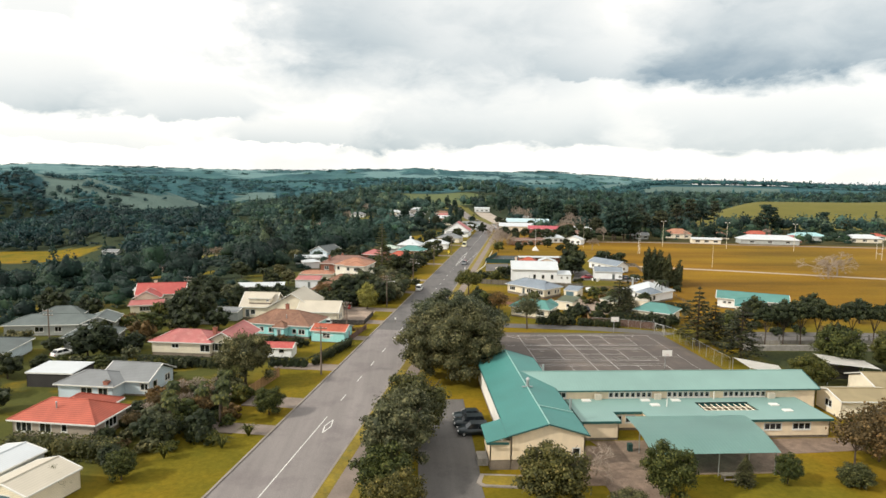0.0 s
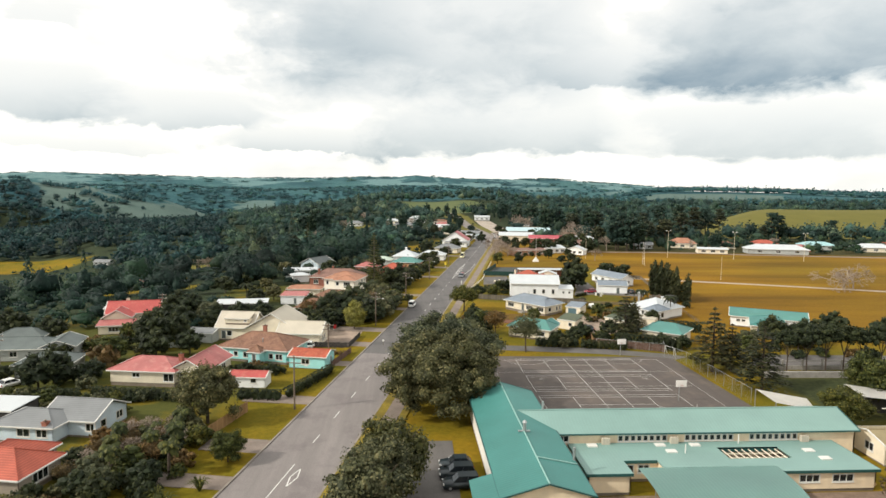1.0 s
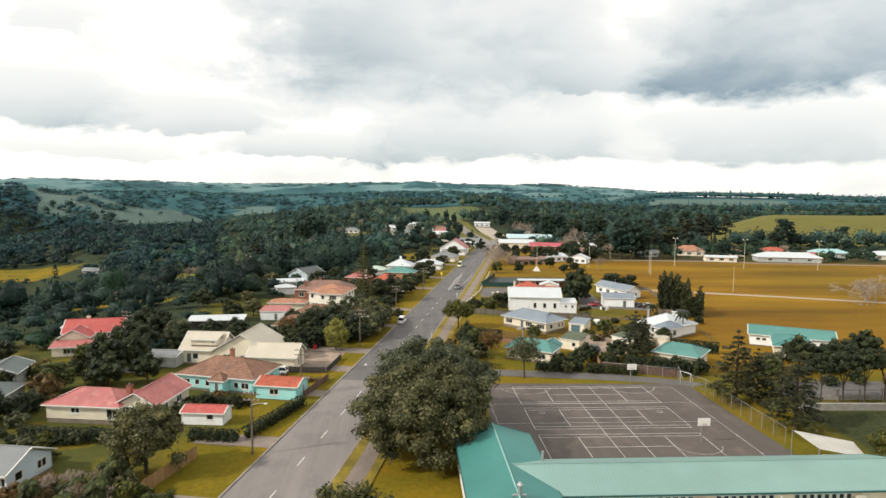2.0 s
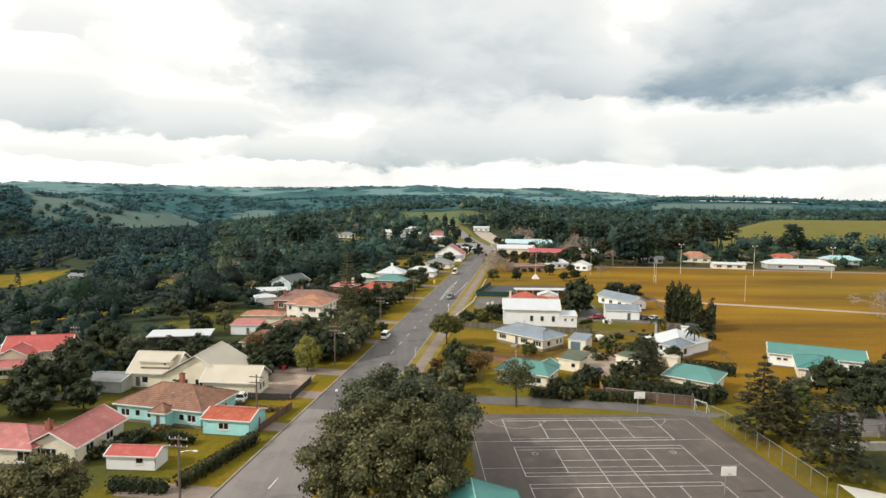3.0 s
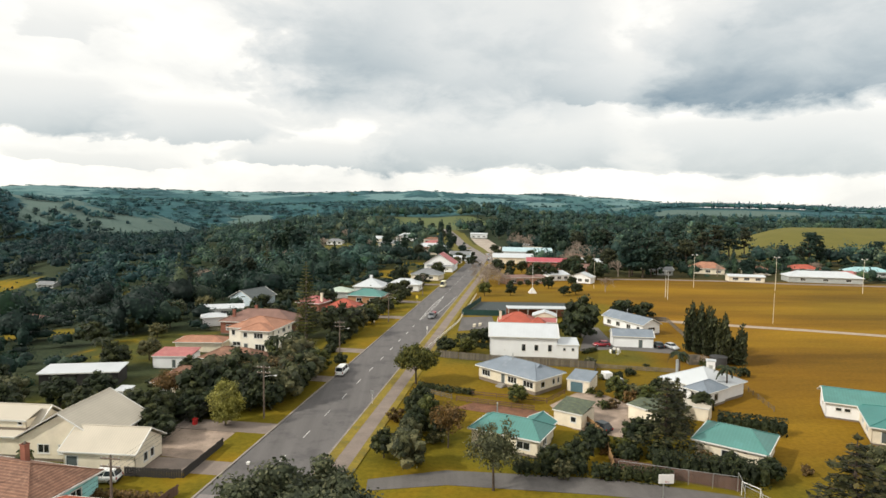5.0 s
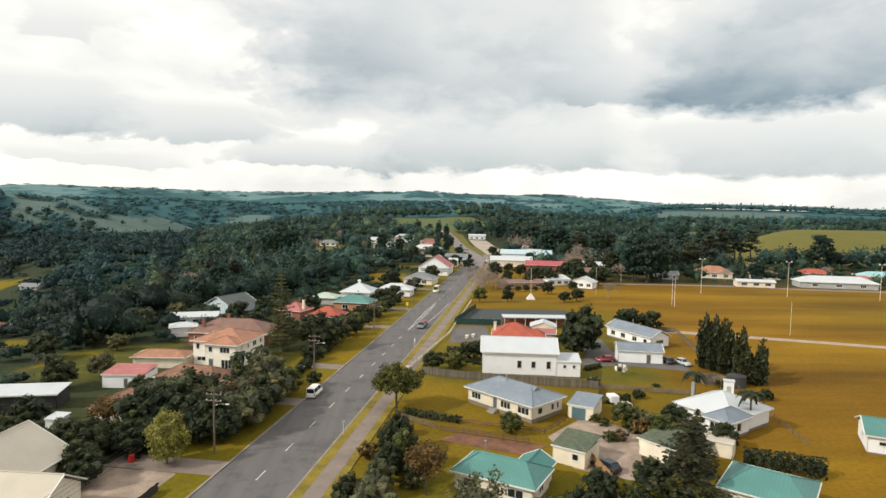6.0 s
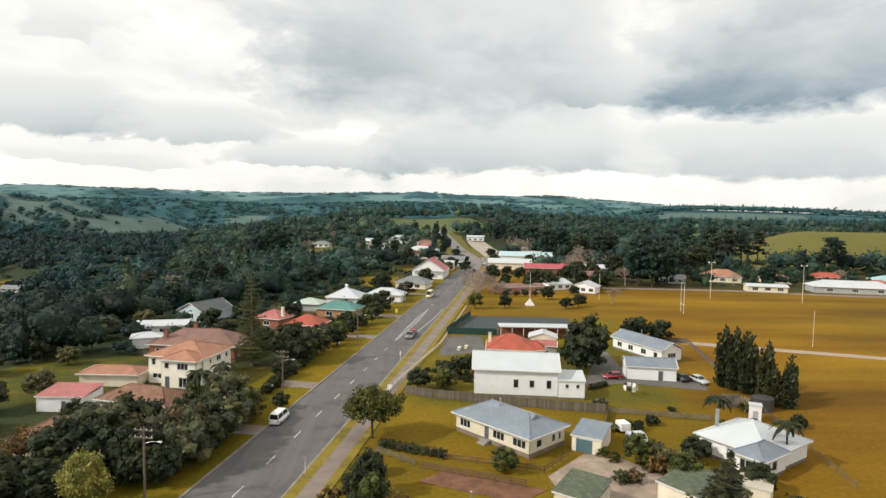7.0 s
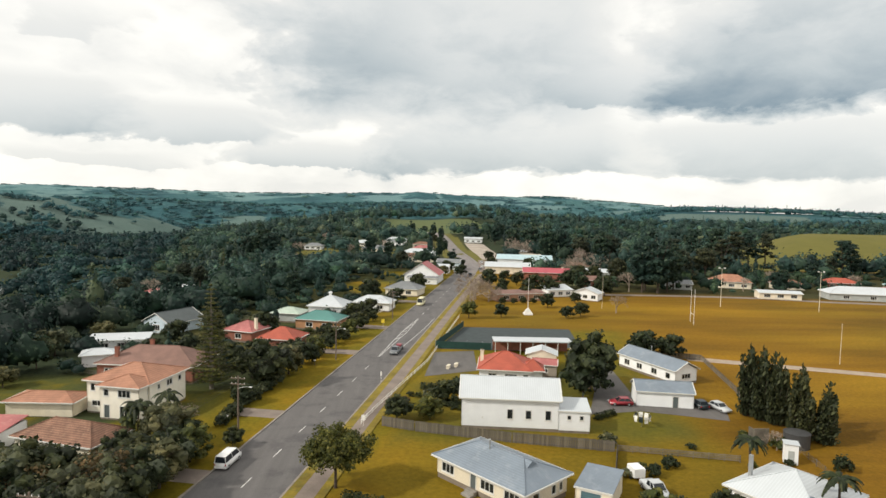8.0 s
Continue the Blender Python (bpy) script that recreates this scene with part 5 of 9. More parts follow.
h = house("white villa with a bright red iron roof", (26.0, 408.5), (43.0, 405.0), 16.0, 4.0, 9.6, "gable_y", WHITEB, plain("faded_pink_red_roof", (0.47, 0.12, 0.12), 0.55, vary=0.2, ribs=("X", 0.35, 0.1)), wins=[("f", -4, 2.4, 1.0, 2.6), ("f", 4, 2.4, 1.0, 2.6)])
block(h, 15.0, 4.0, 3.0, 3.6, "mono", WHITEB, GREYR, at=(1.0, -9.5), base=0.2)
for a, b, d, e, r, st, w_, rf, lab in (
        ((36, 452), (50, 449), 10, 3.6, 5.0, "gable", WHITEB, WHITER, "white roadside shop with a veranda"),
        ((44, 474), (58, 471), 12, 4.5, 6.0, "gable", PALEBLUE, GREYR, "pale blue two-level shop"),
        ((22, 560), (46, 556), 12, 3.4, 6.0, "hip", WHITEB, WHITER, "white house with a pale roof on the rise"),
        ((20, 520), (44, 517), 10, 3.4, 5.6, "hip", CREAM_P, BROWNT, "cream house with a brown roof"),
        ((-10, 600), (10, 597), 10, 3.2, 5.8, "hip", CREAM_P, GREYR, "cream house with a grey roof among trees"),
        ((-44, 420), (-30, 417), 10, 3.0, 5.2, "hip", CREAM_P, GREYR, "cream house half hidden by bush"),
        ((-60, 470), (-44, 467), 10, 3.0, 5.2, "hip", GREYB, WHITER, "pale house half hidden by bush"),
        ((-80, 360), (-66, 359), 8, 2.8, 4.6, "hip", CREAM_P, REDF, "cottage with a faded red roof among trees"),
        ((-28, 505), (-10, 502), 10, 3.0, 5.2, "hip", CREAM_P, GREYR, "cream house half hidden by bush"),
        ((30, 604), (46, 601), 10, 3.4, 5.4, "hip", CREAM_P, REDF, "cream house with a faded roof near the shops"),
        ((4, 664), (22, 661), 10, 3.4, 5.4, "hip", WHITEB, GREYR, "white house with a grey roof on the rise"),
        ((79.5, 702), (97, 699), 11, 4.0, 5.2, "gable", WHITEB, WHITER, "white store beside the bend"),
        ((30, 640), (46, 637), 10, 3.2, 5.2, "hip", CREAM_P, BROWNT, "cream house with a brown roof on the rise"),
        ((112, 580), (128, 577), 10, 3.6, 5.2, "gable", CREAM_P, TEAL_P, "cream shed with a pale green roof"),
        ((118, 440), (136, 437), 10, 3.4, 5.0, "gable", WHITEB, WHITER, "white hall beyond the brick shops"),
        ((106, 566), (128, 562), 14, 5.0, 6.0, "gable", CREAM_P, WHITER, "wide white commercial building on the hill"),
        ((104, 532), (122, 529), 11, 4.0, 5.6, "gable", WHITEB, CREAMR, "cream-roofed shop by the street"),
        ((70.5, 456), (96, 452), 12, 4.0, 6.2, "gable", CREAM_P, WHITER, "white-roofed shop by the street"),
        ((84, 507), (119, 500), 14, 4.2, 6.8, "gable", WHITEB, plain("pale_blue_roof", (0.42, 0.56, 0.60), 0.5, vary=0.1), "long shop with a pale blue-green roof"),
        ((63.0, 352), (84, 357), 8, 3.0, 3.6, "mono", plain("tan_brick", (0.40, 0.22, 0.14), 0.85, vary=0.2), MAROON, "low brown brick building with white-framed windows"),
        ((86.0, 424), (110, 420), 11, 4.4, 6.4, "gable", BRICK, plain("plum_red_roof", (0.42, 0.08, 0.10), 0.6, vary=0.15), "brick building with a dark red roof"),
        ((86.5, 366), (98.0, 369), 8, 3.0, 4.4, "mono", WHITEB, WHITER, "white lean-to building beside the field"),
        ((95.0, 362.0), (104.6, 356.0), 8, 2.9, 5.0, "gable_y", WHITEB, WHITER, "white cottage with a white iron roof beside the field"),
        ((178.8, 370.6), (196.0, 366.5), 8, 2.8, 3.6, "gable", CREAM_P, WHITER, "long low cream changing shed beside the field"),
        ((210.0, 370.5), (244.0, 362.5), 12, 3.0, 5.6, "hip", GREYB, WHITER, "long clubrooms with a white roof and dark veranda"),
        ((176.5, 408), (194.0, 402), 12, 3.2, 6.4, "hip", CREAM_P, ORANGET, "cream house with an orange tiled roof"),
        ((112, 404), (124, 402), 9, 3.0, 4.8, "gable", BRICK, MAROON, "brick house with a brown roof among trees"),
        ((154, 430), (170, 428), 10, 3.0, 4.8, "hip", CREAM_P, GREYR, "cream house with a grey roof among trees"),
        ((262, 398), (284, 394), 11, 3.0, 5.2, "hip", GREYB, plain("aqua_roof", (0.30, 0.5, 0.52), 0.5, vary=0.12), "house with an aqua iron roof"),
        ((290, 384), (312, 380), 11, 3.0, 5.2, "hip", CREAM_P, WHITER, "cream house with a white roof"),
        ((236, 410), (252, 407), 10, 3.0, 5.2, "hip", BRICK, REDT, "brick house with a red tiled roof"),
        ((206, 404), (220, 401), 9, 2.8, 4.6, "hip", CREAM_P, BROWNT, "cream cottage with a brown roof beyond the field"),
        ((246, 384), (258, 381), 9, 2.8, 4.4, "hip", BRICK, REDF, "brick cottage with a faded red roof beyond the field"),
        ((150, 398), (162, 396), 8, 2.8, 4.4, "gable", GREYB, GREYR, "grey cottage among garden trees"),
        ((120, 478), (136, 476), 10, 3.0, 5.0, "hip", CREAM_P, BROWNT, "cream house with a brown roof in the woods"),
        ((318, 404), (332, 401), 9, 2.8, 4.6, "hip", CREAM_P, REDT, "cream cottage with a red tiled roof"),
        ((-98, 452), (-88, 450), 7, 2.6, 3.4, "gable", WHITEB, WHITER, "small white shed at a bush clearing"),
        ((-112, 446), (-100, 444), 8, 2.8, 4.4, "hip", CREAM_P, REDF, "cottage with a faded red roof at a bush clearing"),
        ((-122, 286), (-110, 284), 9, 2.8, 4.6, "hip", CREAM_P, MAROON, "cream cottage with a dull roof in the bush"),
        ((-258, 536), (-244, 534), 9, 2.8, 4.6, "gable", GREYB, GREYR, "grey farm building beside a golden paddock"),
        ((-52, 584), (-38, 582), 9, 3.0, 5.0, "hip", WHITEB, GREYR, "white house with a grey roof on the rise"),
        ((-20, 640), (-4, 637), 10, 3.0, 5.2, "hip", CREAM_P, WHITER, "cream house with a pale roof on the rise"),
        ((6, 690), (24, 687), 10, 3.2, 5.4, "hip", WHITEB, WHITER, "white house with a pale roof on the rise"),
        ((170, 640), (188, 636), 10, 3.0, 5.0, "hip", WHITEB, REDF, "distant white house in a wood clearing"),
        ((210, 700), (226, 697), 10, 3.0, 5.0, "hip", WHITEB, WHITER, "distant white house in a wood clearing"),
        ((330, 378), (350, 374), 11, 3.0, 5.0, "hip", WHITEB, WHITER, "white house beyond the field")):
    wd = math.hypot(b[0] - a[0], b[1] - a[1])
    wn = [("f", wd * k, min(2.4, wd * 0.16), 1.0, 2.3) for k in (-0.3, 0.0, 0.3)]
    house(lab, a, b, d, e, r, st, w_, rf, base=0.2, wins=wn)
# far-left houses
OLDGREY = plain("weathered_grey_green_roof", (0.115, 0.14, 0.135), 0.6, big=0.3, vary=0.22, ribs=("Y", 0.35, 0.12))
for a, b, d, e, r, st, w_, rf, lab in (
        ((-90.0, 140.0), (-70.5, 141.5), 9, 2.6, 4.2, "hip", GREYB, OLDGREY, "grey house with a wide grey iron roof"),
        ((-88.0, 149.5), (-78, 151.5), 7, 2.8, 4.4, "hip", PALEBLUE, OLDGREY, "pale blue house with a grey roof"),
        ((-71.0, 128.6), (-60.5, 129.6), 8, 2.6, 4.0, "hip", GREYB, OLDGREY, "grey cottage with a low iron roof"),
        ((-73.5, 141.5), (-66.5, 143.0), 9, 2.6, 4.0, "gable_y", GREYB, OLDGREY, "grey cottage with a pale skylit roof"),
        ((-84.0, 116.0), (-74.8, 117.0), 12, 2.6, 4.0, "hip_y", PALEBLUE, OLDGREY, "pale blue house with a grey iron roof"),
        ):
    house(lab, a, b, d, e, r, st, w_, rf, base=0.2, wins=[("f", -2, 1.8, 1.0, 2.1), ("f", 2, 1.4, 1.0, 2.1)])

h = house("cream gabled house with a bright red iron roof and front annex", (-74.5, 172.0), (-61.5, 174.5), 8.0, 3.7, 6.3, "gable", CREAM_P, RED, base=0.4, wins=[("f", 4.6, 1.8, 1.4, 2.8), ("r", 0, 1.8, 1.4, 2.8)], chimneys=[(-2.0, 1.2, 6.9, CREAM_P)])
OCC.append((-72, 161, 7))
block(h, 7.0, 6.0, 3.5, 5.4, "gable_y", CREAM_P, RED, at=(-2.6, -5.6), base=0.4, wins=[("f", -1.2, 1.2, 1.6, 2.9), ("f", 1.2, 1.4, 1.6, 2.9), ("r", 0, 1.2, 1.6, 2.8)])
block(h, 8.6, 3.8, 2.3, 3.1, "mono", CREAM_P, REDF, at=(-2.2, -10.2), base=0.2, wins=[("f", 0, 3.0, 0.8, 1.9)])
block(h, 4.0, 3.4, 4.6, 4.9, "mono", CREAM_P, WHITER, at=(-5.6, 0.6), base=3.2, over=0.2)

# ---- houses east of the street ----
h = house("white weatherboard chapel with a white iron gable roof", (38.0, 214.8), (54.6, 212.8), 9.0, 5.2, 7.7, "gable", WHITEB, WHITER, name="chapel", category="chapel", base=0.5, over=0.4,
          wins=[("f", 0.0, 0.9, 1.9, 3.5), ("f", 3.0, 0.9, 2.0, 3.4), ("f", 6.2, 0.9, 1.9, 3.5), ("l", 0, 1.2, 2.0, 3.6), ("f", -4.5, 0.02, 2.0, 2.02)])
block(h, 5.4, 5.0, 3.6, 4.4, "mono", WHITEB, WHITER, at=(10.4, -1.8), base=0.4, over=0.15, wins=[("f", -0.8, 0.6, 2.2, 2.9), ("f", 1.2, 0.6, 2.2, 2.9)])
h = house("cream cottage with a blue-grey iron roof and small porch steps", (33.0, 197.0), (43.4, 184.8), 9.6, 3.0, 4.9, "hip", CREAM, BLUER, base=0.7, over=0.55, hip=4.2,
          wins=[("f", -5.4, 2.2, 1.2, 2.4, "c"), ("f", -0.8, 1.0, 0.7, 2.6, "d"), ("f", 1.6, 2.2, 1.2, 2.4, "c"), ("f", 5.6, 2.4, 1.2, 2.4, "c"), ("r", -2.0, 1.2, 1.2, 2.3), ("r", 1.5, 0.8, 1.2, 2.3), ("r", 3.0, 0.6, 1.2, 2.3)], pipes=[(-1.4, -0.6, 6.0)])
bm = bmesh.new()
for dx in (3.6, 5.2):
    v = [bm.verts.new(c) for c in ((dx, -1.3, 4.25), (dx, 1.3, 4.25), (dx, 0, 5.02))]
    bm.faces.new(v)
bmesh.ops.bridge_loops(bm, edges=bm.edges[:])
part("gablet", bm, BLUER, h, "small gablet at the end of the ridge")
part("steps", boxes((-1.6, 0.0, -5.6, -4.3, 0, 0.3), (-1.6, 0.0, -5.0, -4.3, 0.3, 0.6)), CONC, h)
house("cream single garage with a blue-grey roof and blue-grey door", (50.2, 188.8), (54.3, 186.4), 6.6, 2.4, 2.9, "mono", CREAM_P, BLUER, name="garage", category="garage", base=0.05, over=0.15, wins=[("f", -0.3, 2.5, 0.05, 2.05, "g")])
h = house("white villa with a white iron hip roof", (68.6, 188.2), (74.6, 178.6), 12.0, 2.9, 5.4, "hip", WHITEB, WHITER, base=0.5, wins=[("f", -3.6, 1.4, 1.0, 2.3), ("f", 0.0, 1.2, 1.0, 2.3), ("r", -2, 1.2, 1.0, 2.3)])
block(h, 5.0, 7.0, 2.9, 4.3, "hip_y", WHITEB, BLUER, at=(3.6, -4.6), base=0.5, wins=[("f", 0, 2.2, 1.0, 2.4), ("r", 0, 1.2, 1.0, 2.3)])
part("chimney", boxes((-4.6, -4.2, -2.2, -1.8, 3.2, 6.2)), GALV, h)
h = house("cream house with a teal iron hip roof", (28.2, 161.4), (38.0, 155.6), 7.2, 2.7, 4.4, "hip", CREAM_P, TEAL, base=0.4, hip=2.6, wins=[("f", 3, 2.0, 1.0, 2.1), ("r", 0, 1.6, 1.0, 2.1), ("f", -3, 2.0, 1.0, 2.1)], pipes=[(-2.6, 0.4, 5.9)])
block(h, 4.6, 5.0, 2.7, 3.9, "gable_y", CREAM_P, TEALY, at=(3.0, 3.4), base=0.4)
house("cream shed with a mossy dark green roof", (43.2, 170.4), (47.4, 167.2), 6.0, 2.5, 3.2, "mono", CREAM_P, MOSSR, name="shed", category="shed", base=0.05, over=0.2, wins=[("f", 1.0, 0.9, 1.0, 1.9)])
house("cream garage with a mossy dark green roof", (56.8, 173.2), (60.6, 167.6), 7.0, 2.5, 3.1, "mono", CREAM_P, MOSSR, name="garage", category="garage", base=0.05, over=0.2)
house("cream flat-roofed garage beside the hedge", (66.0, 173.6), (70.2, 170.6), 3.2, 2.3, 2.5, "mono", CREAM_P, CREAMR, name="garage", category="garage", base=0.05, over=0.1)
h = house("cream house with a teal iron gable roof behind conifers", (60.4, 156.4), (68.2, 150.0), 9.4, 2.8, 4.4, "hip", CREAM_P, TEAL, base=0.4, hip=3.0, wins=[("f", 0, 2.0, 1.0, 2.1), ("r", 0, 1.8, 1.0, 2.1)])
h = house("white house with a teal iron gable roof beside the field", (91.6, 172.8), (108.4, 163.5), 9.0, 2.9, 4.5, "gable", WHITEB, TEAL, base=0.3, wins=[("f", -7.2, 0.9, 1.5, 2.1), ("f", -5.9, 0.9, 1.5, 2.1), ("l", 0.0, 1.4, 1.3, 2.2), ("f", 7, 2.0, 1.0, 2.1)])
block(h, 8.4, 12.5, 2.85, 4.2, "hip_y", CREAM_P, TEALY, at=(-0.4, -9.4), base=0.3, wins=[("f", -2, 1.0, 0.5, 2.3, "d"), ("f", 1.4, 1.8, 1.0, 2.1), ("l", -2.0, 1.6, 1.0, 2.1), ("l", 2.0, 1.6, 1.0, 2.1)])
house("long white house with a blue-grey iron gable roof", (78.4, 256.6), (85.2, 239.8), 7.0, 3.0, 4.7, "gable", WHITEB, BLUER, base=0.5, wins=[("f", -6, 1.6, 1.0, 2.2), ("f", -2, 1.6, 1.0, 2.2), ("f", 2.5, 1.6, 1.0, 2.2), ("f", 6.5, 1.2, 1.0, 2.2), ("r", 0, 2.4, 1.2, 2.2)], pipes=[(-2.0, 0.4, 5.8)])
house("white garage with a grey iron gable roof", (72.0, 227.0), (82.6, 225.0), 6.2, 2.8, 4.2, "gable", WHITEB, BLUER, name="garage", category="garage", base=0.05, over=0.25, wins=[("f", 1.9, 1.0, 0.05, 2.1, "d")])
h = house("white house with a red tiled hip roof", (43.6, 240.0), (55.0, 238.2), 10.5, 3.2, 6.0, "hip", WHITEB, REDT, base=0.5, chimneys=[(-5.0, 0.6, 6.0, CREAM_P)], wins=[("f", -2.6, 1.6, 1.2, 2.4), ("f", 1.2, 2.4, 1.2, 2.4), ("f", 4.2, 1.0, 1.2, 2.4)])
block(h, 5.0, 5.0, 3.2, 5.0, "hip_y", WHITEB, REDT, at=(5.6, -2.0), base=0.5)
house("small fawn shed with red and white roofs", (56.0, 246.0), (61.5, 244.6), 5.0, 2.8, 3.6, "gable", FAWN, REDF, name="shed", category="shed", base=0.1, over=0.2, wins=[("f", 0, 1.4, 1.2, 2.0)])
house("white-roofed shed behind the red-roofed house", (56.0, 252.5), (63.0, 251.0), 5.5, 3.4, 4.6, "gable_y", CREAM_P, WHITER, name="shed", category="shed", base=0.1, over=0.2)
h = thing("court_shelter", Matrix.Translation((60.5, 268.5, 0)) @ Matrix.Rotation(radians(-2), 4, "Z"), "long white-roofed open shelter beside the tennis court", "shelter")
part("roof", boxes((-9.8, 9.8, -2.6, 2.6, 3.2, 3.45)), WHITER, h)
for i in range(7):
    x = -9.4 + i * 3.13
    part("post", boxes((x - 0.08, x + 0.08, -2.4, -2.24, 0, 3.2)), TRIM, h)
part("back_wall", boxes((-9.6, 9.6, 2.2, 2.4, 0, 3.2)), BRICK, h)
OCC.append((56, 268, 6)), OCC.append((65, 268, 6))


# ---- plants ----
RNG = np.random.default_rng(7)


def ico(sub=1):
    bm = bmesh.new()
    bmesh.ops.create_icosphere(bm, subdivisions=sub, radius=1.0)
    v = np.array([tuple(p.co) for p in bm.verts])
    f = [[q.index for q in p.verts] for p in bm.faces]
    bm.free()
    return v, f


ICO1, ICO2 = ico(1), ico(2)


class Soup:
    """Gathers many small faces into one mesh."""

    def __init__(self):
        self.v, self.f, self.k = [], [], 0

    def add(self, v, f):
        self.v.append(np.asarray(v, float))
        self.f += [[i + self.k for i in q] for q in f]
        self.k += len(v)

    def leaves(self, c, out, size, flat=0.0, long=1.35, loose=0.42):
        """Leaf sprays: one folded quad at each centre c, facing roughly out."""
        n = len(c)
        d = out + RNG.normal(0, loose, (n, 3))
        d[:, 2] += flat
        d /= np.linalg.norm(d, axis=1)[:, None] + 1e-9
        t = np.cross(d, RNG.normal(0, 1, (n, 3)))
        t /= np.linalg.norm(t, axis=1)[:, None] + 1e-9
        b = np.cross(d, t)
        s = (size * RNG.uniform(0.6, 1.3, n))[:, None]
        q = np.stack([c - t * s * long * 0.5, c + b * s * 0.5 - d * s * 0.12, c + t * s * long * 0.5, c - b * s * 0.5 - d * s * 0.12], axis=1).reshape(-1, 3)
        self.v.append(q)
        k = self.k
        self.f += [[k + 4 * i, k + 4 * i + 1, k + 4 * i + 2, k + 4 * i + 3] for i in range(n)]
        self.k += 4 * n

    def blob(self, c, r, rough=0.25, sub=1):
        v, f = ICO1 if sub == 1 else ICO2
        k = 1 + RNG.uniform(-rough, rough, (len(v), 1))
        self.add(v * k * np.asarray(r) + np.asarray(c), f)

    def mesh(self, name, material):
        me = bpy.data.meshes.new(name)
        me.from_pydata(np.concatenate(self.v).tolist(), [], self.f)
        me.materials.append(material)
        return me


def ball_points(n):
    d = RNG.normal(0, 1, (n, 3))
    return d / np.linalg.norm(d, axis=1)[:, None]


def clumped_crown(rx, rz, cz, clumps, per, leaf, low=-0.35, clump_r=0.32, core=0.5, spread=0.84):
    """A crown of separate leafy clumps round an uneven dome."""
    s = Soup()
    k_ = np.arange(clumps) + 0.5
    zz = 1 - (1 - low) * k_ / clumps
    an = k_ * 2.39996 + RNG.uniform(0, 6)
    d = np.stack([np.cos(an) * np.sqrt(1 - zz * zz), np.sin(an) * np.sqrt(1 - zz * zz), zz], axis=1) + RNG.normal(0, 0.1, (clumps, 3))
    for q in d:
        k = spread * RNG.uniform(0.62, 1.08)
        c = np.array([q[0] * rx * k, q[1] * rx * k, cz + q[2] * rz * k])
        r = clump_r * rx * RNG.uniform(0.7, 1.25)
        p = ball_points(per)
        rad = RNG.uniform(0.3, 1.0, (per, 1)) ** 0.6 * RNG.uniform(0.85, 1.25, (per, 1))
        s.leaves(c + p * r * rad * np.array([1, 1, 0.78]), p, leaf, 0.25)
        s.blob(c, (r * core, r * core, r * core * 0.75), 0.35)
    p = ball_points(40)
    s.blob((0, 0, cz), (rx * 0.55, rx * 0.55, rz * 0.55), 0.3)
    return s


def limbs(h, r, reach, n=6, base=0.25):
    bm = bmesh.new()
    lean = Vector((RNG.uniform(-0.05, 0.05), RNG.uniform(-0.05, 0.05), 1))
    fork = lean * h * 0.42
    tube(bm, (0, 0, -0.2), fork * 0.5, r, r * 0.8, 8)
    tube(bm, fork * 0.5, fork, r * 0.8, r * 0.7, 8)
    for i in range(n):
        a = math.tau * (i + RNG.uniform(-0.3, 0.3)) / n
        mid = fork + Vector((math.cos(a) * reach * 0.4, math.sin(a) * reach * 0.4, h * 0.2 * RNG.uniform(0.7, 1.3)))
        tip = mid + Vector((math.cos(a) * reach * 0.4, math.sin(a) * reach * 0.4, h * 0.18 * RNG.uniform(0.6, 1.3)))
        tube(bm, fork * RNG.uniform(0.75, 1.0), mid, r * 0.45, r * 0.3, 6)
        tube(bm, mid, tip, r * 0.3, r * 0.1, 5)
    return bm


def tree_kind(crown_mesh, trunk_bm, trunk_mat=None):
    me = bpy.data.meshes.new("trunk")
    trunk_bm.to_mesh(me)
    trunk_bm.free()
    me.materials.append(trunk_mat or BARK)
    return crown_mesh, me


def put_tree(kind, x, y, scale, label, category="tree", name="tree", turn=None, tall=1.0, group="", z=None, lean=None):
    crown, trunk = kind
    e = thing(name, Matrix.Translation((x, y, height(x, y) if z is None else z)) @ Matrix.Rotation(RNG.uniform(0, math.tau) if turn is None else turn, 4, "Z") @ Matrix.Diagonal((scale, scale, scale * tall, 1)), label, category, group)
    if lean:
        e.matrix_world = Matrix.Translation((x, y, height(x, y))) @ Matrix.Rotation(lean[1], 4, Vector((-math.sin(lean[0]), math.cos(lean[0]), 0))) @ Matrix.Diagonal((scale, scale, scale * tall, 1))
    if trunk:
        new("trunk", trunk).parent = e
    new("crown", crown).parent = e
    return e


def broad(rx, h, clumps, per, leaf, mat_, trunk_r, **kw):
    rz = kw.pop("rz", h * 0.36)
    cz = kw.pop("cz", h - rz * 0.95)
    return tree_kind(clumped_crown(rx, rz, cz, clumps, per, leaf, **kw).mesh("crown", mat_), limbs(h, trunk_r, rx * 0.9))


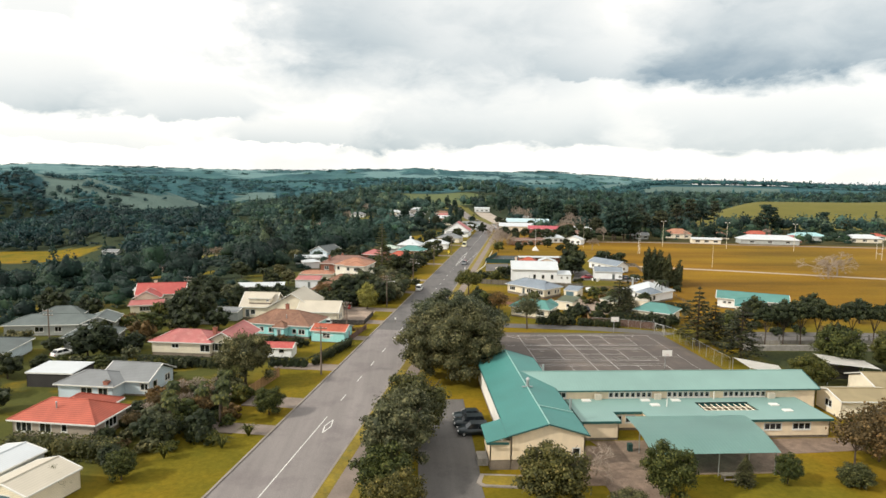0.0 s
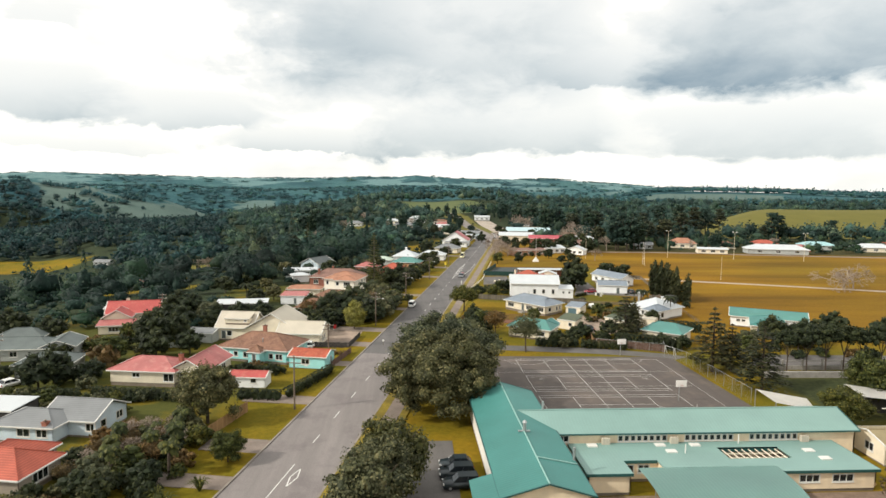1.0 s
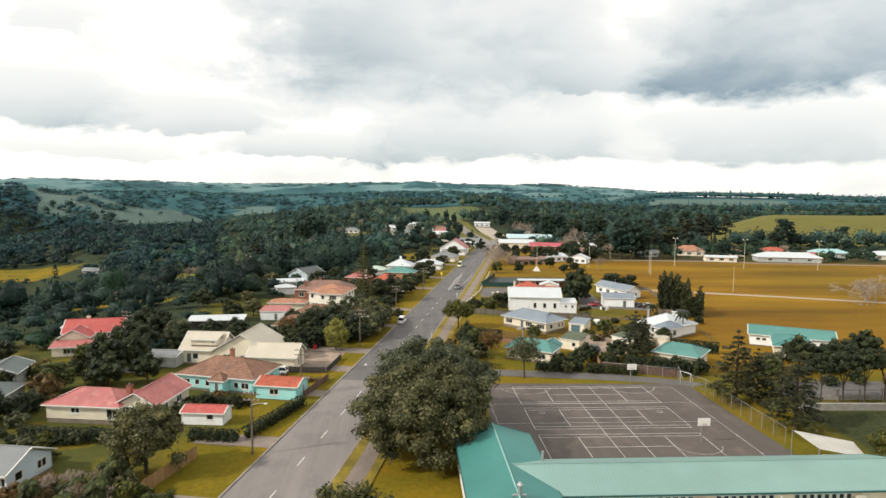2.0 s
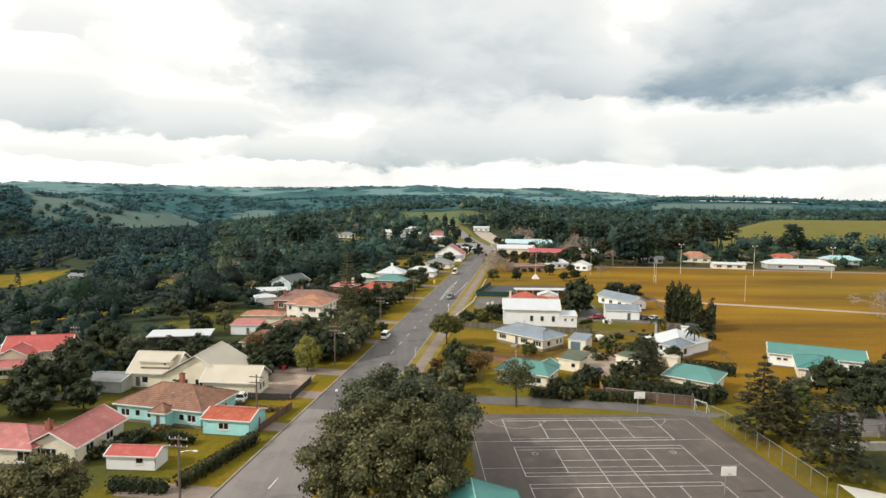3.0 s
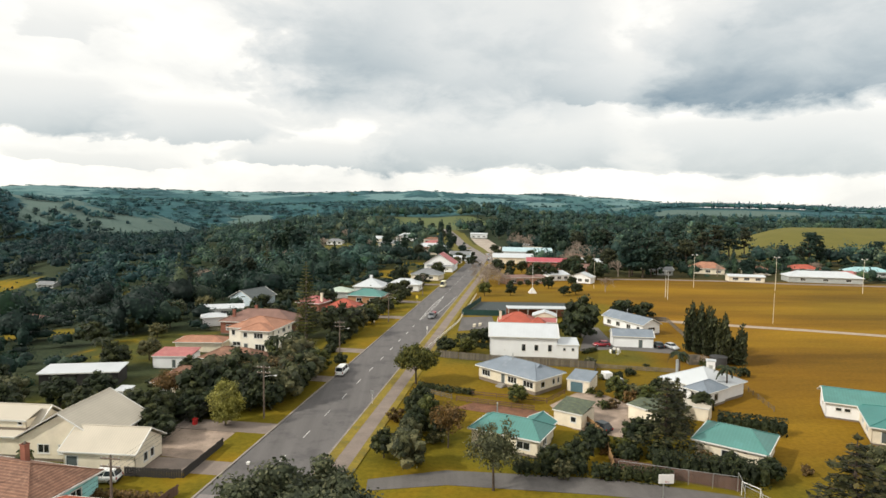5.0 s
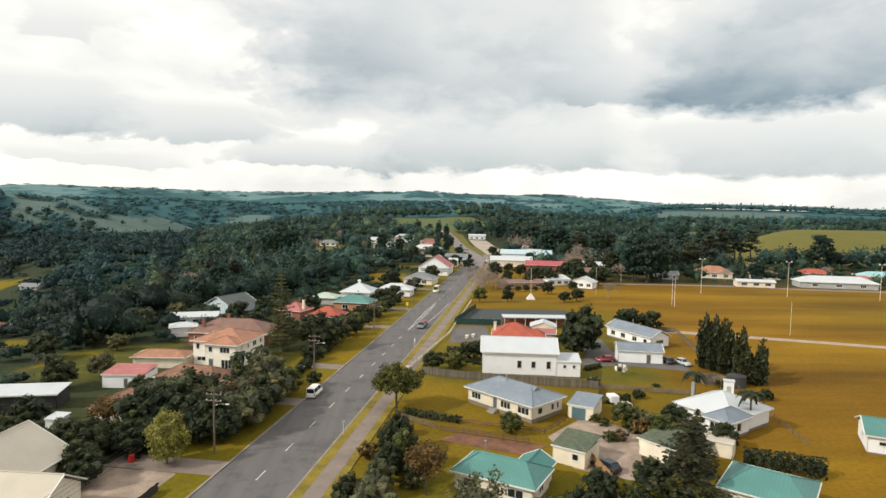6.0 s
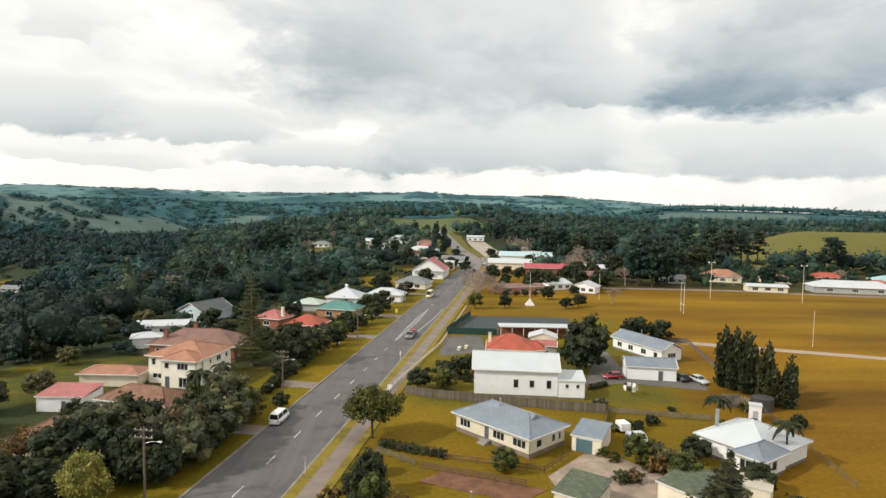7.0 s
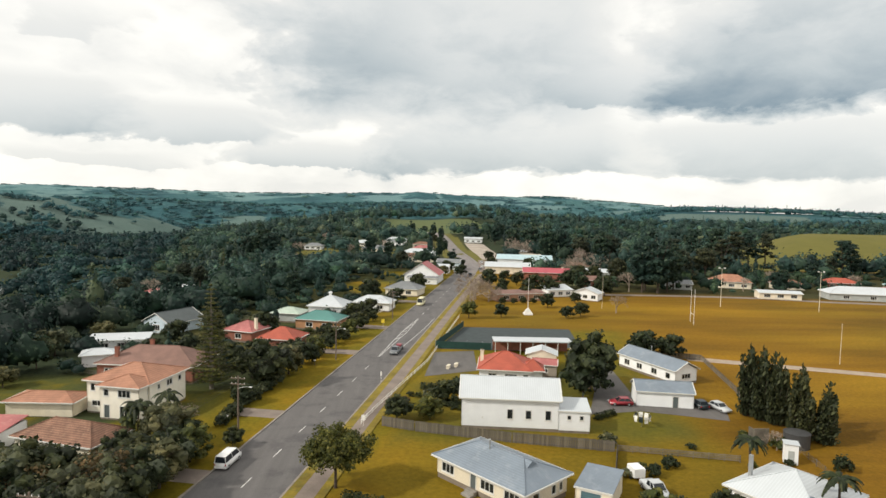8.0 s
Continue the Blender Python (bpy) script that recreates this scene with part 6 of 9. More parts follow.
def conifer(h, r, tiers, per, leaf, mat_, droop=0.18, base=0.15, open_=0.0, arms=9, trunk=None, wood=0.05):
    """Whorled branches with needle sprays along each."""
    s = Soup()
    bm = bmesh.new()
    tube(bm, (0, 0, -0.2), (0, 0, h * 0.6), h * 0.022, h * 0.012, 7)
    tube(bm, (0, 0, h * 0.6), (0, 0, h), h * 0.012, 0.02, 6)
    for t in range(tiers):
        u = t / (tiers - 1)
        z = h * (base + (0.97 - base) * u)
        reach = r * (1 - u) ** 0.8 * RNG.uniform(0.8, 1.12) + 0.25
        for a in range(arms):
            an = math.tau * (a + RNG.uniform(-0.35, 0.35)) / arms + t * 0.7
            ln = reach * RNG.uniform(0.7, 1.1)
            dx, dy = math.cos(an), math.sin(an)
            tube(bm, (0, 0, z), (dx * ln * 0.9, dy * ln * 0.9, z - ln * droop * 0.6), wood, wood * 0.3, 4)
            k = max(3, int(per * ln / r))
            w = RNG.uniform(0.18 + open_, 1.0, k)
            side = RNG.normal(0, 0.1 * ln + 0.08, k) * (0.4 + w)
            c = np.stack([dx * ln * w - dy * side, dy * ln * w + dx * side, z - droop * ln * w ** 1.5 + RNG.normal(0, 0.08, k)], axis=1)
            s.leaves(c, np.tile([dx * 0.2, dy * 0.2, 1.0], (k, 1)), leaf, 0.4, 1.8)
    return tree_kind(s.mesh("crown", mat_), bm, trunk)


def column(h, r, per, leaf, mat_):
    """Feathery upright plumes that part towards the top."""
    s = Soup()
    bm = bmesh.new()
    tube(bm, (0, 0, -0.2), (0, 0, h * 0.4), 0.12, 0.06, 6)
    for k in range(16):
        an, rr = RNG.uniform(0, math.tau), r * RNG.uniform(0.1, 1.0)
        top = h * RNG.uniform(0.55, 1.0) * (1.06 - 0.35 * rr / r)
        bx, by = math.cos(an) * rr * 0.45, math.sin(an) * rr * 0.45
        tx, ty = math.cos(an) * rr * 1.5, math.sin(an) * rr * 1.5
        tube(bm, (bx, by, 0), (tx, ty, top * 0.96), 0.04, 0.01, 4)
        u = RNG.uniform(0.08, 1.0, per)
        spread = 0.36 * (1 - 0.65 * u)
        c = np.stack([bx + (tx - bx) * u ** 1.4, by + (ty - by) * u ** 1.4, top * u], axis=1) + RNG.normal(0, 1, (per, 3)) * np.stack([spread, spread, spread * 0.6], axis=1)
        n_ = len(c)
        up = np.stack([RNG.normal(0, 0.22, n_), RNG.normal(0, 0.22, n_), np.ones(n_)], axis=1)
        side = np.cross(up, RNG.normal(0, 1, (n_, 3)))
        side /= np.linalg.norm(side, axis=1)[:, None]
        w_ = (leaf * RNG.uniform(0.5, 1.0, n_))[:, None]
        q = np.stack([c - up * w_ * 1.3, c + side * w_ * 0.34, c + up * w_ * 1.3, c - side * w_ * 0.34], axis=1).reshape(-1, 3)
        s.add(q, [[4 * i, 4 * i + 1, 4 * i + 2, 4 * i + 3] for i in range(n_)])
    return tree_kind(s.mesh("crown", mat_), bm)


def palm(h, n, length, mat_):
    bm = bmesh.new()
    tube(bm, (0, 0, -0.1), (0.15, 0, h * 0.55), 0.17, 0.13, 8)
    tube(bm, (0.15, 0, h * 0.55), (0.2, 0.1, h), 0.13, 0.15, 8)
    s = Soup()
    for i in range(n):
        a = math.tau * i / n + RNG.uniform(-0.2, 0.2)
        rise = RNG.uniform(-0.2, 0.9)
        pts = []
        for j in range(8):
            u = j / 7
            pts.append((0.2 + math.cos(a) * length * u * (1 - 0.2 * u), 0.1 + math.sin(a) * length * u * (1 - 0.2 * u), h + length * (rise * u - 0.85 * u * u)))
        sx, sy = -math.sin(a), math.cos(a)
        for p, q, u in zip(pts, pts[1:], range(7)):
            for sg in (-1, 1):
                w = 0.42 * (1 - abs(u - 3) / 5)
                v = [p, q, (q[0] + sg * sx * w, q[1] + sg * sy * w, q[2] - w * 0.6), (p[0] + sg * sx * w, p[1] + sg * sy * w, p[2] - w * 0.6)]
                s.add(v, [[0, 1, 2, 3]])
    return tree_kind(s.mesh("crown", mat_), bm)


def bare(h, reach, depth=5):
    bm = bmesh.new()

    def grow(p, d, ln, r, k):
        q = p + d * ln
        tube(bm, p, q, r, r * 0.7, 5 if k > 3 else 3)
        if k == 0:
            return
        for _ in range(3 if k > 1 else 5):
            nd = (d + Vector(RNG.normal(0, 0.58, 3)) + Vector((0, 0, 0.08))).normalized()
            grow(q, nd, ln * RNG.uniform(0.66, 0.9), r * 0.66, k - 1)

    grow(Vector((0, 0, -0.2)), Vector((0, 0, 1)), h * 0.24, h * 0.025, depth)
    me = bpy.data.meshes.new("crown")
    bm.to_mesh(me)
    bm.free()
    me.materials.append(BAREB)
    return me


def flax(n, length, mat_):
    s = Soup()
    for i in range(n):
        a = RNG.uniform(0, math.tau)
        ln = length * RNG.uniform(0.6, 1.1)
        t = RNG.uniform(0.25, 0.9)
        dx, dy = math.cos(a) * t, math.sin(a) * t
        sx, sy = -math.sin(a) * 0.07, math.cos(a) * 0.07
        p0, p1, p2 = (0, 0, 0), (dx * ln * 0.5, dy * ln * 0.5, ln * 0.75), (dx * ln * 1.1, dy * ln * 1.1, ln * (1.0 - 0.5 * t))
        s.add([(p0[0] - sx, p0[1] - sy, 0), (p0[0] + sx, p0[1] + sy, 0), (p1[0] + sx, p1[1] + sy, p1[2]), (p1[0] - sx, p1[1] - sy, p1[2]), p2], [[0, 1, 2, 3], [3, 2, 4]])
    return s.mesh("crown", mat_), None


POHU = [broad(10.0, 15.6, 190, 240, 0.34, LEAF_POHU, 0.75, rz=7.0, cz=8.4, clump_r=0.18, low=-0.8, core=0.6, spread=0.94)]
ROUND = [broad(3.9, 7.4, 25, 60, 0.4, LEAF_DARK, 0.22, rz=3.3, cz=4.0, clump_r=0.33, low=-0.85, core=0.78), broad(4.0, 7.6, 24, 60, 0.4, LEAF_MID, 0.22, rz=3.3, cz=4.2, clump_r=0.33, low=-0.8, core=0.78),
         broad(4.2, 7.2, 25, 60, 0.4, LEAF_POHU, 0.24, rz=3.1, cz=4.0, clump_r=0.32, low=-0.8, core=0.78)]
FAR_ROUND = [broad(3.9, 7.4, 14, 38, 0.72, LEAF_DARK, 0.22, rz=3.3, cz=4.0, clump_r=0.42, low=-0.85, core=0.7), broad(4.0, 7.6, 13, 38, 0.72, LEAF_MID, 0.22, rz=3.3, cz=4.2, clump_r=0.42, low=-0.8, core=0.7),
             broad(4.2, 7.2, 14, 38, 0.72, LEAF_POHU, 0.24, rz=3.1, cz=4.0, clump_r=0.42, low=-0.8, core=0.7)]
HERO = [broad(3.9, 7.4, 54, 165, 0.235, LEAF_MID, 0.22, rz=3.4, cz=4.0, clump_r=0.27, low=-0.9), broad(4.0, 7.6, 54, 165, 0.235, LEAF_SUN, 0.22, rz=3.4, cz=4.0, clump_r=0.27, low=-0.9),
        broad(4.2, 7.8, 56, 165, 0.235, LEAF_POHU, 0.24, rz=3.3, cz=4.4, clump_r=0.25, low=-0.8)]
SPREAD = [broad(4.8, 7.6, 60, 150, 0.26, LEAF_MID, 0.24, rz=2.6, clump_r=0.24, low=-0.4, core=0.5)]
YELLOW = [broad(3.3, 6.6, 50, 150, 0.22, LEAF_YEL, 0.18, rz=3.1, cz=3.5, low=-0.9)]
THIN = [broad(3.9, 8.4, 34, 70, 0.24, LEAF_POHU, 0.2, rz=3.3, cz=4.9, clump_r=0.26, core=0.15, low=-0.6)]
RUSSET = [broad(3.4, 6.8, 30, 42, 0.30, LEAF_BRN, 0.14, clump_r=0.34, core=0.2, low=-0.5)]
SHRUB = [(clumped_crown(1.5, 1.2, 0.95, 12, 26, 0.34, low=-0.6, clump_r=0.42).mesh("crown", mm), None) for mm in (LEAF_DARK, LEAF_MID, LEAF_POHU, LEAF_BRN)]
CEDAR = [conifer(13.0, 5.0, 12, 52, 0.4, LEAF_CON, 0.02, 0.16, 0.12, 6), conifer(12.8, 4.7, 12, 52, 0.4, LEAF_CON, 0.06, 0.16, 0.12, 6)]
FIR = [conifer(9.0, 3.6, 18, 26, 0.38, foliage("brown_green_needles", (0.03, 0.035, 0.018), (0.075, 0.08, 0.035)), 0.2, 0.06)]
PALEBARK = plain("pale_bark", (0.23, 0.2, 0.16), 0.95, big=1.5, fine=8, vary=0.3)
NORFOLK = [conifer(21, 4.9, 22, 66, 0.32, LEAF_MID, -0.14, 0.08, 0.0, 7, PALEBARK, 0.07)]
LEAF_POP = foliage("poplar_leaves", (0.02, 0.028, 0.014), (0.058, 0.068, 0.03), (0.105, 0.11, 0.05))
POPLAR = [column(14.5, 0.78, 120, 0.46, LEAF_POP), column(13.4, 0.7, 110, 0.46, LEAF_POP)]
PALM = palm(6.2, 17, 2.9, LEAF_DARK)
CABBAGE = palm(3.6, 26, 1.3, LEAF_MID)
BARE = [bare(9.5, 6, 6), bare(7.5, 5, 5)]
FLAX = flax(70, 2.2, LEAF_MID)
UMB = [broad(2.4, 8.6, 22, 70, 0.34, LEAF_DARK, 0.15, rz=2.2, clump_r=0.36, low=-0.3, core=0.6)]

L_BIG = "huge spreading grey-green evergreen tree beside the street"
put_tree(POHU[0], 8.9, 108.6, 0.86, L_BIG, turn=0.4)
put_tree(POHU[0], 10.4, 121.2, 0.92, L_BIG, turn=2.6, tall=0.94)
for x, y, sc, tl, k in ((-1.2, 71.5, 1.15, 1.05, 2), (1.4, 81.5, 1.2, 1.1, 1), (0.4, 76.8, 1.05, 1.15, 2), (-2.2, 66.0, 0.9, 0.95, 0), (-0.6, 62, 0.8, 0.9, 1)):
    put_tree(HERO[k], x, y, sc, "dense evergreen tree beside the school car park", tall=tl)
for x, y, sc, tl, k in ((16.5, 63.8, 1.08, 0.9, 1), (30.2, 64.8, 0.8, 1.1, 0), (46.1, 67.6, 0.42, 1.2, 0), (54, 66.6, 0.5, 0.8, 1), (63.5, 76.0, 0.85, 0.85, 0), (24.5, 61, 0.6, 0.6, 2), (72.0, 101.5, 0.95, 0.85, 0), (83.2, 110, 1.15, 1.1, 0), (95.5, 112, 0.9, 1.0, 0), (102, 118, 1.0, 1.0, 1)):
    put_tree(HERO[k], x, y, sc, "round dark green tree in the school grounds", tall=tl)
put_tree(ROUND[0], -49.0, 152.6, 0.75, "dark upright evergreen tree behind the lawn", tall=1.45)
for x, y, sc in ((-52.5, 164.0, 1.0), (-57.0, 168.0, 1.05), (-46.0, 171.0, 0.9)):
    put_tree(ROUND[0], x, y, sc, "dark evergreen tree in a house garden", tall=1.0)
put_tree(HERO[2], -27.5, 105.6, 1.2, "broad grey-green tree beside the tan fence", tall=1.0)
for x, y, sc, k in ((-33.3, 71.4, 0.5, 0), (-39.3, 68.3, 0.42, 1), (-33.0, 82.6, 0.5, 2)):
    put_tree(HERO[k], x, y, sc, "small leafy tree at the front garden edge")
put_tree(HERO[0], -20.4, 91.4, 0.6, "small round tree on the front lawn", tall=1.0)
put_tree(RUSSET[0], -24.0, 181.4, 0.85, "russet winter-brown tree before the sunken cottage")
put_tree(FIR[0], 40.8, 67.6, 0.42, "small conical green tree in the school grounds", name="conifer")
for x, y, sc in ((-37, 92, 0.5), (-34.5, 95, 0.5), (-36.5, 99, 0.48), (-30, 96, 0.5), (-38, 85.5, 0.45), (-29.5, 90, 0.55)):
    put_tree(RUSSET[0], x, y, sc, "twiggy russet shrub tree between the gardens")
for x, y, sc in ((57.5, 71.5, 1.0), (62.0, 73.0, 1.1), (67.0, 76.0, 1.05), (60, 68, 0.85)):
    put_tree(RUSSET[0], x, y, sc, "thin russet-leaved tree in the school grounds")


def bare_tree(x, y, sc, k=0, wide=1.0):
    e = thing("bare_tree", Matrix.Translation((x, y, height(x, y))) @ Matrix.Rotation(RNG.uniform(0, 6), 4, "Z") @ Matrix.Diagonal((sc * wide, sc * wide, sc, 1)), "leafless pale brown winter tree", "tree")
    new("crown", BARE[k]).parent = e


for x, y, sc, k in ((23.6, 70.5, 0.5, 0), (170.5, 234.6, 1.35, 0), (176, 237.0, 1.05, 0), (54.0, 352, 1.5, 0), (52.0, 342, 1.2, 0), (55.5, 358, 1.3, 0), (60, 352, 0.9, 0), (60, 372, 1.0, 1), (66, 362, 0.8, 1), (103, 330, 1.1, 1), (86.5, 206, 0.5, 1), (-33.5, 92, 0.6, 1), (-31, 96, 0.6, 1), (-33.5, 99.5, 0.62, 1), (-30, 100.5, 0.58, 1), (-36, 97.5, 0.6, 1), (-28, 96, 0.5, 1), (-37.5, 89, 0.5, 1), (128.4, 388, 1.5, 1),
                    (124, 462, 1.5, 0), (131, 472, 1.9, 0), (137, 480, 1.7, 0), (116, 458, 1.1, 1), (105, 552, 2.2, 0), (111, 556, 1.9, 0), (186, 396, 1.1, 1), (214, 420, 1.3, 1), (252, 412, 1.2, 1), (-60, 450, 1.6, 1), (-96, 420, 1.7, 1), (-150, 470, 1.8, 1), (-42, 500, 1.6, 1), (-20, 470, 1.4, 1), (-50, 560, 1.8, 1), (-36, 600, 1.8, 1), (-110, 470, 1.6, 1), (-70, 520, 1.7, 1), (-130, 430, 1.6, 1), (-85, 330, 1.2, 1), (-4.6, 210.5, 0.85, 1), (8, 610, 1.6, 1), (-15, 560, 1.6, 1)):
    bare_tree(x, y, sc, k, 1.45 if 165 < x < 180 and y < 240 else 1.1)
put_tree(YELLOW[0], -1.6, 64.6, 0.4, "yellow flowering bush beside the footpath", "shrub", "shrub")
put_tree(YELLOW[0], -10.4, 170.0, 0.86, "bright yellow-green upright tree beside the street", tall=1.3)
put_tree(SPREAD[0], 20.6, 193.6, 0.98, "spreading green street tree on the footpath edge")
put_tree(THIN[0], 30.2, 146.6, 1.0, "thin grey-green tree beside the lane", tall=1.1)
for k, x, y, sc in ((0, 57.0, 157.5, 1.05), (1, 65.4, 130.4, 1.22), (1, 69.6, 131.0, 0.9), (0, 68.6, 118.2, 1.1), (1, 73, 129, 0.7)):
    put_tree(CEDAR[k], x, y, sc, "dark layered conifer with drooping branches", name="conifer", tall=0.86)
put_tree(FIR[0], 62.7, 166.8, 1.0, "brown-green conical fir in front of the villa", name="conifer")
put_tree(NORFOLK[0], -8.7, 236.0, 1.0, "tall sparse pine with whorled branches", name="conifer")
put_tree(NORFOLK[0], -62, 420, 0.95, "tall sparse pine with whorled branches", name="conifer")
for i in range(24):
    if i % 5 == 3:
        continue
    u = (i // 2) / 11
    x, y = 90.6 + 4.6 * u + (i % 2) * 1.9 + RNG.normal(0, 0.6), 223.0 - 14.5 * u + (i % 2) * 0.7 + RNG.normal(0, 0.7)
    top = (0.9, 0.98, 0.82, 0.8, 0.66, 0.74, 0.68, 0.76, 0.62, 0.72, 0.6, 0.46)[i // 2]
    put_tree(POPLAR[i % 2], x, y, RNG.uniform(1.3, 1.55), "tall feathery dark columnar tree in a clump", name="columnar_tree", group="columnar tree clump", tall=top * RNG.uniform(0.6, 0.86), lean=(-0.9, 0.02 + 0.16 * max(0.0, u - 0.5)))
for x, y, near_ in ((75.4, 194.0, "villa"), (79.6, 182.6, "villa"), (-10.4, 207.6, "tiled cottage"), (-8.0, 212.6, "tiled cottage"), (-47.0, 205.0, "long shed")):
    put_tree(PALM, x, y, 1.0, "palm with arching dark fronds beside the " + near_, name="palm")
put_tree(ROUND[0], 66.6, 237.5, 1.35, "tall dark evergreen tree behind the chapel", tall=1.2)
put_tree(ROUND[0], 1.4, 238.5, 1.25, "large dark evergreen tree beside the street")
put_tree(ROUND[0], 27.8, 219.0, 0.68, "dark clipped round tree by the footpath", tall=0.85)
put_tree(ROUND[1], 33.4, 219.2, 0.6, "yellow-green round tree by the chapel fence", tall=0.9)
for i, x in enumerate((80.2, 84.6, 88.6, 92.4, 96.6, 100.8, 105.4, 110.0)):
    put_tree(UMB[0], x, 129.3 + RNG.uniform(-0.4, 0.4), RNG.uniform(1.0, 1.2), "bare-stemmed evergreen tree in a row behind the concrete fence", group="tree row")
for x, y, sc, k in ((99.5, 152, 0.85, 0), (104, 155, 0.75, 0), (112, 160, 0.9, 0), (120, 152, 0.9, 0), (84, 150, 0.6, 2), (79.4, 142.6, 0.6, 1), (90.4, 150.5, 1.0, 0), (95.0, 147.6, 0.9, 0)):
    put_tree(ROUND[k], x, y, sc, "dark evergreen tree beside the lane")
# big trees beyond the field and round the street end
CLUMP = [broad(6.2, 25, 30, 46, 1.1, LEAF_FAR, 0.5, rz=11.5, cz=13.2, clump_r=0.34, low=-0.95, core=0.62), broad(6.8, 21, 28, 46, 1.1, foliage("dull_canopy", (0.016, 0.026, 0.018), (0.048, 0.06, 0.036), (0.09, 0.1, 0.055)), 0.5, rz=7.5, cz=13.5, clump_r=0.36, low=-0.7, core=0.4)]


def layered(h, r, tiers, mat_):
    """A wide old pine: flat foliage plates on a forked trunk."""
    s = Soup()
    for t in range(tiers):
        u = t / (tiers - 1)
        for j in range(4):
            an, k = RNG.uniform(0, math.tau), r * (0.25 + 0.75 * (1 - u) ** 0.7) * RNG.uniform(0.3, 0.85)
            c = np.array([math.cos(an) * k, math.sin(an) * k, h * (0.3 + 0.66 * u) + RNG.normal(0, 0.5)])
            p = ball_points(44)
            rr = r * RNG.uniform(0.26, 0.42)
            s.leaves(c + p * np.array([rr, rr, rr * 0.36]) * RNG.uniform(0.5, 1.1, (44, 1)), p, 1.05, 0.5)
            s.blob(c, (rr * 0.55, rr * 0.55, rr * 0.2), 0.3)
    return tree_kind(s.mesh("crown", mat_), limbs(h, h * 0.024, r * 0.7))


PLATES = [layered(24, 8.5, 9, LEAF_FAR), layered(20, 8.0, 7, CLUMP[1][0].materials[0])]
for kind_, x, y, sc in ((CLUMP[0], 134, 387, 1.0), (CLUMP[0], 140, 384, 1.08), (CLUMP[0], 146, 388, 0.95), (CLUMP[0], 151, 393, 0.8), (CLUMP[0], 138, 394, 1.05), (CLUMP[1], 127, 400, 0.7), (CLUMP[0], 199, 391, 0.5), (CLUMP[0], 204, 395, 0.48), (CLUMP[1], 158, 412, 0.8), (CLUMP[1], 168, 424, 0.9), (CLUMP[1], 184, 430, 0.95),
                        (PLATES[0], 228, 506, 1.05), (PLATES[1], 244, 512, 1.1), (PLATES[0], 258, 520, 1.0), (PLATES[1], 272, 524, 1.05), (PLATES[0], 277, 456, 0.95), (PLATES[0], 287, 462, 0.8), (PLATES[1], 268, 452, 0.6), (PLATES[1], 214, 470, 1.0), (PLATES[0], 200, 478, 1.0), (PLATES[1], 180, 462, 1.05), (PLATES[0], 326, 458, 0.75), (CLUMP[0], 312, 452, 0.55), (CLUMP[1], 338, 452, 0.6), (CLUMP[0], 238, 424, 0.5), (CLUMP[0], 300, 420, 0.5),
                        (CLUMP[0], 120, 520, 1.0), (CLUMP[0], 132, 532, 1.1), (CLUMP[1], 142, 520, 1.0), (CLUMP[0], 150, 500, 1.0), (CLUMP[1], 160, 512, 1.1), (CLUMP[0], 110, 600, 1.0), (CLUMP[0], 122, 590, 1.1), (CLUMP[1], 118, 640, 1.0), (CLUMP[0], 108, 690, 0.8), (CLUMP[0], 118, 730, 0.9), (CLUMP[0], 56, 606, 0.5), (CLUMP[1], 50, 664, 0.5), (CLUMP[0], 58, 716, 0.5), (CLUMP[0], 52, 760, 0.55), (CLUMP[1], 44, 800, 0.5), (CLUMP[0], 30, 790, 0.6), (CLUMP[0], 88, 760, 0.55), (CLUMP[0], 97, 776, 0.65), (CLUMP[1], 90, 800, 0.5), (CLUMP[0], 54, 640, 0.55), (CLUMP[1], 48, 700, 0.5), (CLUMP[0], 40, 740, 0.55), (CLUMP[0], 50, 560, 0.5), (CLUMP[0], 55, 500, 0.42), (CLUMP[0], 38, 470, 0.5), (CLUMP[1], 24, 470, 0.55), (CLUMP[0], 14, 530, 0.6), (CLUMP[0], 0, 560, 0.7),
                        (CLUMP[0], -78, 566, 1.2), (CLUMP[0], -70, 556, 1.0), (CLUMP[0], -88, 570, 1.0), (CLUMP[1], -110, 500, 0.8), (CLUMP[0], -48, 420, 0.55), (CLUMP[1], -68, 404, 0.6), (CLUMP[0], -30, 380, 0.55), (CLUMP[0], -16, 356, 0.5), (CLUMP[1], -36, 330, 0.5), (CLUMP[0], -58, 346, 0.6), (CLUMP[1], -92, 380, 0.7), (CLUMP[0], -24, 300, 0.45), (CLUMP[0], -52, 306, 0.5)):
    put_tree(kind_, x, y, sc * RNG.uniform(0.94, 1.06), "tall dark wide-crowned pine" if kind_ in PLATES else "tall dense dark evergreen tree", tall=RNG.uniform(0.92, 1.08))
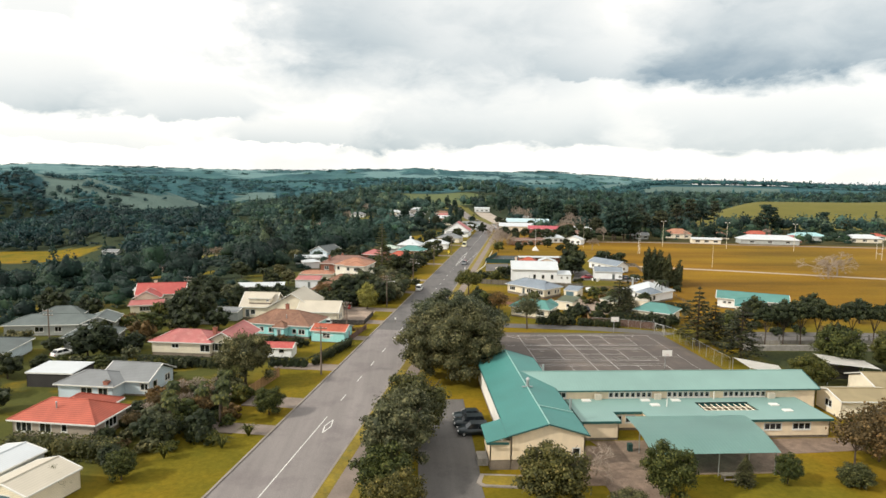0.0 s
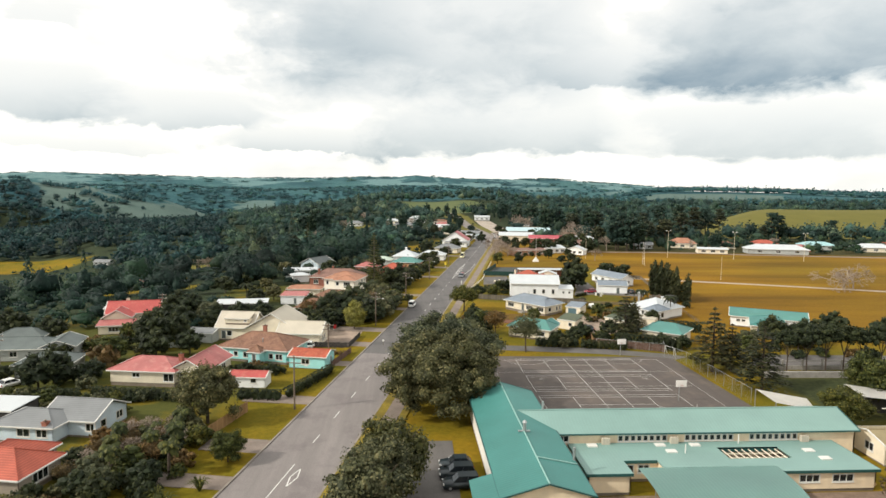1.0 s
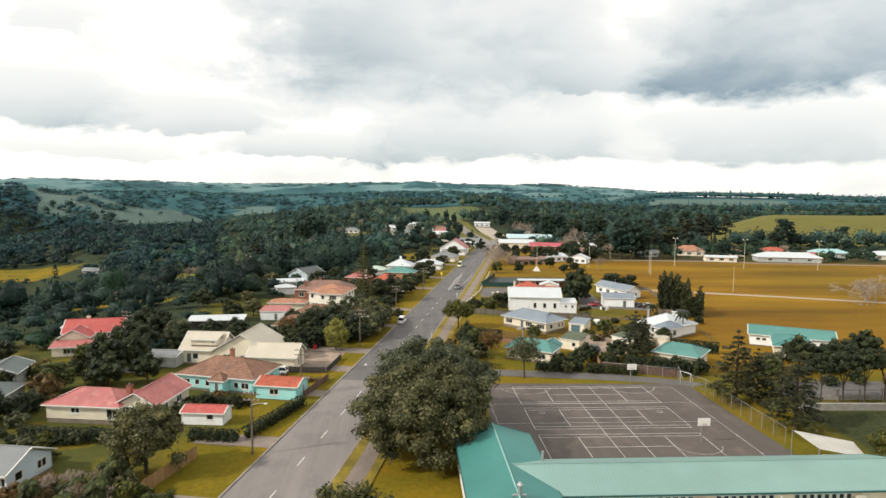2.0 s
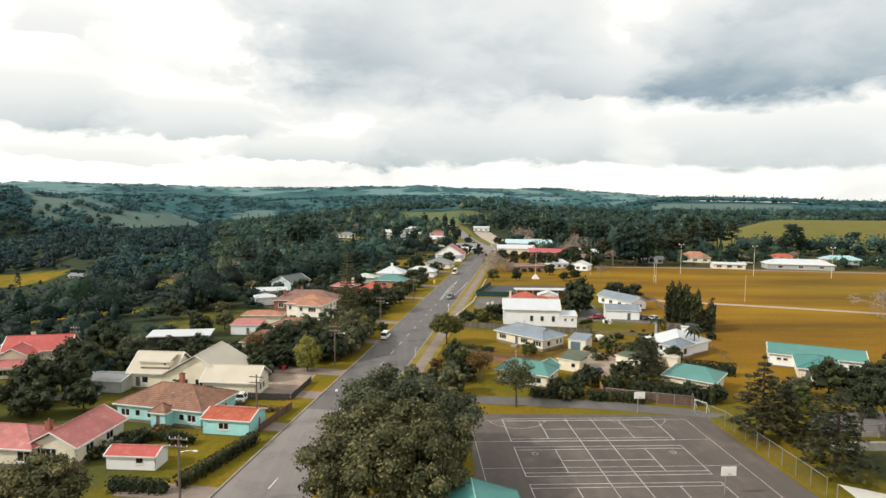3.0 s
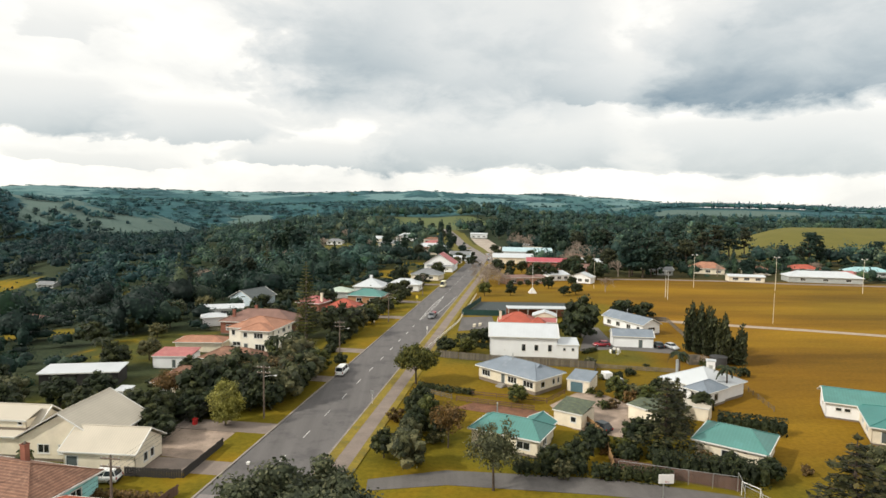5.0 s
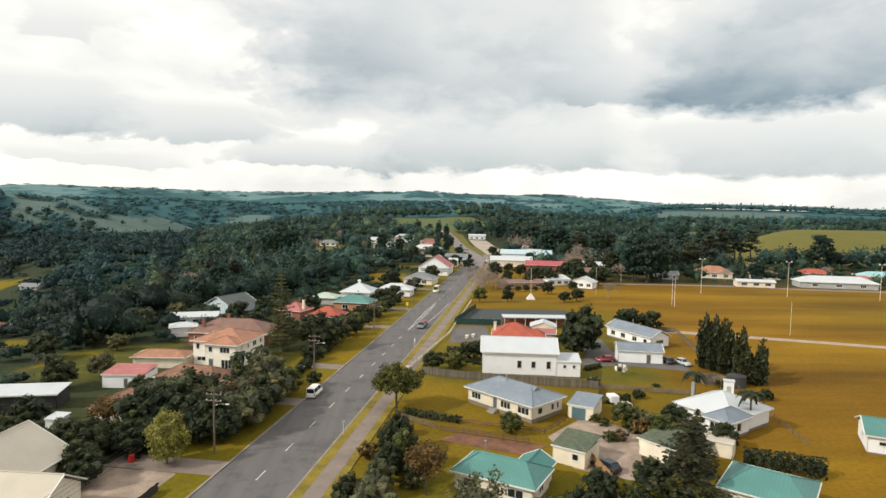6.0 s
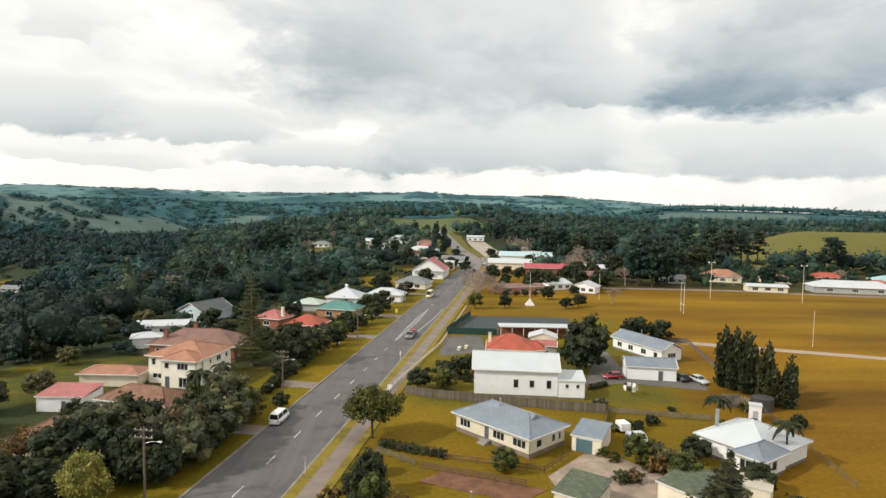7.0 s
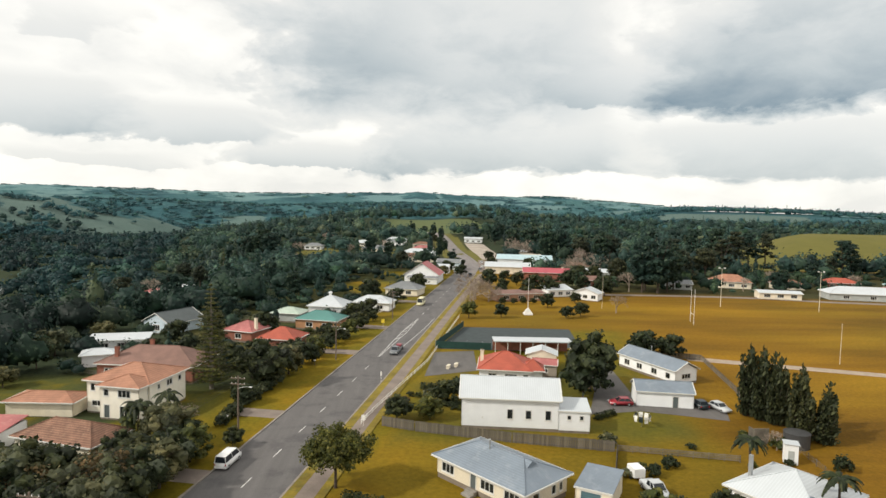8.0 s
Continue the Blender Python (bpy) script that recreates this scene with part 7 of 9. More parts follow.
# garden trees between the houses
for x, y, sc, k in ((-92, 128, 0.8, 0), (-95, 138, 0.9, 0), (-80, 158, 0.9, 0), (-90, 160, 1.0, 0), (-60.4, 123.6, 0.85, 0), (-71.4, 127.0, 0.55, 0), (-74, 112, 0.6, 2), (-68, 100, 0.6, 0), (-62, 94, 0.55, 0), (-60, 80, 0.5, 2), (-66, 86, 0.6, 0), (-56, 170, 0.9, 0), (-47, 168, 0.8, 0), (-50, 178, 0.85, 2), (-42, 180, 0.8, 0), (-36, 176, 0.7, 0), (-56, 184, 0.9, 0), (-62, 190, 0.9, 0),  (-40, 212, 0.7, 2), (-44, 204, 0.8, 0),
                    (-28, 256, 0.7, 0), (-22, 262, 0.75, 0), (-50, 250, 0.8, 0), (-53, 262, 0.9, 2), (-30, 274, 0.8, 0), (-24, 287, 0.8, 0), (-49, 277, 0.8, 2), (-14, 260, 0.7, 0), (-10, 252, 0.8, 0), (-27, 248, 0.6, 2), (-20, 296, 0.8, 0), (-56, 240, 0.9, 0), (-60, 228, 0.9, 0), (-48, 236, 0.6, 2), (-3, 283, 0.5, 0), (-14, 288, 0.8, 2), (82, 318, 0.6, 0), (88, 322, 0.7, 0), (64.5, 346, 0.35, 0), (69, 347, 0.32, 0), (73, 347.6, 0.34, 0), (77, 349, 0.36, 0), (76, 362, 0.7, 0), (68, 372, 0.6, 0), (80, 376, 0.8, 0), (92, 380, 0.8, 0), (100, 378, 0.7, 2), (72, 395, 0.7, 0), (80, 405, 0.8, 0), (108, 392, 0.9, 0), (116, 384, 0.8, 2), (76, 420, 0.7, 0), (70, 432, 0.7, 0), (104, 410, 0.8, 0), (122, 420, 1.0, 0), (120, 440, 1.0, 0), (78, 478, 0.9, 0), (100, 480, 1.0, 0), (92, 540, 1.0, 0), (84, 548, 0.9, 0), (56, 440, 0.8, 0), (50, 460, 0.9, 0), (58, 480, 0.9, 0)):
    put_tree((ROUND if y < 215 else FAR_ROUND)[k], x, y, sc * RNG.uniform(0.92, 1.08), ("dark evergreen tree in a house garden", "mid-green leafy tree in a house garden", "grey-green leafy tree in a house garden")[k], tall=RNG.uniform(0.85, 1.1))
for x, y, sc, k in ((-39.4, 90.5, 0.42, 0), (-36.0, 87.0, 0.5, 2), (-31.5, 88.5, 0.5, 1), (-28.0, 84.5, 0.52, 0), (-32, 80.5, 0.5, 0), (-28.5, 92.5, 0.55, 0), (-27.5, 99, 0.5, 2), (-33, 96.5, 0.45, 0), (-34.5, 82, 0.48, 0), (-29.5, 101, 0.5, 0),
                    (-36.0, 74.5, 0.45, 0), (-62.5, 122.5, 0.95, 0), (-56, 113.5, 0.4, 1), (-66, 113.5, 0.5, 0), (-70, 110, 0.6, 0), (-50, 143, 0.9, 0), (-54, 150, 1.1, 0), (-58, 140, 0.8, 1), (-44, 146, 0.7, 0),
                    (-16.0, 184.6, 1.2, 2), (-12.6, 187, 1.18, 0), (-18, 180.5, 1.0, 0), (-10, 184, 1.05, 2), (-6.8, 186.5, 0.95, 2), (-13.4, 181.5, 1.1, 0), (-9, 179.6, 0.95, 0), (-16.2, 189.5, 1.05, 2), (-6.2, 191, 0.75, 0), (-5.2, 196.5, 0.9, 0), (-3.5, 201.5, 0.7, 0), (-18, 176, 0.8, 0), (-24, 177.5, 0.65, 0), (-29, 178.5, 0.6, 2), (-37.5, 184, 0.8, 0), (-9.8, 193.5, 0.6, 2),
                    (-18, 163.5, 0.6, 0), (-22, 171, 0.75, 0), (-17, 173, 0.7, 0), (-26, 173, 0.7, 0), (-20, 165.5, 0.7, 0), (-29, 168, 0.8, 0), (-13.5, 175, 0.75, 0), (-3, 244, 0.9, 0), (4, 247, 0.9, 2), (5.5, 255, 0.8, 0), (7.5, 262, 0.75, 1), (-4, 255, 0.9, 0), (10, 276, 0.7, 0), (13, 285, 0.7, 1), (15, 296, 0.7, 0), (-10, 285, 0.9, 0), (12, 304, 0.8, 0), (16, 314, 0.8, 0), (24, 345, 0.8, 0), (14, 350, 1.0, 0), (33, 380, 0.9, 0), (40, 425, 1.0, 0), (46, 440, 1.0, 2),
                    (19, 153.5, 0.75, 2), (15.8, 157.0, 0.6, 0), (-25.5, 196.6, 0.7, 0), (-21.5, 196.6, 0.55, 2), (-6.5, 207.5, 0.95, 2), (-9.6, 200.5, 0.7, 0),
                    (63, 149.5, 0.5, 0), (67.5, 148.5, 0.5, 0), (46.5, 158, 0.55, 0), (43, 153.5, 0.5, 0), (39, 152.5, 0.45, 0), (54, 161, 0.6, 0), (62, 176.5, 0.55, 1), (58.5, 184.0, 0.5, 1), (61.8, 183.0, 0.5, 2), (39.4, 181.6, 0.55, 1), (67.0, 184.4, 0.6, 0), (71, 174.5, 0.6, 0),
                    (36.5, 228, 0.6, 0), (40, 231, 0.6, 0), (63.5, 232, 1.0, 0), (69, 243, 0.9, 0), (86, 262, 0.9, 0), (90, 268, 0.85, 0), (94, 263, 0.8, 0), (49, 316, 0.7, 1), (60, 318, 0.6, 0), (80.5, 340, 0.75, 0), (94, 352, 0.6, 0), (88, 372, 1.1, 0), (84, 386, 1.0, 0), (66, 398, 1.1, 0), (106, 402, 1.3, 0), (112, 372, 1.2, 0)):
    put_tree((ROUND if y < 215 else FAR_ROUND)[k], x, y, sc * RNG.uniform(0.92, 1.08), ("dark evergreen tree in a house garden", "mid-green leafy tree in a house garden", "grey-green leafy tree in a house garden")[k], tall=RNG.uniform(0.85, 1.1))


# upright bushes along the footpath before the teal-roofed house
for x, y, sc, tl, k in ((21.3, 174.5, 0.55, 1.45, 0), (20.2, 171.0, 0.48, 1.5, 0), (22.4, 168.6, 0.55, 1.3, 1), (20.4, 164.8, 0.5, 1.4, 0), (19.2, 160.5, 0.5, 1.3, 2), (23.6, 164.4, 0.45, 1.2, 0), (21.6, 180.5, 0.4, 1.1, 0)):
    put_tree(ROUND[k], x, y, sc, "upright dark evergreen bush beside the footpath", tall=tl)
put_tree(RUSSET[0], 25.2, 160.4, 0.85, "twiggy brown-leaved tree beside the teal-roofed house", tall=1.2)


def free(x, y, gap=1.0):
    if road_gap(x, y) < HALF + 6.5:
        return False
    return all((x - a) ** 2 + (y - b) ** 2 > (r + gap) ** 2 for a, b, r in OCC)


# trees whose shade falls on the verge and the street
for s_, v_, sc, k in ((179, -10.2, 0.7, 0), (183, -10.0, 0.95, 2), (187, -9.4, 0.9, 0), (191, -10.2, 0.95, 0), (195, -9.8, 0.9, 2), (199, -10.6, 0.8, 0), (203, -10.4, 0.7, 1), (209.5, -7.4, 0.42, 0)):
    x, y = on_road(s_, v_)
    put_tree(ROUND[k], x, y, sc, "dark leafy tree overhanging the grass verge")
# thicket beside the street
for i in range(34):
    s_ = RNG.uniform(180, 196)
    v_ = -HALF - RNG.uniform(4.5, 30)
    x, y = on_road(s_, v_)
    if free(x, y, 1.5) and y < 191:
        k = int(RNG.choice(3, p=(0.6, 0.12, 0.28)))
        if RNG.uniform() < 0.2:
            put_tree(RUSSET[0], x, y, RNG.uniform(0.8, 1.1), "russet winter-brown tree in a roadside thicket")
        else:
            put_tree(ROUND[k], x, y, RNG.uniform(0.45, 0.9), "dark leafy tree in a roadside thicket", tall=RNG.uniform(0.8, 1.15))
# shrubs along garden edges
for n_, x0, x1, y0, y1, sc in ((46, -40, -25, 78, 104, 1.0), (22, -66, -40, 108, 120, 0.8), (20, -60, -22, 126, 136, 0.9), (26, -84, -52, 118, 165, 1.5), (16, -34, -6, 172, 196, 1.4), (14, -12, 10, 240, 300, 1.5), (9, 15, 24, 150, 184, 0.9), (18, 40, 66, 148, 168, 1.0), (12, 54, 64, 178, 188, 0.8), (12, 60, 92, 196, 212, 0.8), (10, 26, 40, 222, 234, 0.8), (16, 66, 110, 136, 152, 1.1), (5, 44, 66, 56, 70, 0.8)):
    for i in range(n_):
        x, y = RNG.uniform(x0, x1), RNG.uniform(y0, y1)
        if free(x, y, 0.2):
            k = int(RNG.choice(4, p=(0.45, 0.25, 0.2, 0.1)))
            put_tree(SHRUB[k], x, y, sc * RNG.uniform(0.5, 1.25), ("dense dark green garden shrub", "loose mid-green garden shrub", "loose grey-green garden shrub", "russet winter-brown garden shrub")[k], "shrub", "shrub", tall=RNG.uniform(0.8, 1.2))
for i in range(14):
    put_tree(SHRUB[(0, 2, 0)[i % 3]], -1.0 + 0.23 * i + RNG.normal(0, 0.3), 216.0 + 1.7 * i, RNG.uniform(0.7, 1.05), "rounded dark shrub in a row beside the street", "shrub", "shrub", group="street shrub row")
for s_, v_, sc, k in ((178, -13.5, 0.55, 0), (186, -12.5, 0.5, 2), (204, -12.5, 0.6, 0), (208, -14, 0.55, 0), (228, -15, 0.5, 0), (240, -14, 0.55, 2), (258, -13, 0.5, 0), (272, -14, 0.5, 0), (284, -13.5, 0.45, 2), (312, -13, 0.45, 0), (330, -14, 0.5, 0), (342, -13, 0.4, 2), (372, -14, 0.5, 0), (396, -14, 0.5, 0), (424, -13, 0.5, 0)):
    x, y = on_road(s_, v_)
    if free(x, y, 0.5):
        put_tree(FAR_ROUND[k], x, y, sc, "small dark tree at the verge edge" if k == 0 else "small grey-green tree at the verge edge")
for x, y in ((-25.5, 80.8), (-24.0, 79.6), (-34, 84), (-21.5, 83.5), (-30.5, 77)):
    put_tree(FLAX, x, y, 1.0, "spiky green flax clump beside the drive", "flax", "flax")
for x, y in ((-32.0, 97.0), (-29.0, 98.5), (-34.5, 90.0), (-35.5, 95.0), (-27.5, 93.0), (-33.0, 86.5), (-26.5, 87.5), (-30.5, 91.5), (-11.5, 207), (-13.0, 212.5), (-30, 150)):
    put_tree(CABBAGE, x, y, RNG.uniform(0.9, 1.3), "cabbage palm with tufted spiky leaves", "tree", "cabbage_palm")


def hedge(a, b, w, h, mat_, label):
    a, b = Vector(a), Vector(b)
    d = b - a
    ln = d.length
    n_ = int(ln * (w + 2 * h) * 16)
    s = Soup()
    u = RNG.uniform(0, ln, n_)
    face = RNG.integers(0, 4, n_)
    v = np.where(face == 0, -w / 2, np.where(face == 1, w / 2, RNG.uniform(-w / 2, w / 2, n_)))
    z = np.where(face < 2, RNG.uniform(0, h, n_), h) + RNG.normal(0, 0.06, n_)
    out = np.stack([np.zeros(n_), np.where(face == 0, -1.0, np.where(face == 1, 1.0, 0.0)), np.where(face > 1, 1.0, 0.15)], axis=1)
    s.leaves(np.stack([u, v + RNG.normal(0, 0.06, n_), z], axis=1), out, 0.26)
    k = max(2, int(ln / 1.2))
    for i in range(k):
        s.blob((ln * (i + 0.5) / k, 0, h * 0.48), (ln / k * 0.62, w * 0.46, h * 0.5), 0.12)
    me = s.mesh("hedge", mat_)
    ob = new("hedge", me)
    ob.matrix_world = Matrix.Translation((a.x, a.y, 0)) @ Matrix.Rotation(math.atan2(d.y, d.x), 4, "Z")
    tagged(ob, label, "hedge")


for a, b, w, h_, mm in (((-51, 118.0), (-33.5, 115.4), 1.3, 1.9, LEAF_DARK), ((-26, 116.6), (-18.4, 115.6), 1.3, 1.8, LEAF_DARK), ((-30, 133.5), (-20.5, 131.5), 1.0, 1.2, LEAF_DARK), ((-17.5, 116.5), (-11.6, 131.5), 1.6, 1.7, LEAF_DARK), ((-36, 133.5), (-31, 132.8), 1.0, 1.2, LEAF_DARK),
                        ((-51, 79.6), (-36, 76.8), 2.8, 2.4, LEAF_SUN), ((70.5, 168.4), (80, 164.5), 2.0, 2.6, LEAF_DARK), ((21.8, 190.3), (31.6, 185.9), 1.3, 1.1, LEAF_DARK), ((66.5, 222), (62, 219), 1.0, 1.0, LEAF_DARK), ((34.5, 226.5), (42.0, 225.5), 1.0, 1.1, LEAF_DARK), ((32, 236.5), (43, 233.5), 1.4, 1.3, LEAF_DARK),
                        ((33.5, 151.6), (43.5, 151.0), 2.0, 1.9, LEAF_DARK), ((52.6, 151.2), (66.5, 146.9), 2.6, 3.0, LEAF_DARK), ((-62, 166.5), (-46, 165.0), 2.2, 3.0, LEAF_DARK), ((44, 150.5), (54, 147.6), 1.6, 1.8, LEAF_DARK), ((66, 149), (58, 149.5), 1.4, 2.0, LEAF_DARK), ((-63, 119), (-53, 118.2), 1.2, 1.4, LEAF_DARK), ((-19, 146), (-9.5, 144.3), 1.0, 0.9, LEAF_BRN)):
    hedge(a, b, w, h_, mm, "clipped dark evergreen hedge" if mm is LEAF_DARK else "loose leafy garden hedge")


# ---- bush and woods ----
TONES = np.array(((0.62, 0.70, 0.74), (0.9, 0.95, 1.0), (1.15, 1.1, 0.85), (1.65, 1.45, 1.25), (2.3, 1.6, 1.25), (0.8, 1.0, 0.75)))


def woods(name, spots, leaf, per, mat_, label, mix=(0.40, 0.27, 0.13, 0.1, 0.04, 0.06), cones=0.12, most=480):
    """Many crowns in one mesh: domes, lumpy heads and some pointed conifers, each with its own tone."""
    s = Soup()
    tones = []
    for x, y, r, hh in spots:
        k0 = s.k
        z = height(x, y)
        tone = int(RNG.choice(6, p=mix))
        n_ = min(most, max(20, int(per * (r / 4.0) ** 1.35 * (0.7 if tone == 4 else 1.0) * (max(1.0, 520 / (y + 40)) if most > 300 else 1.0))))
        p = ball_points(n_)
        size = leaf * (0.55 + 0.11 * r) * (0.8 if y < 300 else 1.0)
        if RNG.uniform() < cones and r > 2.4:
            hh *= 1.35
            u = RNG.uniform(0, 1, (n_, 1)) ** 1.4
            w = r * 0.72 * (1.02 - u) * (0.75 + 0.25 * np.sin(u * 34))
            c = np.array([x, y, z]) + np.concatenate([p[:, :2] / (np.linalg.norm(p[:, :2], axis=1)[:, None] + 1e-6) * w, hh * (0.08 + 0.92 * u)], axis=1)
            s.leaves(c, np.concatenate([p[:, :2], np.full((n_, 1), 0.4)], axis=1), size, 0.2)
            s.blob((x, y, z + hh * 0.34), (r * 0.4, r * 0.4, hh * 0.33), 0.25)
        else:
            p[:, 2] = np.abs(p[:, 2]) - 0.3 * RNG.uniform(0, 1, n_)
            q = RNG.uniform(0, 6, 3)
            lump = 1 + 0.34 * np.sin(p[:, :1] * 4.5 + q[0]) * np.cos(p[:, 1:2] * 4.5 + q[1]) + 0.16 * np.sin(p[:, 2:] * 7 + p[:, :1] * 8 + q[2])
            c = np.array([x, y, z + hh * 0.5]) + p * np.array([r, r, hh * 0.5]) * lump * RNG.uniform(0.7, 1.14, (n_, 1))
            s.leaves(c, p * np.array([1.3, 1.3, 1.0]), size, 0.2, 1.35, 0.3)
            v, f = ICO2 if most > 100 else ICO1
            w = v.copy()
            w[:, 2] = np.maximum(w[:, 2], -0.5)
            lump = 1 + 0.34 * np.sin(w[:, :1] * 4.5 + q[0]) * np.cos(w[:, 1:2] * 4.5 + q[1]) + 0.16 * np.sin(w[:, 2:] * 7 + w[:, :1] * 8 + q[2])
            s.add(np.array([x, y, z + hh * 0.5]) + w * np.array([r, r, hh * 0.5]) * lump * 0.68 * RNG.uniform(0.93, 1.05, (len(w), 1)), f)
        stand = noise.noise(Vector((x * 0.013, y * 0.009, 2.0))) + 0.5 * noise.noise(Vector((x * 0.04, y * 0.03, 5.0)))
        tones.append((s.k - k0, TONES[tone] * RNG.uniform(0.8, 1.25) * (0.94 + 0.6 * max(-0.9, min(0.9, stand)))))
    me = s.mesh(name, mat_)
    me.shade_smooth()
    att = me.color_attributes.new("kind_of_tree", "FLOAT_COLOR", "POINT")
    att.data.foreach_set("color", np.concatenate([np.tile((*t, 1.0), (k, 1)) for k, t in tones]).ravel())
    tagged(new(name, me), label, "woods", kind="stuff")


def pick_size(low_):
    u = RNG.uniform()
    if low_:
        return (RNG.uniform(1.2, 2.6), RNG.uniform(1.8, 3.8)) if u < 0.7 else (RNG.uniform(2.4, 3.8), RNG.uniform(4, 7))
    if u < 0.45:
        return RNG.uniform(1.8, 3.2), RNG.uniform(2.6, 5.5)
    if u < 0.82:
        return RNG.uniform(3.2, 5.4), RNG.uniform(5, 10)
    return RNG.uniform(5.2, 8.0), RNG.uniform(9, 15)


def low_growth(x, y):
    """Before a clearing, where only low scrub stands."""
    r, a = bearing(x, y)
    for cx, cy, rx, ry in PADDOCKS:
        if cy < 300 or cy > 800 or cx > 100:
            continue
        rc, ac = bearing(cx, cy)
        if 0 < rc - r < 90 and abs(a - ac) * rc < rx * 0.9:
            return True
    return False


def before_paddock(x, y):
    """Low scrub below the golden valley paddock."""
    return -0.76 < x / y < -0.44 and 380 < math.hypot(x, y) < 660


near, mid = [], []
tries = 0
while len(near) < 1700 and tries < 18000:
    tries += 1
    y = RNG.uniform(120, 480)
    x = RNG.uniform(-340, 30)
    v = street_v(x, y)
    if v > -HALF - 15 or x < -60 - (y - 100) * 0.95 or clear_field(x, y) or not free(x, y, 2.2):
        continue
    if y < 160 and v > -66 or (y < 235 and v > -46):
        continue
    r_, h_ = pick_size(v > -60 or y < 230)
    low_ = low_growth(x, y)
    near.append((x, y, min(r_, 3.0) if low_ else r_, min(h_, 3.2) if low_ or before_paddock(x, y) else h_))
tries = 0
while len(mid) < 3900 and tries < 60000:
    tries += 1
    y = RNG.uniform(390, 1190)
    x = RNG.uniform(-0.75 * y, 0.82 * y)
    v = street_v(x, y)
    if road_gap(x, y) < (34 if y < 500 else 22 if y < 760 else 14) or clear_field(x, y) or not free(x, y, 4):
        continue
    if v > 30 and y < 430 + 0.06 * x:
        continue
    if 20 < v < 120 and y < 520 and RNG.uniform() < 0.6:
        continue
    if 74 < x < 108 and 540 < y < 700:
        continue
    if before_paddock(x, y) and RNG.uniform() < 0.6:
        continue
    big_ = x > -0.1 * y
    if big_ and RNG.uniform() < 0.3:
        continue
    if low_growth(x, y):
        mid.append((x, y, RNG.uniform(2.0, 3.4), RNG.uniform(2.2, 4.0)))
        continue
    u_ = RNG.uniform()
    if y > 960 and -0.08 * y < x < 0.16 * y:
        mid.append((x, y, RNG.uniform(4.5, 8.0), RNG.uniform(12, 18)))
        continue
    mid.append((x, y, *((RNG.uniform(3.0, 5.0), RNG.uniform(5, 10)) if u_ < 0.5 else (RNG.uniform(5.0, 8.5), RNG.uniform(9, 17) if big_ else RNG.uniform(3, 5) if before_paddock(x, y) else RNG.uniform(8, 14)))))
# gardens between the field and the woods
back = []
tries = 0
while len(back) < 330 and tries < 6000:
    tries += 1
    x = RNG.uniform(104, 440)
    y = field_end(x) + 12 + RNG.uniform(0, 1) ** 0.8 * (78 + 0.1 * (x - 104))
    if not free(x, y, 1.5) or clear_field(x, y):
        continue
    back.append((x, y, RNG.uniform(1.6, 4.2), RNG.uniform(2.2, 8.0)))


def scatter_far(n_, a0, a1, r0, r1, rad, tall, keep=0.35):
    """Crowns over a stretch of hillside between two bearings and two distances, thin on the pasture."""
    for _ in range(n_):
        a, r = RNG.uniform(a0, a1), RNG.uniform(r0, r1)
        x, y = VIEW[0] + r * math.sin(a), VIEW[1] + r * math.cos(a)
        if far_pasture(x, y) > 0.5 and RNG.uniform() > keep:
            continue
        hills.append((x, y, RNG.uniform(*rad), RNG.uniform(*tall)))


hills = []
scatter_far(520, -0.58, -0.3, 1130, 1560, (4, 9), (6, 11), 0.05)
for a, r, da, n_ in ((-0.52, 1420, 0.05, 26), (-0.47, 1330, 0.06, 30), (-0.43, 1400, 0.035, 18), (-0.50, 1240, 0.03, 12)):
    for i in range(n_):
        b, q = a + da * (i / n_ - 0.5) + RNG.normal(0, 0.002), r + RNG.normal(0, 14)
        hills.append((VIEW[0] + q * math.sin(b), VIEW[1] + q * math.cos(b), RNG.uniform(4.5, 8.5), RNG.uniform(7, 12)))
scatter_far(1100, 0.33, 0.74, 1800, 2080, (8, 14), (11, 17), 0.1)
scatter_far(420, 0.12, 0.74, 1190, 1420, (5, 9), (9, 14), 0.15)
scatter_far(500, 0.08, 0.42, 1400, 2650, (6, 12), (7, 11), 0.1)
scatter_far(1200, -0.5, 0.1, 1750, 2650, (9, 16), (7, 11), 0.03)
far_ = []
hills, far_ = far_, hills
scatter_far(420, -0.6, 0.4, 3700, 3950, (12, 26), (5, 9), 0.5)
scatter_far(160, -0.6, 0.4, 2950, 3650, (12, 26), (5, 9), 0.1)
woods("bush", near, 0.7, 84, LEAF_WOOD, "dense mixed native bush falling into the valley", (0.46, 0.26, 0.1, 0.09, 0.04, 0.05))
# town canopy: a little teal haze is mixed into the leaf colour
woods("woods", [q for q in mid if q[0] > -0.28 * q[1]], 1.06, 46, foliage("hazed_town_canopy", (0.022, 0.056, 0.056), (0.05, 0.102, 0.094), (0.08, 0.138, 0.114), True), "dark mixed evergreen woods round the town", (0.42, 0.28, 0.09, 0.11, 0.05, 0.05), 0.12, 92)
woods("garden_trees", back, 0.75, 90, LEAF_WOOD, "mixed garden trees between houses beyond the field", (0.34, 0.2, 0.18, 0.14, 0.09, 0.05))
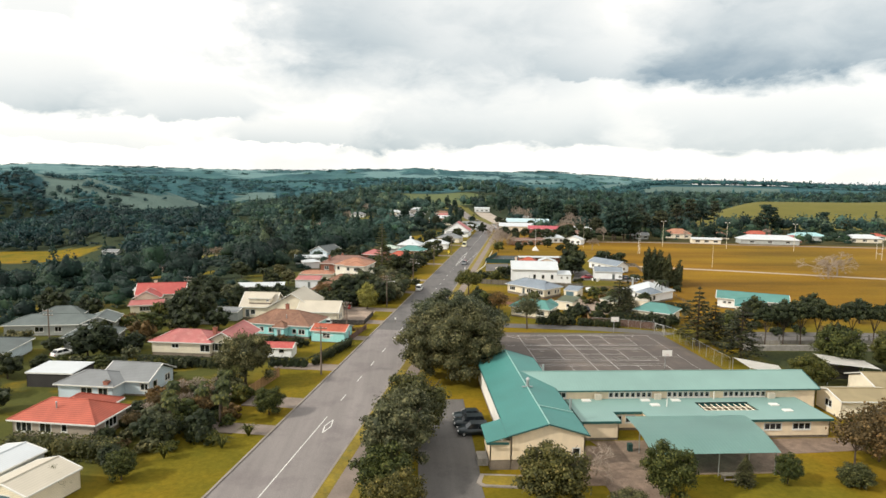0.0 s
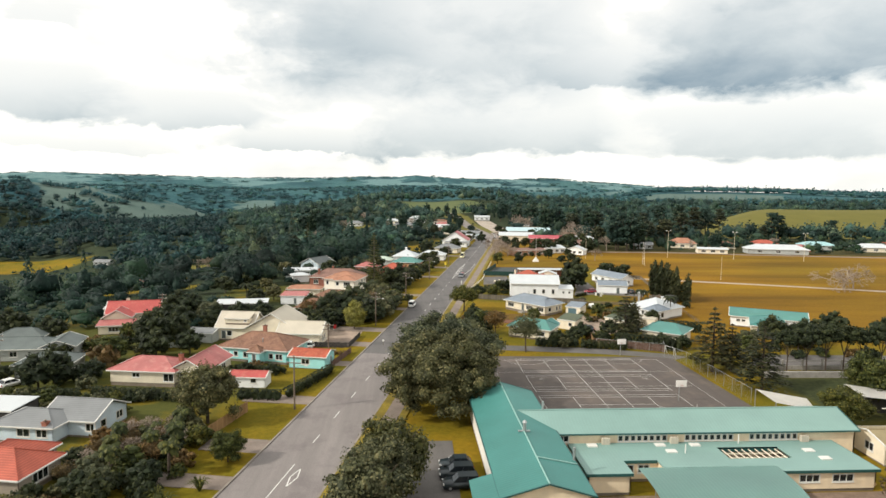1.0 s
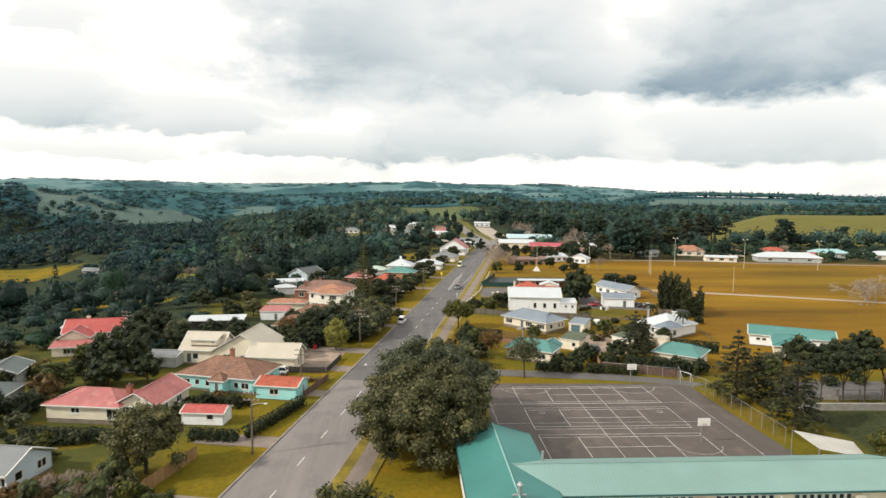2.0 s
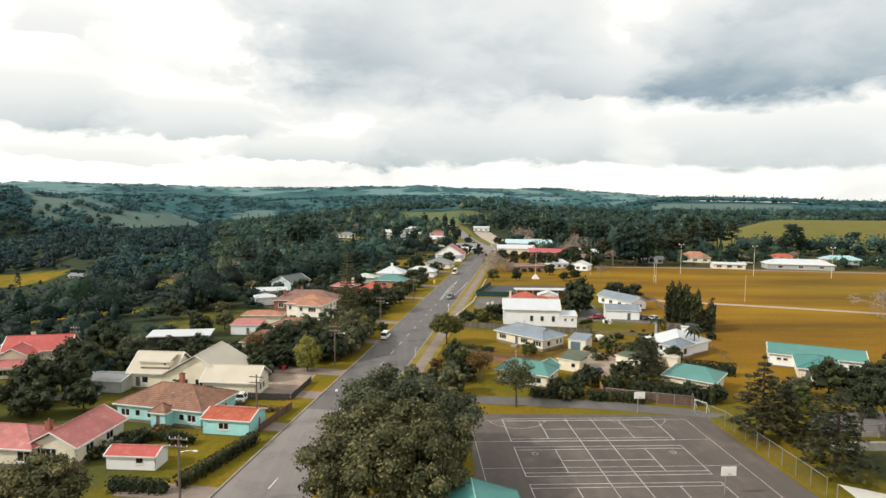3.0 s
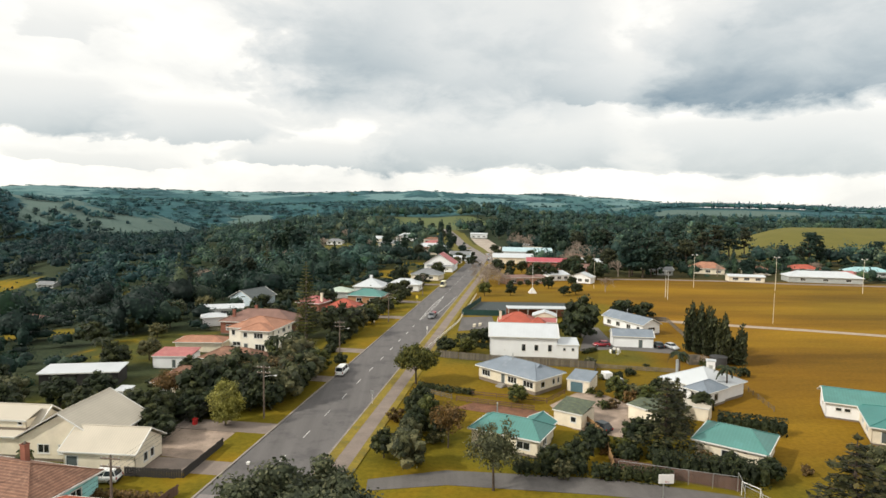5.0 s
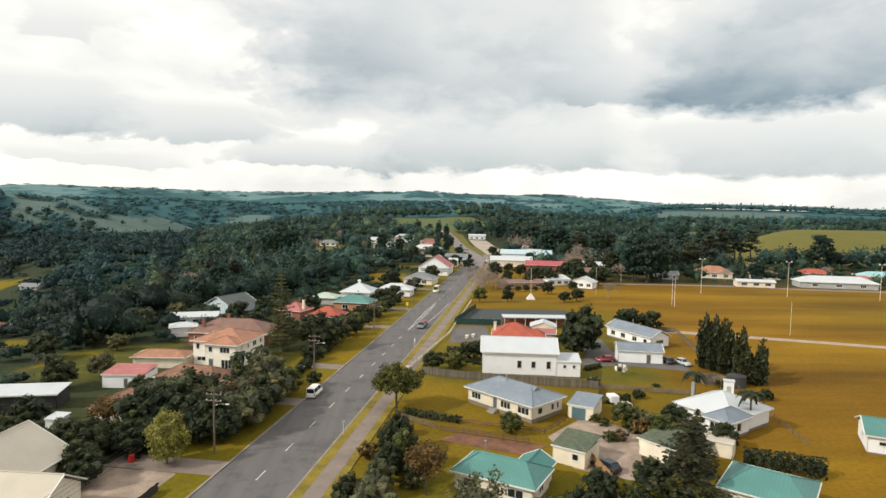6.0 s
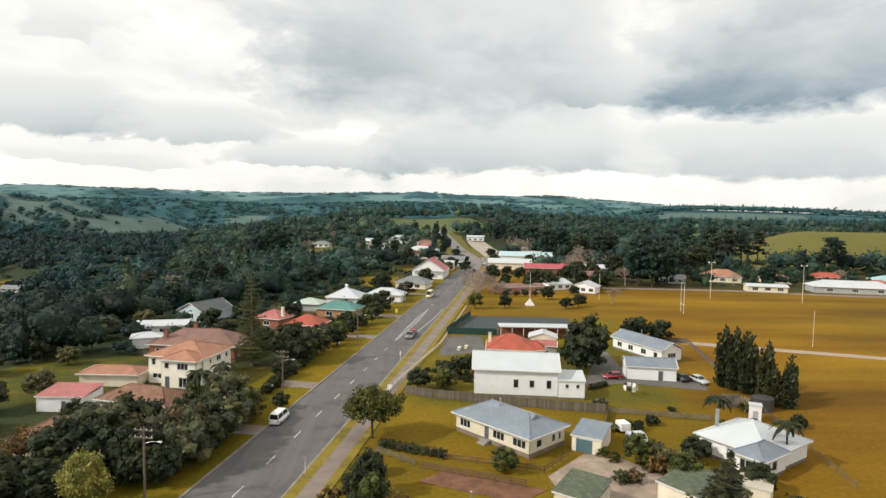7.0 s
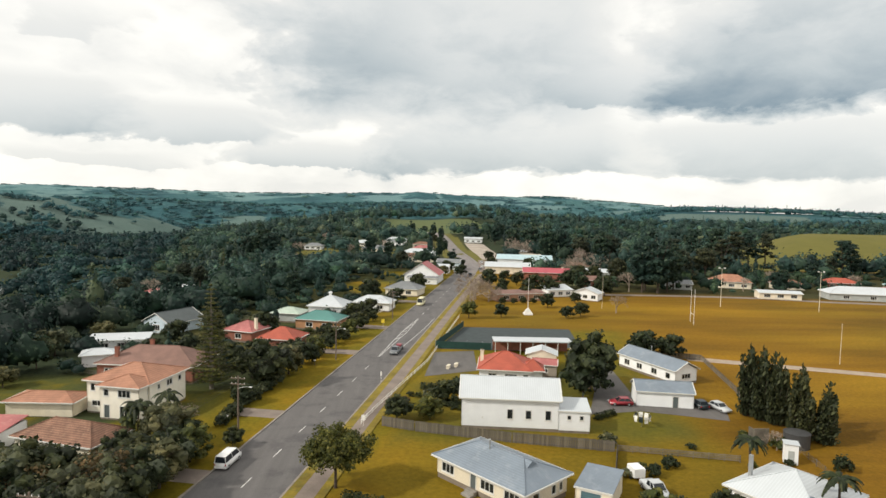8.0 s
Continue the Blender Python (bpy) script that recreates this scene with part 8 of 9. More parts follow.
# valley canopy: leaves tinted blue-green to stand for haze
woods("valley_woods", [q for q in mid if q[0] <= -0.28 * q[1]], 1.45, 34, foliage("hazed_valley_canopy", (0.018, 0.05, 0.05), (0.033, 0.076, 0.074), (0.047, 0.094, 0.087), True), "valley woods with blue-green haze painted into their leaves", (0.42, 0.36, 0.09, 0.08, 0.02, 0.03), 0.1, 70)
# the haze over the distant woods is put into their leaf colour
FARLEAF = foliage("hazed_far_canopy", (0.075, 0.17, 0.18), (0.085, 0.185, 0.195), (0.095, 0.2, 0.205), True)
HILLLEAF = foliage("hazed_hill_canopy", (0.05, 0.13, 0.14), (0.06, 0.15, 0.16), (0.072, 0.164, 0.168), True)
woods("hill_woods", far_, 1.7, 11, HILLLEAF, "dark hill woods round the town with blue-green haze painted in", (0.2, 0.68, 0.06, 0.03, 0.0, 0.03), 0.06, 20)
woods("far_woods", hills, 1.5, 12, FARLEAF, "woods on distant hills with blue-green haze painted in", (0.3, 0.6, 0.05, 0.05, 0.0, 0.0), 0.0, 24)


# ---- poles, signs, posts ----
def pole(x, y, h, arm=1.0, lamp=True, cross=True):
    e = thing("power_pole", Matrix.Translation((x, y, 0)) @ Matrix.Rotation(math.atan2(ROAD_DIR.y, ROAD_DIR.x) - math.pi / 2, 4, "Z"), "weathered timber power pole with cross-arm and street lamp", "power pole", "power poles")
    bm = bmesh.new()
    tube(bm, (0, 0, -0.3), (0, 0, h), 0.17, 0.11, 8)
    part("post", bm, WOODP, e)
    if cross:
        for z in (h - 0.4, h - 1.3):
            a = part("cross_arm", boxes((-1.2, 1.2, -0.14, -0.02, z - 0.06, z + 0.08)), WOODP, e)
            for i in range(4):
                bm = bmesh.new()
                px = -1.05 + 0.7 * i
                tube(bm, (px, -0.08, z + 0.08), (px, -0.08, z + 0.26), 0.05, 0.03, 6)
                part("insulator", bm, WHITE, a)
    if lamp:
        bm = bmesh.new()
        tube(bm, (0, 0, h - 2.0), (1.0, 0, h - 1.7), 0.04, 0.035, 6)
        tube(bm, (1.0, 0, h - 1.7), (1.9, 0, h - 1.65), 0.035, 0.03, 6)
        a = part("lamp_arm", bm, GALV, e)
        part("lamp_head", boxes((1.8, 2.3, -0.1, 0.1, h - 1.74, h - 1.6)), LIGHTS, a, "white street lamp head")
    return e


POLES = [(-15.2, 111.0), (-5.0, 173.2), (3.0, 212.5), (12.5, 259.2), (24.0, 312.0)]
for x, y in POLES:
    pole(x, y, 9.2)
pole(-13.0, 137.8, 8.6, lamp=False)
pole(-75, 132, 8.0, lamp=False)
pole(-62, 178, 8.0, lamp=False)


def wires():
    for off in (-1.05, -0.35, 0.35, 1.05):
        cv = bpy.data.curves.new("power_line", "CURVE")
        cv.dimensions, cv.bevel_depth = "3D", 0.012
        order = sorted(POLES, key=lambda p: p[1])
        sp = cv.splines.new("POLY")
        pts = []
        for (x0, y0), (x1, y1) in zip(order, order[1:]):
            for k in range(8):
                t = k / 8
                pts.append((x0 + (x1 - x0) * t + off, y0 + (y1 - y0) * t, 9.05 - 2.6 * t * (1 - t)))
        sp.points.add(len(pts) - 1)
        for p, c in zip(sp.points, pts):
            p.co = (*c, 1)
        cv.materials.append(DARKW)
        tagged(new("power_line", cv), "thin dark overhead power line between poles", "power line", "power lines")


wires()


def sign(x, y, h, w, hh, mat_, label, double=False):
    e = thing("road_sign", Matrix.Translation((x, y, 0)) @ Matrix.Rotation(radians(-11), 4, "Z"), label, "road sign")
    bm = bmesh.new()
    tube(bm, (0, 0, -0.1), (0, 0, h), 0.035, 0.035, 6)
    part("post", bm, WHITE, e)
    bm = bmesh.new()
    prism(bm, [(-w / 2, -0.06), (w / 2, -0.06), (w / 2, -0.03), (-w / 2, -0.03)], h - hh, h)
    part("plate", bm, mat_, e)
    return e


YELLOWP = plain("yellow_sign", (0.75, 0.55, 0.05), 0.5, vary=0.08, bump=0)
sign(12.6, 180.6, 2.6, 0.6, 0.6, GALV, "small grey-backed road sign on a white post")
sign(24.0, 240.8, 2.4, 0.3, 0.9, WHITE, "slim white marker sign by the footpath")
sign(22.4, 215.6, 2.0, 0.7, 0.9, WHITE, "white notice sign beside the footpath")
sign(21.6, 298.8, 2.6, 0.9, 1.2, YELLOWP, "yellow warning sign on the grass verge")
sign(-2.5, 67.5, 5.0, 0.5, 0.12, LIGHTS, "low white lamp on a slim post by the footpath")


def hoop(x, y, turn):
    e = thing("basketball_hoop", Matrix.Translation((x, y, 0.04)) @ Matrix.Rotation(turn, 4, "Z"), "white basketball backboard and ring on a steel post", "basketball hoop", "court hoops")
    bm = bmesh.new()
    tube(bm, (0, 0.7, 0), (0, 0.7, 2.4), 0.08, 0.08, 8)
    tube(bm, (0, 0.7, 2.4), (0, 0.06, 3.1), 0.06, 0.06, 8)
    part("post", bm, GALV, e)
    part("backboard", boxes((-0.95, 0.95, -0.04, 0.04, 2.75, 3.9)), WHITE, e)
    bm = bmesh.new()
    for i in range(12):
        a, b = math.tau * i / 12, math.tau * (i + 1) / 12
        tube(bm, (0.23 * math.cos(a), -0.3 + 0.23 * math.sin(a), 3.05), (0.23 * math.cos(b), -0.3 + 0.23 * math.sin(b), 3.05), 0.02, 0.02, 4)
    part("ring", bm, TAIL, e)


hoop(50.7, 142.2, 0)
hoop(50.7, 112.6, 0)


def goal(x, y, w, h, turn, label):
    e = thing("goal_posts", Matrix.Translation((x, y, height(x, y))) @ Matrix.Rotation(turn, 4, "Z"), label, "goal posts", "goal posts")
    for sx in (-w / 2, w / 2):
        bm = bmesh.new()
        tube(bm, (sx, 0, 0), (sx, 0, h), 0.07, 0.05, 8)
        part("upright", bm, WHITE, e)
    bm = bmesh.new()
    tube(bm, (-w / 2, 0, 3.0), (w / 2, 0, 3.0), 0.06, 0.06, 8)
    part("crossbar", bm, WHITE, e)


goal(122.6, 312.6, 5.6, 11.5, radians(76), "tall white rugby goal posts on the field")
goal(238, 292.0, 5.6, 11.5, radians(76), "tall white rugby goal posts on the field")


def field_lamp(x, y, h, heads=True):
    e = thing("field_light", Matrix.Translation((x, y, height(x, y))), "tall slim light pole beside the playing field", "light pole", "field lights")
    bm = bmesh.new()
    r_ = 0.1 if heads else 0.06
    tube(bm, (0, 0, -0.2), (0, 0, h), r_, r_ * 0.6, 8)
    part("post", bm, CREAM_P, e)
    if heads:
        a = part("cross_arm", boxes((-1.3, 1.3, -0.06, 0.06, h - 0.1, h)), GALV, e)
        for sx in (-1.1, 1.1):
            part("lamp_head", boxes((sx - 0.25, sx + 0.25, -0.25, 0.2, h, h + 0.4)), LIGHTS, a)


for x, y, h, hd in ((150.4, 348, 15, True), (184, 339, 15, True), (219, 331, 15, True), (135.0, 259.5, 10.0, False), (101, 340, 12, False)):
    field_lamp(x, y, h, hd)
mon = thing("memorial_flagpole", Matrix.Translation((70.3, 325.0, 0)), "white flagpole on a stepped white memorial base", "flagpole")
bm = bmesh.new()
for k in range(4):
    r = 1.5 - 0.36 * k
    box(bm, -r, r, -r, r, 0.55 * k, 0.55 * (k + 1))
part("base", bm, WHITE, mon)
bm = bmesh.new()
tube(bm, (0, 0, 2.1), (0, 0, 12.5), 0.09, 0.05, 8)
part("pole", bm, WHITE, mon)


# ---- fences ----
def paling_fence(pts, h, mat_, label, board=0.28, rails=2, gap=0.03):
    for (ax_, ay_), (bx_, by_) in zip(pts, pts[1:]):
        d = Vector((bx_ - ax_, by_ - ay_))
        ln = d.length
        e = thing("fence", Matrix.Translation((ax_, ay_, height(ax_, ay_))) @ Matrix.Rotation(math.atan2(d.y, d.x), 4, "Z"), label, "fence")
        n_ = int(ln / board)
        me = None
        for i in range(n_):
            if me is None:
                ob = part("board", boxes((0, board - gap, -0.012, 0.012, 0.04, h)), mat_, e)
                me = ob.data
            else:
                ob = new("board", me)
                ob.parent = e
            ob.location = (i * board, 0, RNG.uniform(-0.06, 0.04))
        for z in (0.35, h - 0.3)[:rails]:
            part("rail", boxes((0, ln, 0.012, 0.07, z - 0.05, z + 0.05)), mat_, e)
        for i in range(int(ln / 2.4) + 1):
            x = min(ln, i * 2.4)
            part("post", boxes((x - 0.06, x + 0.06, 0.07, 0.17, 0, h - 0.05)), mat_, e)


def rail_fence(pts, h, rails, mat_, label, gap=2.2, w=0.1, rail_h=0.14):
    for (ax_, ay_), (bx_, by_) in zip(pts, pts[1:]):
        d = Vector((bx_ - ax_, by_ - ay_))
        ln = d.length
        e = thing("rail_fence", Matrix.Translation((ax_, ay_, height(ax_, ay_))) @ Matrix.Rotation(math.atan2(d.y, d.x), 4, "Z"), label, "fence")
        k = max(1, round(ln / gap))
        for i in range(k + 1):
            x = ln * i / k
            part("post", boxes((x - w / 2, x + w / 2, 0.0, w, 0, h)), mat_, e)
        for j in range(rails):
            z = h * (0.9 - 0.85 * j / max(1, rails))
            part("rail", boxes((0, ln, -0.03, 0, z - rail_h / 2, z + rail_h / 2)), mat_, e)


paling_fence([(25.4, 216.0), (30.9, 213.6), (46.0, 208.8), (61.2, 205.2)], 1.7, FENCEW, "weathered grey timber paling fence in front of the chapel", 0.34)
rail_fence([(61.4, 205.4), (78.2, 201.4)], 1.1, 4, FENCEW, "low grey timber rail fence across the lawn")
paling_fence([(61.2, 205.2), (56.6, 192.5)], 1.3, FENCEW, "grey timber paling fence beside the garage", 0.34)
paling_fence([(88.5, 266.5), (101.5, 262.0)], 1.5, FENCEW, "grey timber paling fence at the field edge", 0.34)
rail_fence([(101.5, 262.0), (96.0, 236.0), (92.0, 222.0)], 1.4, 5, FENCEW, "weathered timber rail fence at the field edge", 1.6)
rail_fence([(21.5, 188.0), (27.2, 183.2)], 1.1, 3, FENCEW, "grey timber rail fence beside the footpath")
rail_fence([(28.0, 182.4), (41.4, 176.6)], 1.1, 3, FENCEB, "brown timber post-and-rail fence beside the garden bed")
rail_fence([(31.2, 185.4), (44.7, 181.0), (49.4, 186.4)], 1.0, 2, FENCEB, "low brown post-and-rail fence in front of the cottage")
paling_fence([(48.6, 172.0), (49.6, 163.0), (47.4, 151.5)], 1.7, FENCEO, "tan timber paling fence between gardens", 0.34)
paling_fence([(47.6, 152.6), (62.2, 145.6)], 1.7, FENCEB, "dark stained timber fence beside the lane", 0.34)
paling_fence([(-25.9, 98.6), (-22.6, 110.4)], 1.8, FENCEO, "orange-tan timber paling fence beside the drive", 0.34)
paling_fence([(-12.0, 135.4), (-9.0, 146.5)], 1.4, FENCEB, "dark brown timber fence along the front lawn", 0.34)
paling_fence([(-18.0, 151.6), (-10.0, 150.6), (-8.2, 162.0)], 1.3, DARKW, "black stained timber fence round the hall garden", 0.34)
paling_fence([(-56.0, 151.2), (-44.2, 152.4)], 1.3, GREYB, "pale grey paling fence behind the lawn", 0.34)
rail_fence([(22.0, 216.6), (24.2, 225.0), (34.0, 258.0), (46, 318)], 0.9, 2, WHITE, "low white street-side fence by the footpath", 2.6)
rail_fence([(14.2, 312.0), (24.2, 335.0)], 0.9, 2, WHITE, "low white timber fence beside the street", 2.2)
rail_fence([(89.6, 205.0), (84.8, 176.0)], 1.1, 4, FENCEW, "grey wire and post fence at the field edge", 2.4, 0.08, 0.03)
rail_fence([(-38.5, 246), (-31, 243.5)], 1.0, 3, FENCEW, "old grey paddock fence on the lawn")


def mesh_fence(pts, h, label):
    for (ax_, ay_), (bx_, by_) in zip(pts, pts[1:]):
        d = Vector((bx_ - ax_, by_ - ay_))
        ln = d.length
        e = thing("wire_fence", Matrix.Translation((ax_, ay_, 0)) @ Matrix.Rotation(math.atan2(d.y, d.x), 4, "Z"), label, "fence")
        k = max(1, round(ln / 3))
        for i in range(k + 1):
            bm = bmesh.new()
            tube(bm, (ln * i / k, 0, 0), (ln * i / k, 0, h), 0.04, 0.04, 6)
            part("post", bm, GALV, e)
        bm = bmesh.new()
        tube(bm, (0, 0, h), (ln, 0, h), 0.03, 0.03, 5)
        part("rail", bm, GALV, e)
        s = Soup()
        m_ = int(ln / 0.32)
        for i in range(m_ + 1):
            for sg in (-1, 1):
                x0 = ln * i / m_
                x1 = min(ln, max(0, x0 + sg * h))
                z1 = abs(x1 - x0)
                s.add([(x0, 0, 0.03), (x0 + 0.012, 0, 0.03), (x1 + 0.012, 0, z1), (x1, 0, z1)], [[0, 1, 2, 3]])
        ob = new("wire_mesh", s.mesh("wire_mesh", GALV))
        ob.parent = e


mesh_fence([(61.6, 145.6), (60.4, 141.8), (62.6, 136.0), (63.0, 112.0)], 2.6, "tall galvanised chain-link fence beside the courts")
mesh_fence([(47.8, 150.8), (61.6, 145.6)], 2.0, "galvanised chain-link fence beside the lane")
frm = thing("small_goal", Matrix.Translation((62.2, 143.6, 0)) @ Matrix.Rotation(radians(-60), 4, "Z"), "small white tubular goal beside the lane", "goal")
for a, b in (((-1.2, 0, 0), (-1.2, 0, 1.8)), ((1.2, 0, 0), (1.2, 0, 1.8)), ((-1.2, 0, 1.8), (1.2, 0, 1.8)), ((-1.2, 0, 1.8), (-1.2, 0.9, 0)), ((1.2, 0, 1.8), (1.2, 0.9, 0))):
    bm = bmesh.new()
    tube(bm, a, b, 0.05, 0.05, 6)
    part("bar", bm, WHITE, frm)
# concrete post-and-panel fence
cf = thing("concrete_fence", Matrix.Translation((76.5, 131.2, 0)) @ Matrix.Rotation(radians(-1.0), 4, "Z"), "weathered concrete panel fence with tall posts", "fence")
for i in range(11):
    part("post", boxes((i * 4.2 - 0.15, i * 4.2 + 0.15, -0.15, 0.15, 0, 2.3)), CONC, cf)
    if i < 10:
        part("panel", boxes((i * 4.2 + 0.15, (i + 1) * 4.2 - 0.15, -0.06, 0.06, 0.1, 1.0)), CONC, cf)
        part("rail", boxes((i * 4.2 + 0.15, (i + 1) * 4.2 - 0.15, -0.05, 0.05, 1.9, 2.05)), CONC, cf)
slab("retaining_wall", [(74, 126.2), (122, 124.6), (122, 125.2), (74, 126.8)], 1.2, CONC, "grey concrete retaining wall", "wall", 1.3)
# tennis club net screens
for a, b in (((36.4, 272.4), (50.5, 270.6)), ((36.4, 272.4), (46.0, 301.2))):
    d = Vector((b[0] - a[0], b[1] - a[1]))
    e = thing("net_screen", Matrix.Translation((*a, 0)) @ Matrix.Rotation(math.atan2(d.y, d.x), 4, "Z"), "dark green wind netting round the tennis court", "fence", "court netting")
    part("net", boxes((0, d.length, -0.02, 0.02, 0.1, 1.9)), NET, e)
    for i in range(int(d.length / 4) + 1):
        part("post", boxes((i * 4 - 0.04, i * 4 + 0.04, 0.02, 0.1, 0, 2.3)), GALV, e)


# ---- vehicles ----
def paint(name, col):
    return plain(name, col, 0.3, metal=0.0, vary=0.05, bump=0)


P_WHITE, P_DARK, P_RED, P_GREY, P_SILVER = paint("white_car_paint", (0.8, 0.8, 0.78)), paint("dark_car_paint", (0.02, 0.03, 0.035)), paint("red_car_paint", (0.28, 0.02, 0.03)), paint("grey_car_paint", (0.16, 0.17, 0.18)), paint("silver_car_paint", (0.5, 0.52, 0.53))
CARGLASS = plain("tinted_glass", (0.02, 0.025, 0.03), 0.08, vary=0.1, bump=0)


def extrude_profile(bm, prof, y0, y1, inset=0.0, top=None):
    """A side profile (x, z) swept across the car; points above top lean in."""
    a = [bm.verts.new((x, y0 + (inset if top and z > top else 0), z)) for x, z in prof]
    b = [bm.verts.new((x, y1 - (inset if top and z > top else 0), z)) for x, z in prof]
    bm.faces.new(a[::-1])
    bm.faces.new(b)
    k = len(prof)
    for i in range(k):
        bm.faces.new((a[i], a[(i + 1) % k], b[(i + 1) % k], b[i]))
    bmesh.ops.bevel(bm, geom=bm.edges[:], offset=0.05, segments=2, affect="EDGES", clamp_overlap=True)


def car(x, y, heading, kind, body, label, z=0.03):
    e = thing({"van": "van", "ute": "pickup", "bus": "minibus"}.get(kind, "car"), Matrix.Translation((x, y, z)) @ Matrix.Rotation(radians(heading), 4, "Z"), label, {"van": "van", "ute": "pickup", "bus": "minibus"}.get(kind, "car"))
    L, W, H, belt = {"hatch": (4.3, 1.75, 1.48, 0.92), "suv": (4.6, 1.85, 1.75, 1.05), "van": (4.7, 1.75, 1.95, 1.1), "ute": (5.1, 1.85, 1.75, 1.05), "bus": (6.8, 2.1, 2.7, 1.3)}[kind]
    h, w = L / 2, W / 2
    low = [(-h, 0.35), (-h + 0.05, belt - 0.1), (-h + 0.2, belt), (h - 1.25, belt), (h - 0.25, belt - 0.16), (h, belt - 0.4), (h, 0.35), (h - 0.2, 0.25), (-h + 0.2, 0.25)]
    if kind in ("van", "bus"):
        low = [(-h, 0.35), (-h, belt), (h - 0.5, belt), (h - 0.1, belt - 0.25), (h, belt - 0.5), (h, 0.35), (h - 0.2, 0.25), (-h + 0.2, 0.25)]
    bm = bmesh.new()
    extrude_profile(bm, low, -w, w)
    part("body", bm, body, e, smooth=True)
    cab = {"hatch": (-h + 0.25, -h + 0.75, h - 1.95, h - 1.25), "suv": (-h + 0.1, -h + 0.4, h - 1.9, h - 1.2), "van": (-h + 0.02, -h + 0.15, h - 1.2, h - 0.5), "bus": (-h + 0.02, -h + 0.1, h - 0.9, h - 0.35), "ute": (-h + 1.75, -h + 1.9, h - 1.95, h - 1.25)}[kind]
    bm = bmesh.new()
    extrude_profile(bm, [(cab[0], belt - 0.03), (cab[1], H - 0.04), (cab[2], H - 0.04), (cab[3], belt - 0.03)], -w + 0.06, w - 0.06, 0.14, belt + 0.1)
    part("cabin_glass", bm, CARGLASS, e, "dark tinted window band")
    bm = bmesh.new()
    box(bm, cab[1] - 0.02, cab[2] + 0.02, -w + 0.16, w - 0.16, H - 0.08, H)
    bmesh.ops.bevel(bm, geom=bm.edges[:], offset=0.03, segments=2, affect="EDGES")
    part("roof", bm, body, e)
    k = 3 if kind != "bus" else 5
    for i in range(k):
        t = i / (k - 1)
        xb, xt = cab[0] + (cab[3] - cab[0]) * t, cab[1] + (cab[2] - cab[1]) * t
        for sg in (-1, 1):
            bm = bmesh.new()
            tube(bm, (xb, sg * (w - 0.06), belt - 0.03), (xt, sg * (w - 0.19), H - 0.06), 0.05, 0.045, 5)
            part("pillar", bm, body, e)
    for sx in (-h + 0.8, h - 0.85):
        for sg in (-1, 1):
            bm = bmesh.new()
            tube(bm, (sx, sg * (w - 0.2), 0.32), (sx, sg * (w + 0.01), 0.32), 0.32, 0.32, 14)
            t_ = part("wheel", bm, TYRE, e)
            bm = bmesh.new()
            tube(bm, (sx, sg * (w + 0.005), 0.32), (sx, sg * (w + 0.02), 0.32), 0.19, 0.17, 10)
            part("rim", bm, GALV, t_)
    for sg in (-1, 1):
        y0, y1 = sorted((sg * (w - 0.05), sg * (w - 0.4)))
        part("headlight", boxes((h - 0.12, h + 0.01, y0, y1, belt - 0.36, belt - 0.22)), LIGHTS, e)
        part("tail_light", boxes((-h - 0.01, -h + 0.08, *sorted((sg * (w - 0.04), sg * (w - 0.2))), belt - 0.4, belt - 0.1)), TAIL, e)
    part("bumper", boxes((-h - 0.05, -h + 0.1, -w + 0.1, w - 0.1, 0.35, 0.55)), TYRE if kind in ("suv", "ute") else body, e)
    return e


ST = math.degrees(math.atan2(ROAD_DIR.y, ROAD_DIR.x))
for y in (83.4, 86.2, 89.0):
    car(9.9 - (0.3 if y > 84 else 0), y, 182, "suv" if y < 88 else "hatch", P_DARK, "dark sport utility car parked beside the school block", 0.05)
car(4.9, 200.8, ST + 1, "van", P_WHITE, "white people-mover van parked at the kerb")
car(33.6, 342.5, ST + 180, "bus", paint("cream_paint", (0.78, 0.72, 0.46)), "cream minibus standing on the street edge")
car(26.2, 266.5, ST + 180, "ute", P_GREY, "grey pickup truck towing a small trailer on the street")
tr = thing("trailer", Matrix.Translation((27.1, 270.9, 0.03)) @ Matrix.Rotation(radians(ST), 4, "Z"), "small loaded box trailer behind the pickup", "trailer")
part("tray", boxes((-1.2, 1.2, -0.8, 0.8, 0.5, 1.0)), P_GREY, tr)
part("load", boxes((-1.0, 0.9, -0.6, 0.6, 1.0, 1.35)), P_RED, tr)
part("drawbar", boxes((-2.2, -1.2, -0.06, 0.06, 0.5, 0.6)), GALV, tr)
for sg in (-0.85, 0.85):
    bm = bmesh.new()
    tube(bm, (0, sg - 0.08, 0.3), (0, sg + 0.08, 0.3), 0.3, 0.3, 12)
    part("wheel", bm, TYRE, tr)
car(-20.1, 150.0, 178, "suv", P_WHITE, "white sport utility car parked beside the hall")
car(69.4, 227.4, 176, "hatch", P_RED, "dark red hatchback parked beside the white garage")
car(84.0, 226.5, 95, "hatch", P_DARK, "dark small car parked beside the white garage")
car(87.0, 224.6, 285, "hatch", P_SILVER, "silver-grey hatchback parked on the lawn")
car(61.6, 191.6, -82, "ute", P_SILVER, "silver pickup with a white rear canopy on the lawn")
cn = thing("box_trailer", Matrix.Translation((60.8, 196.2, 0.03)) @ Matrix.Rotation(radians(-82), 4, "Z"), "small white box trailer behind the pickup", "trailer")
part("box", boxes((-1.1, 1.0, -0.8, 0.8, 0.5, 1.7)), P_WHITE, cn)
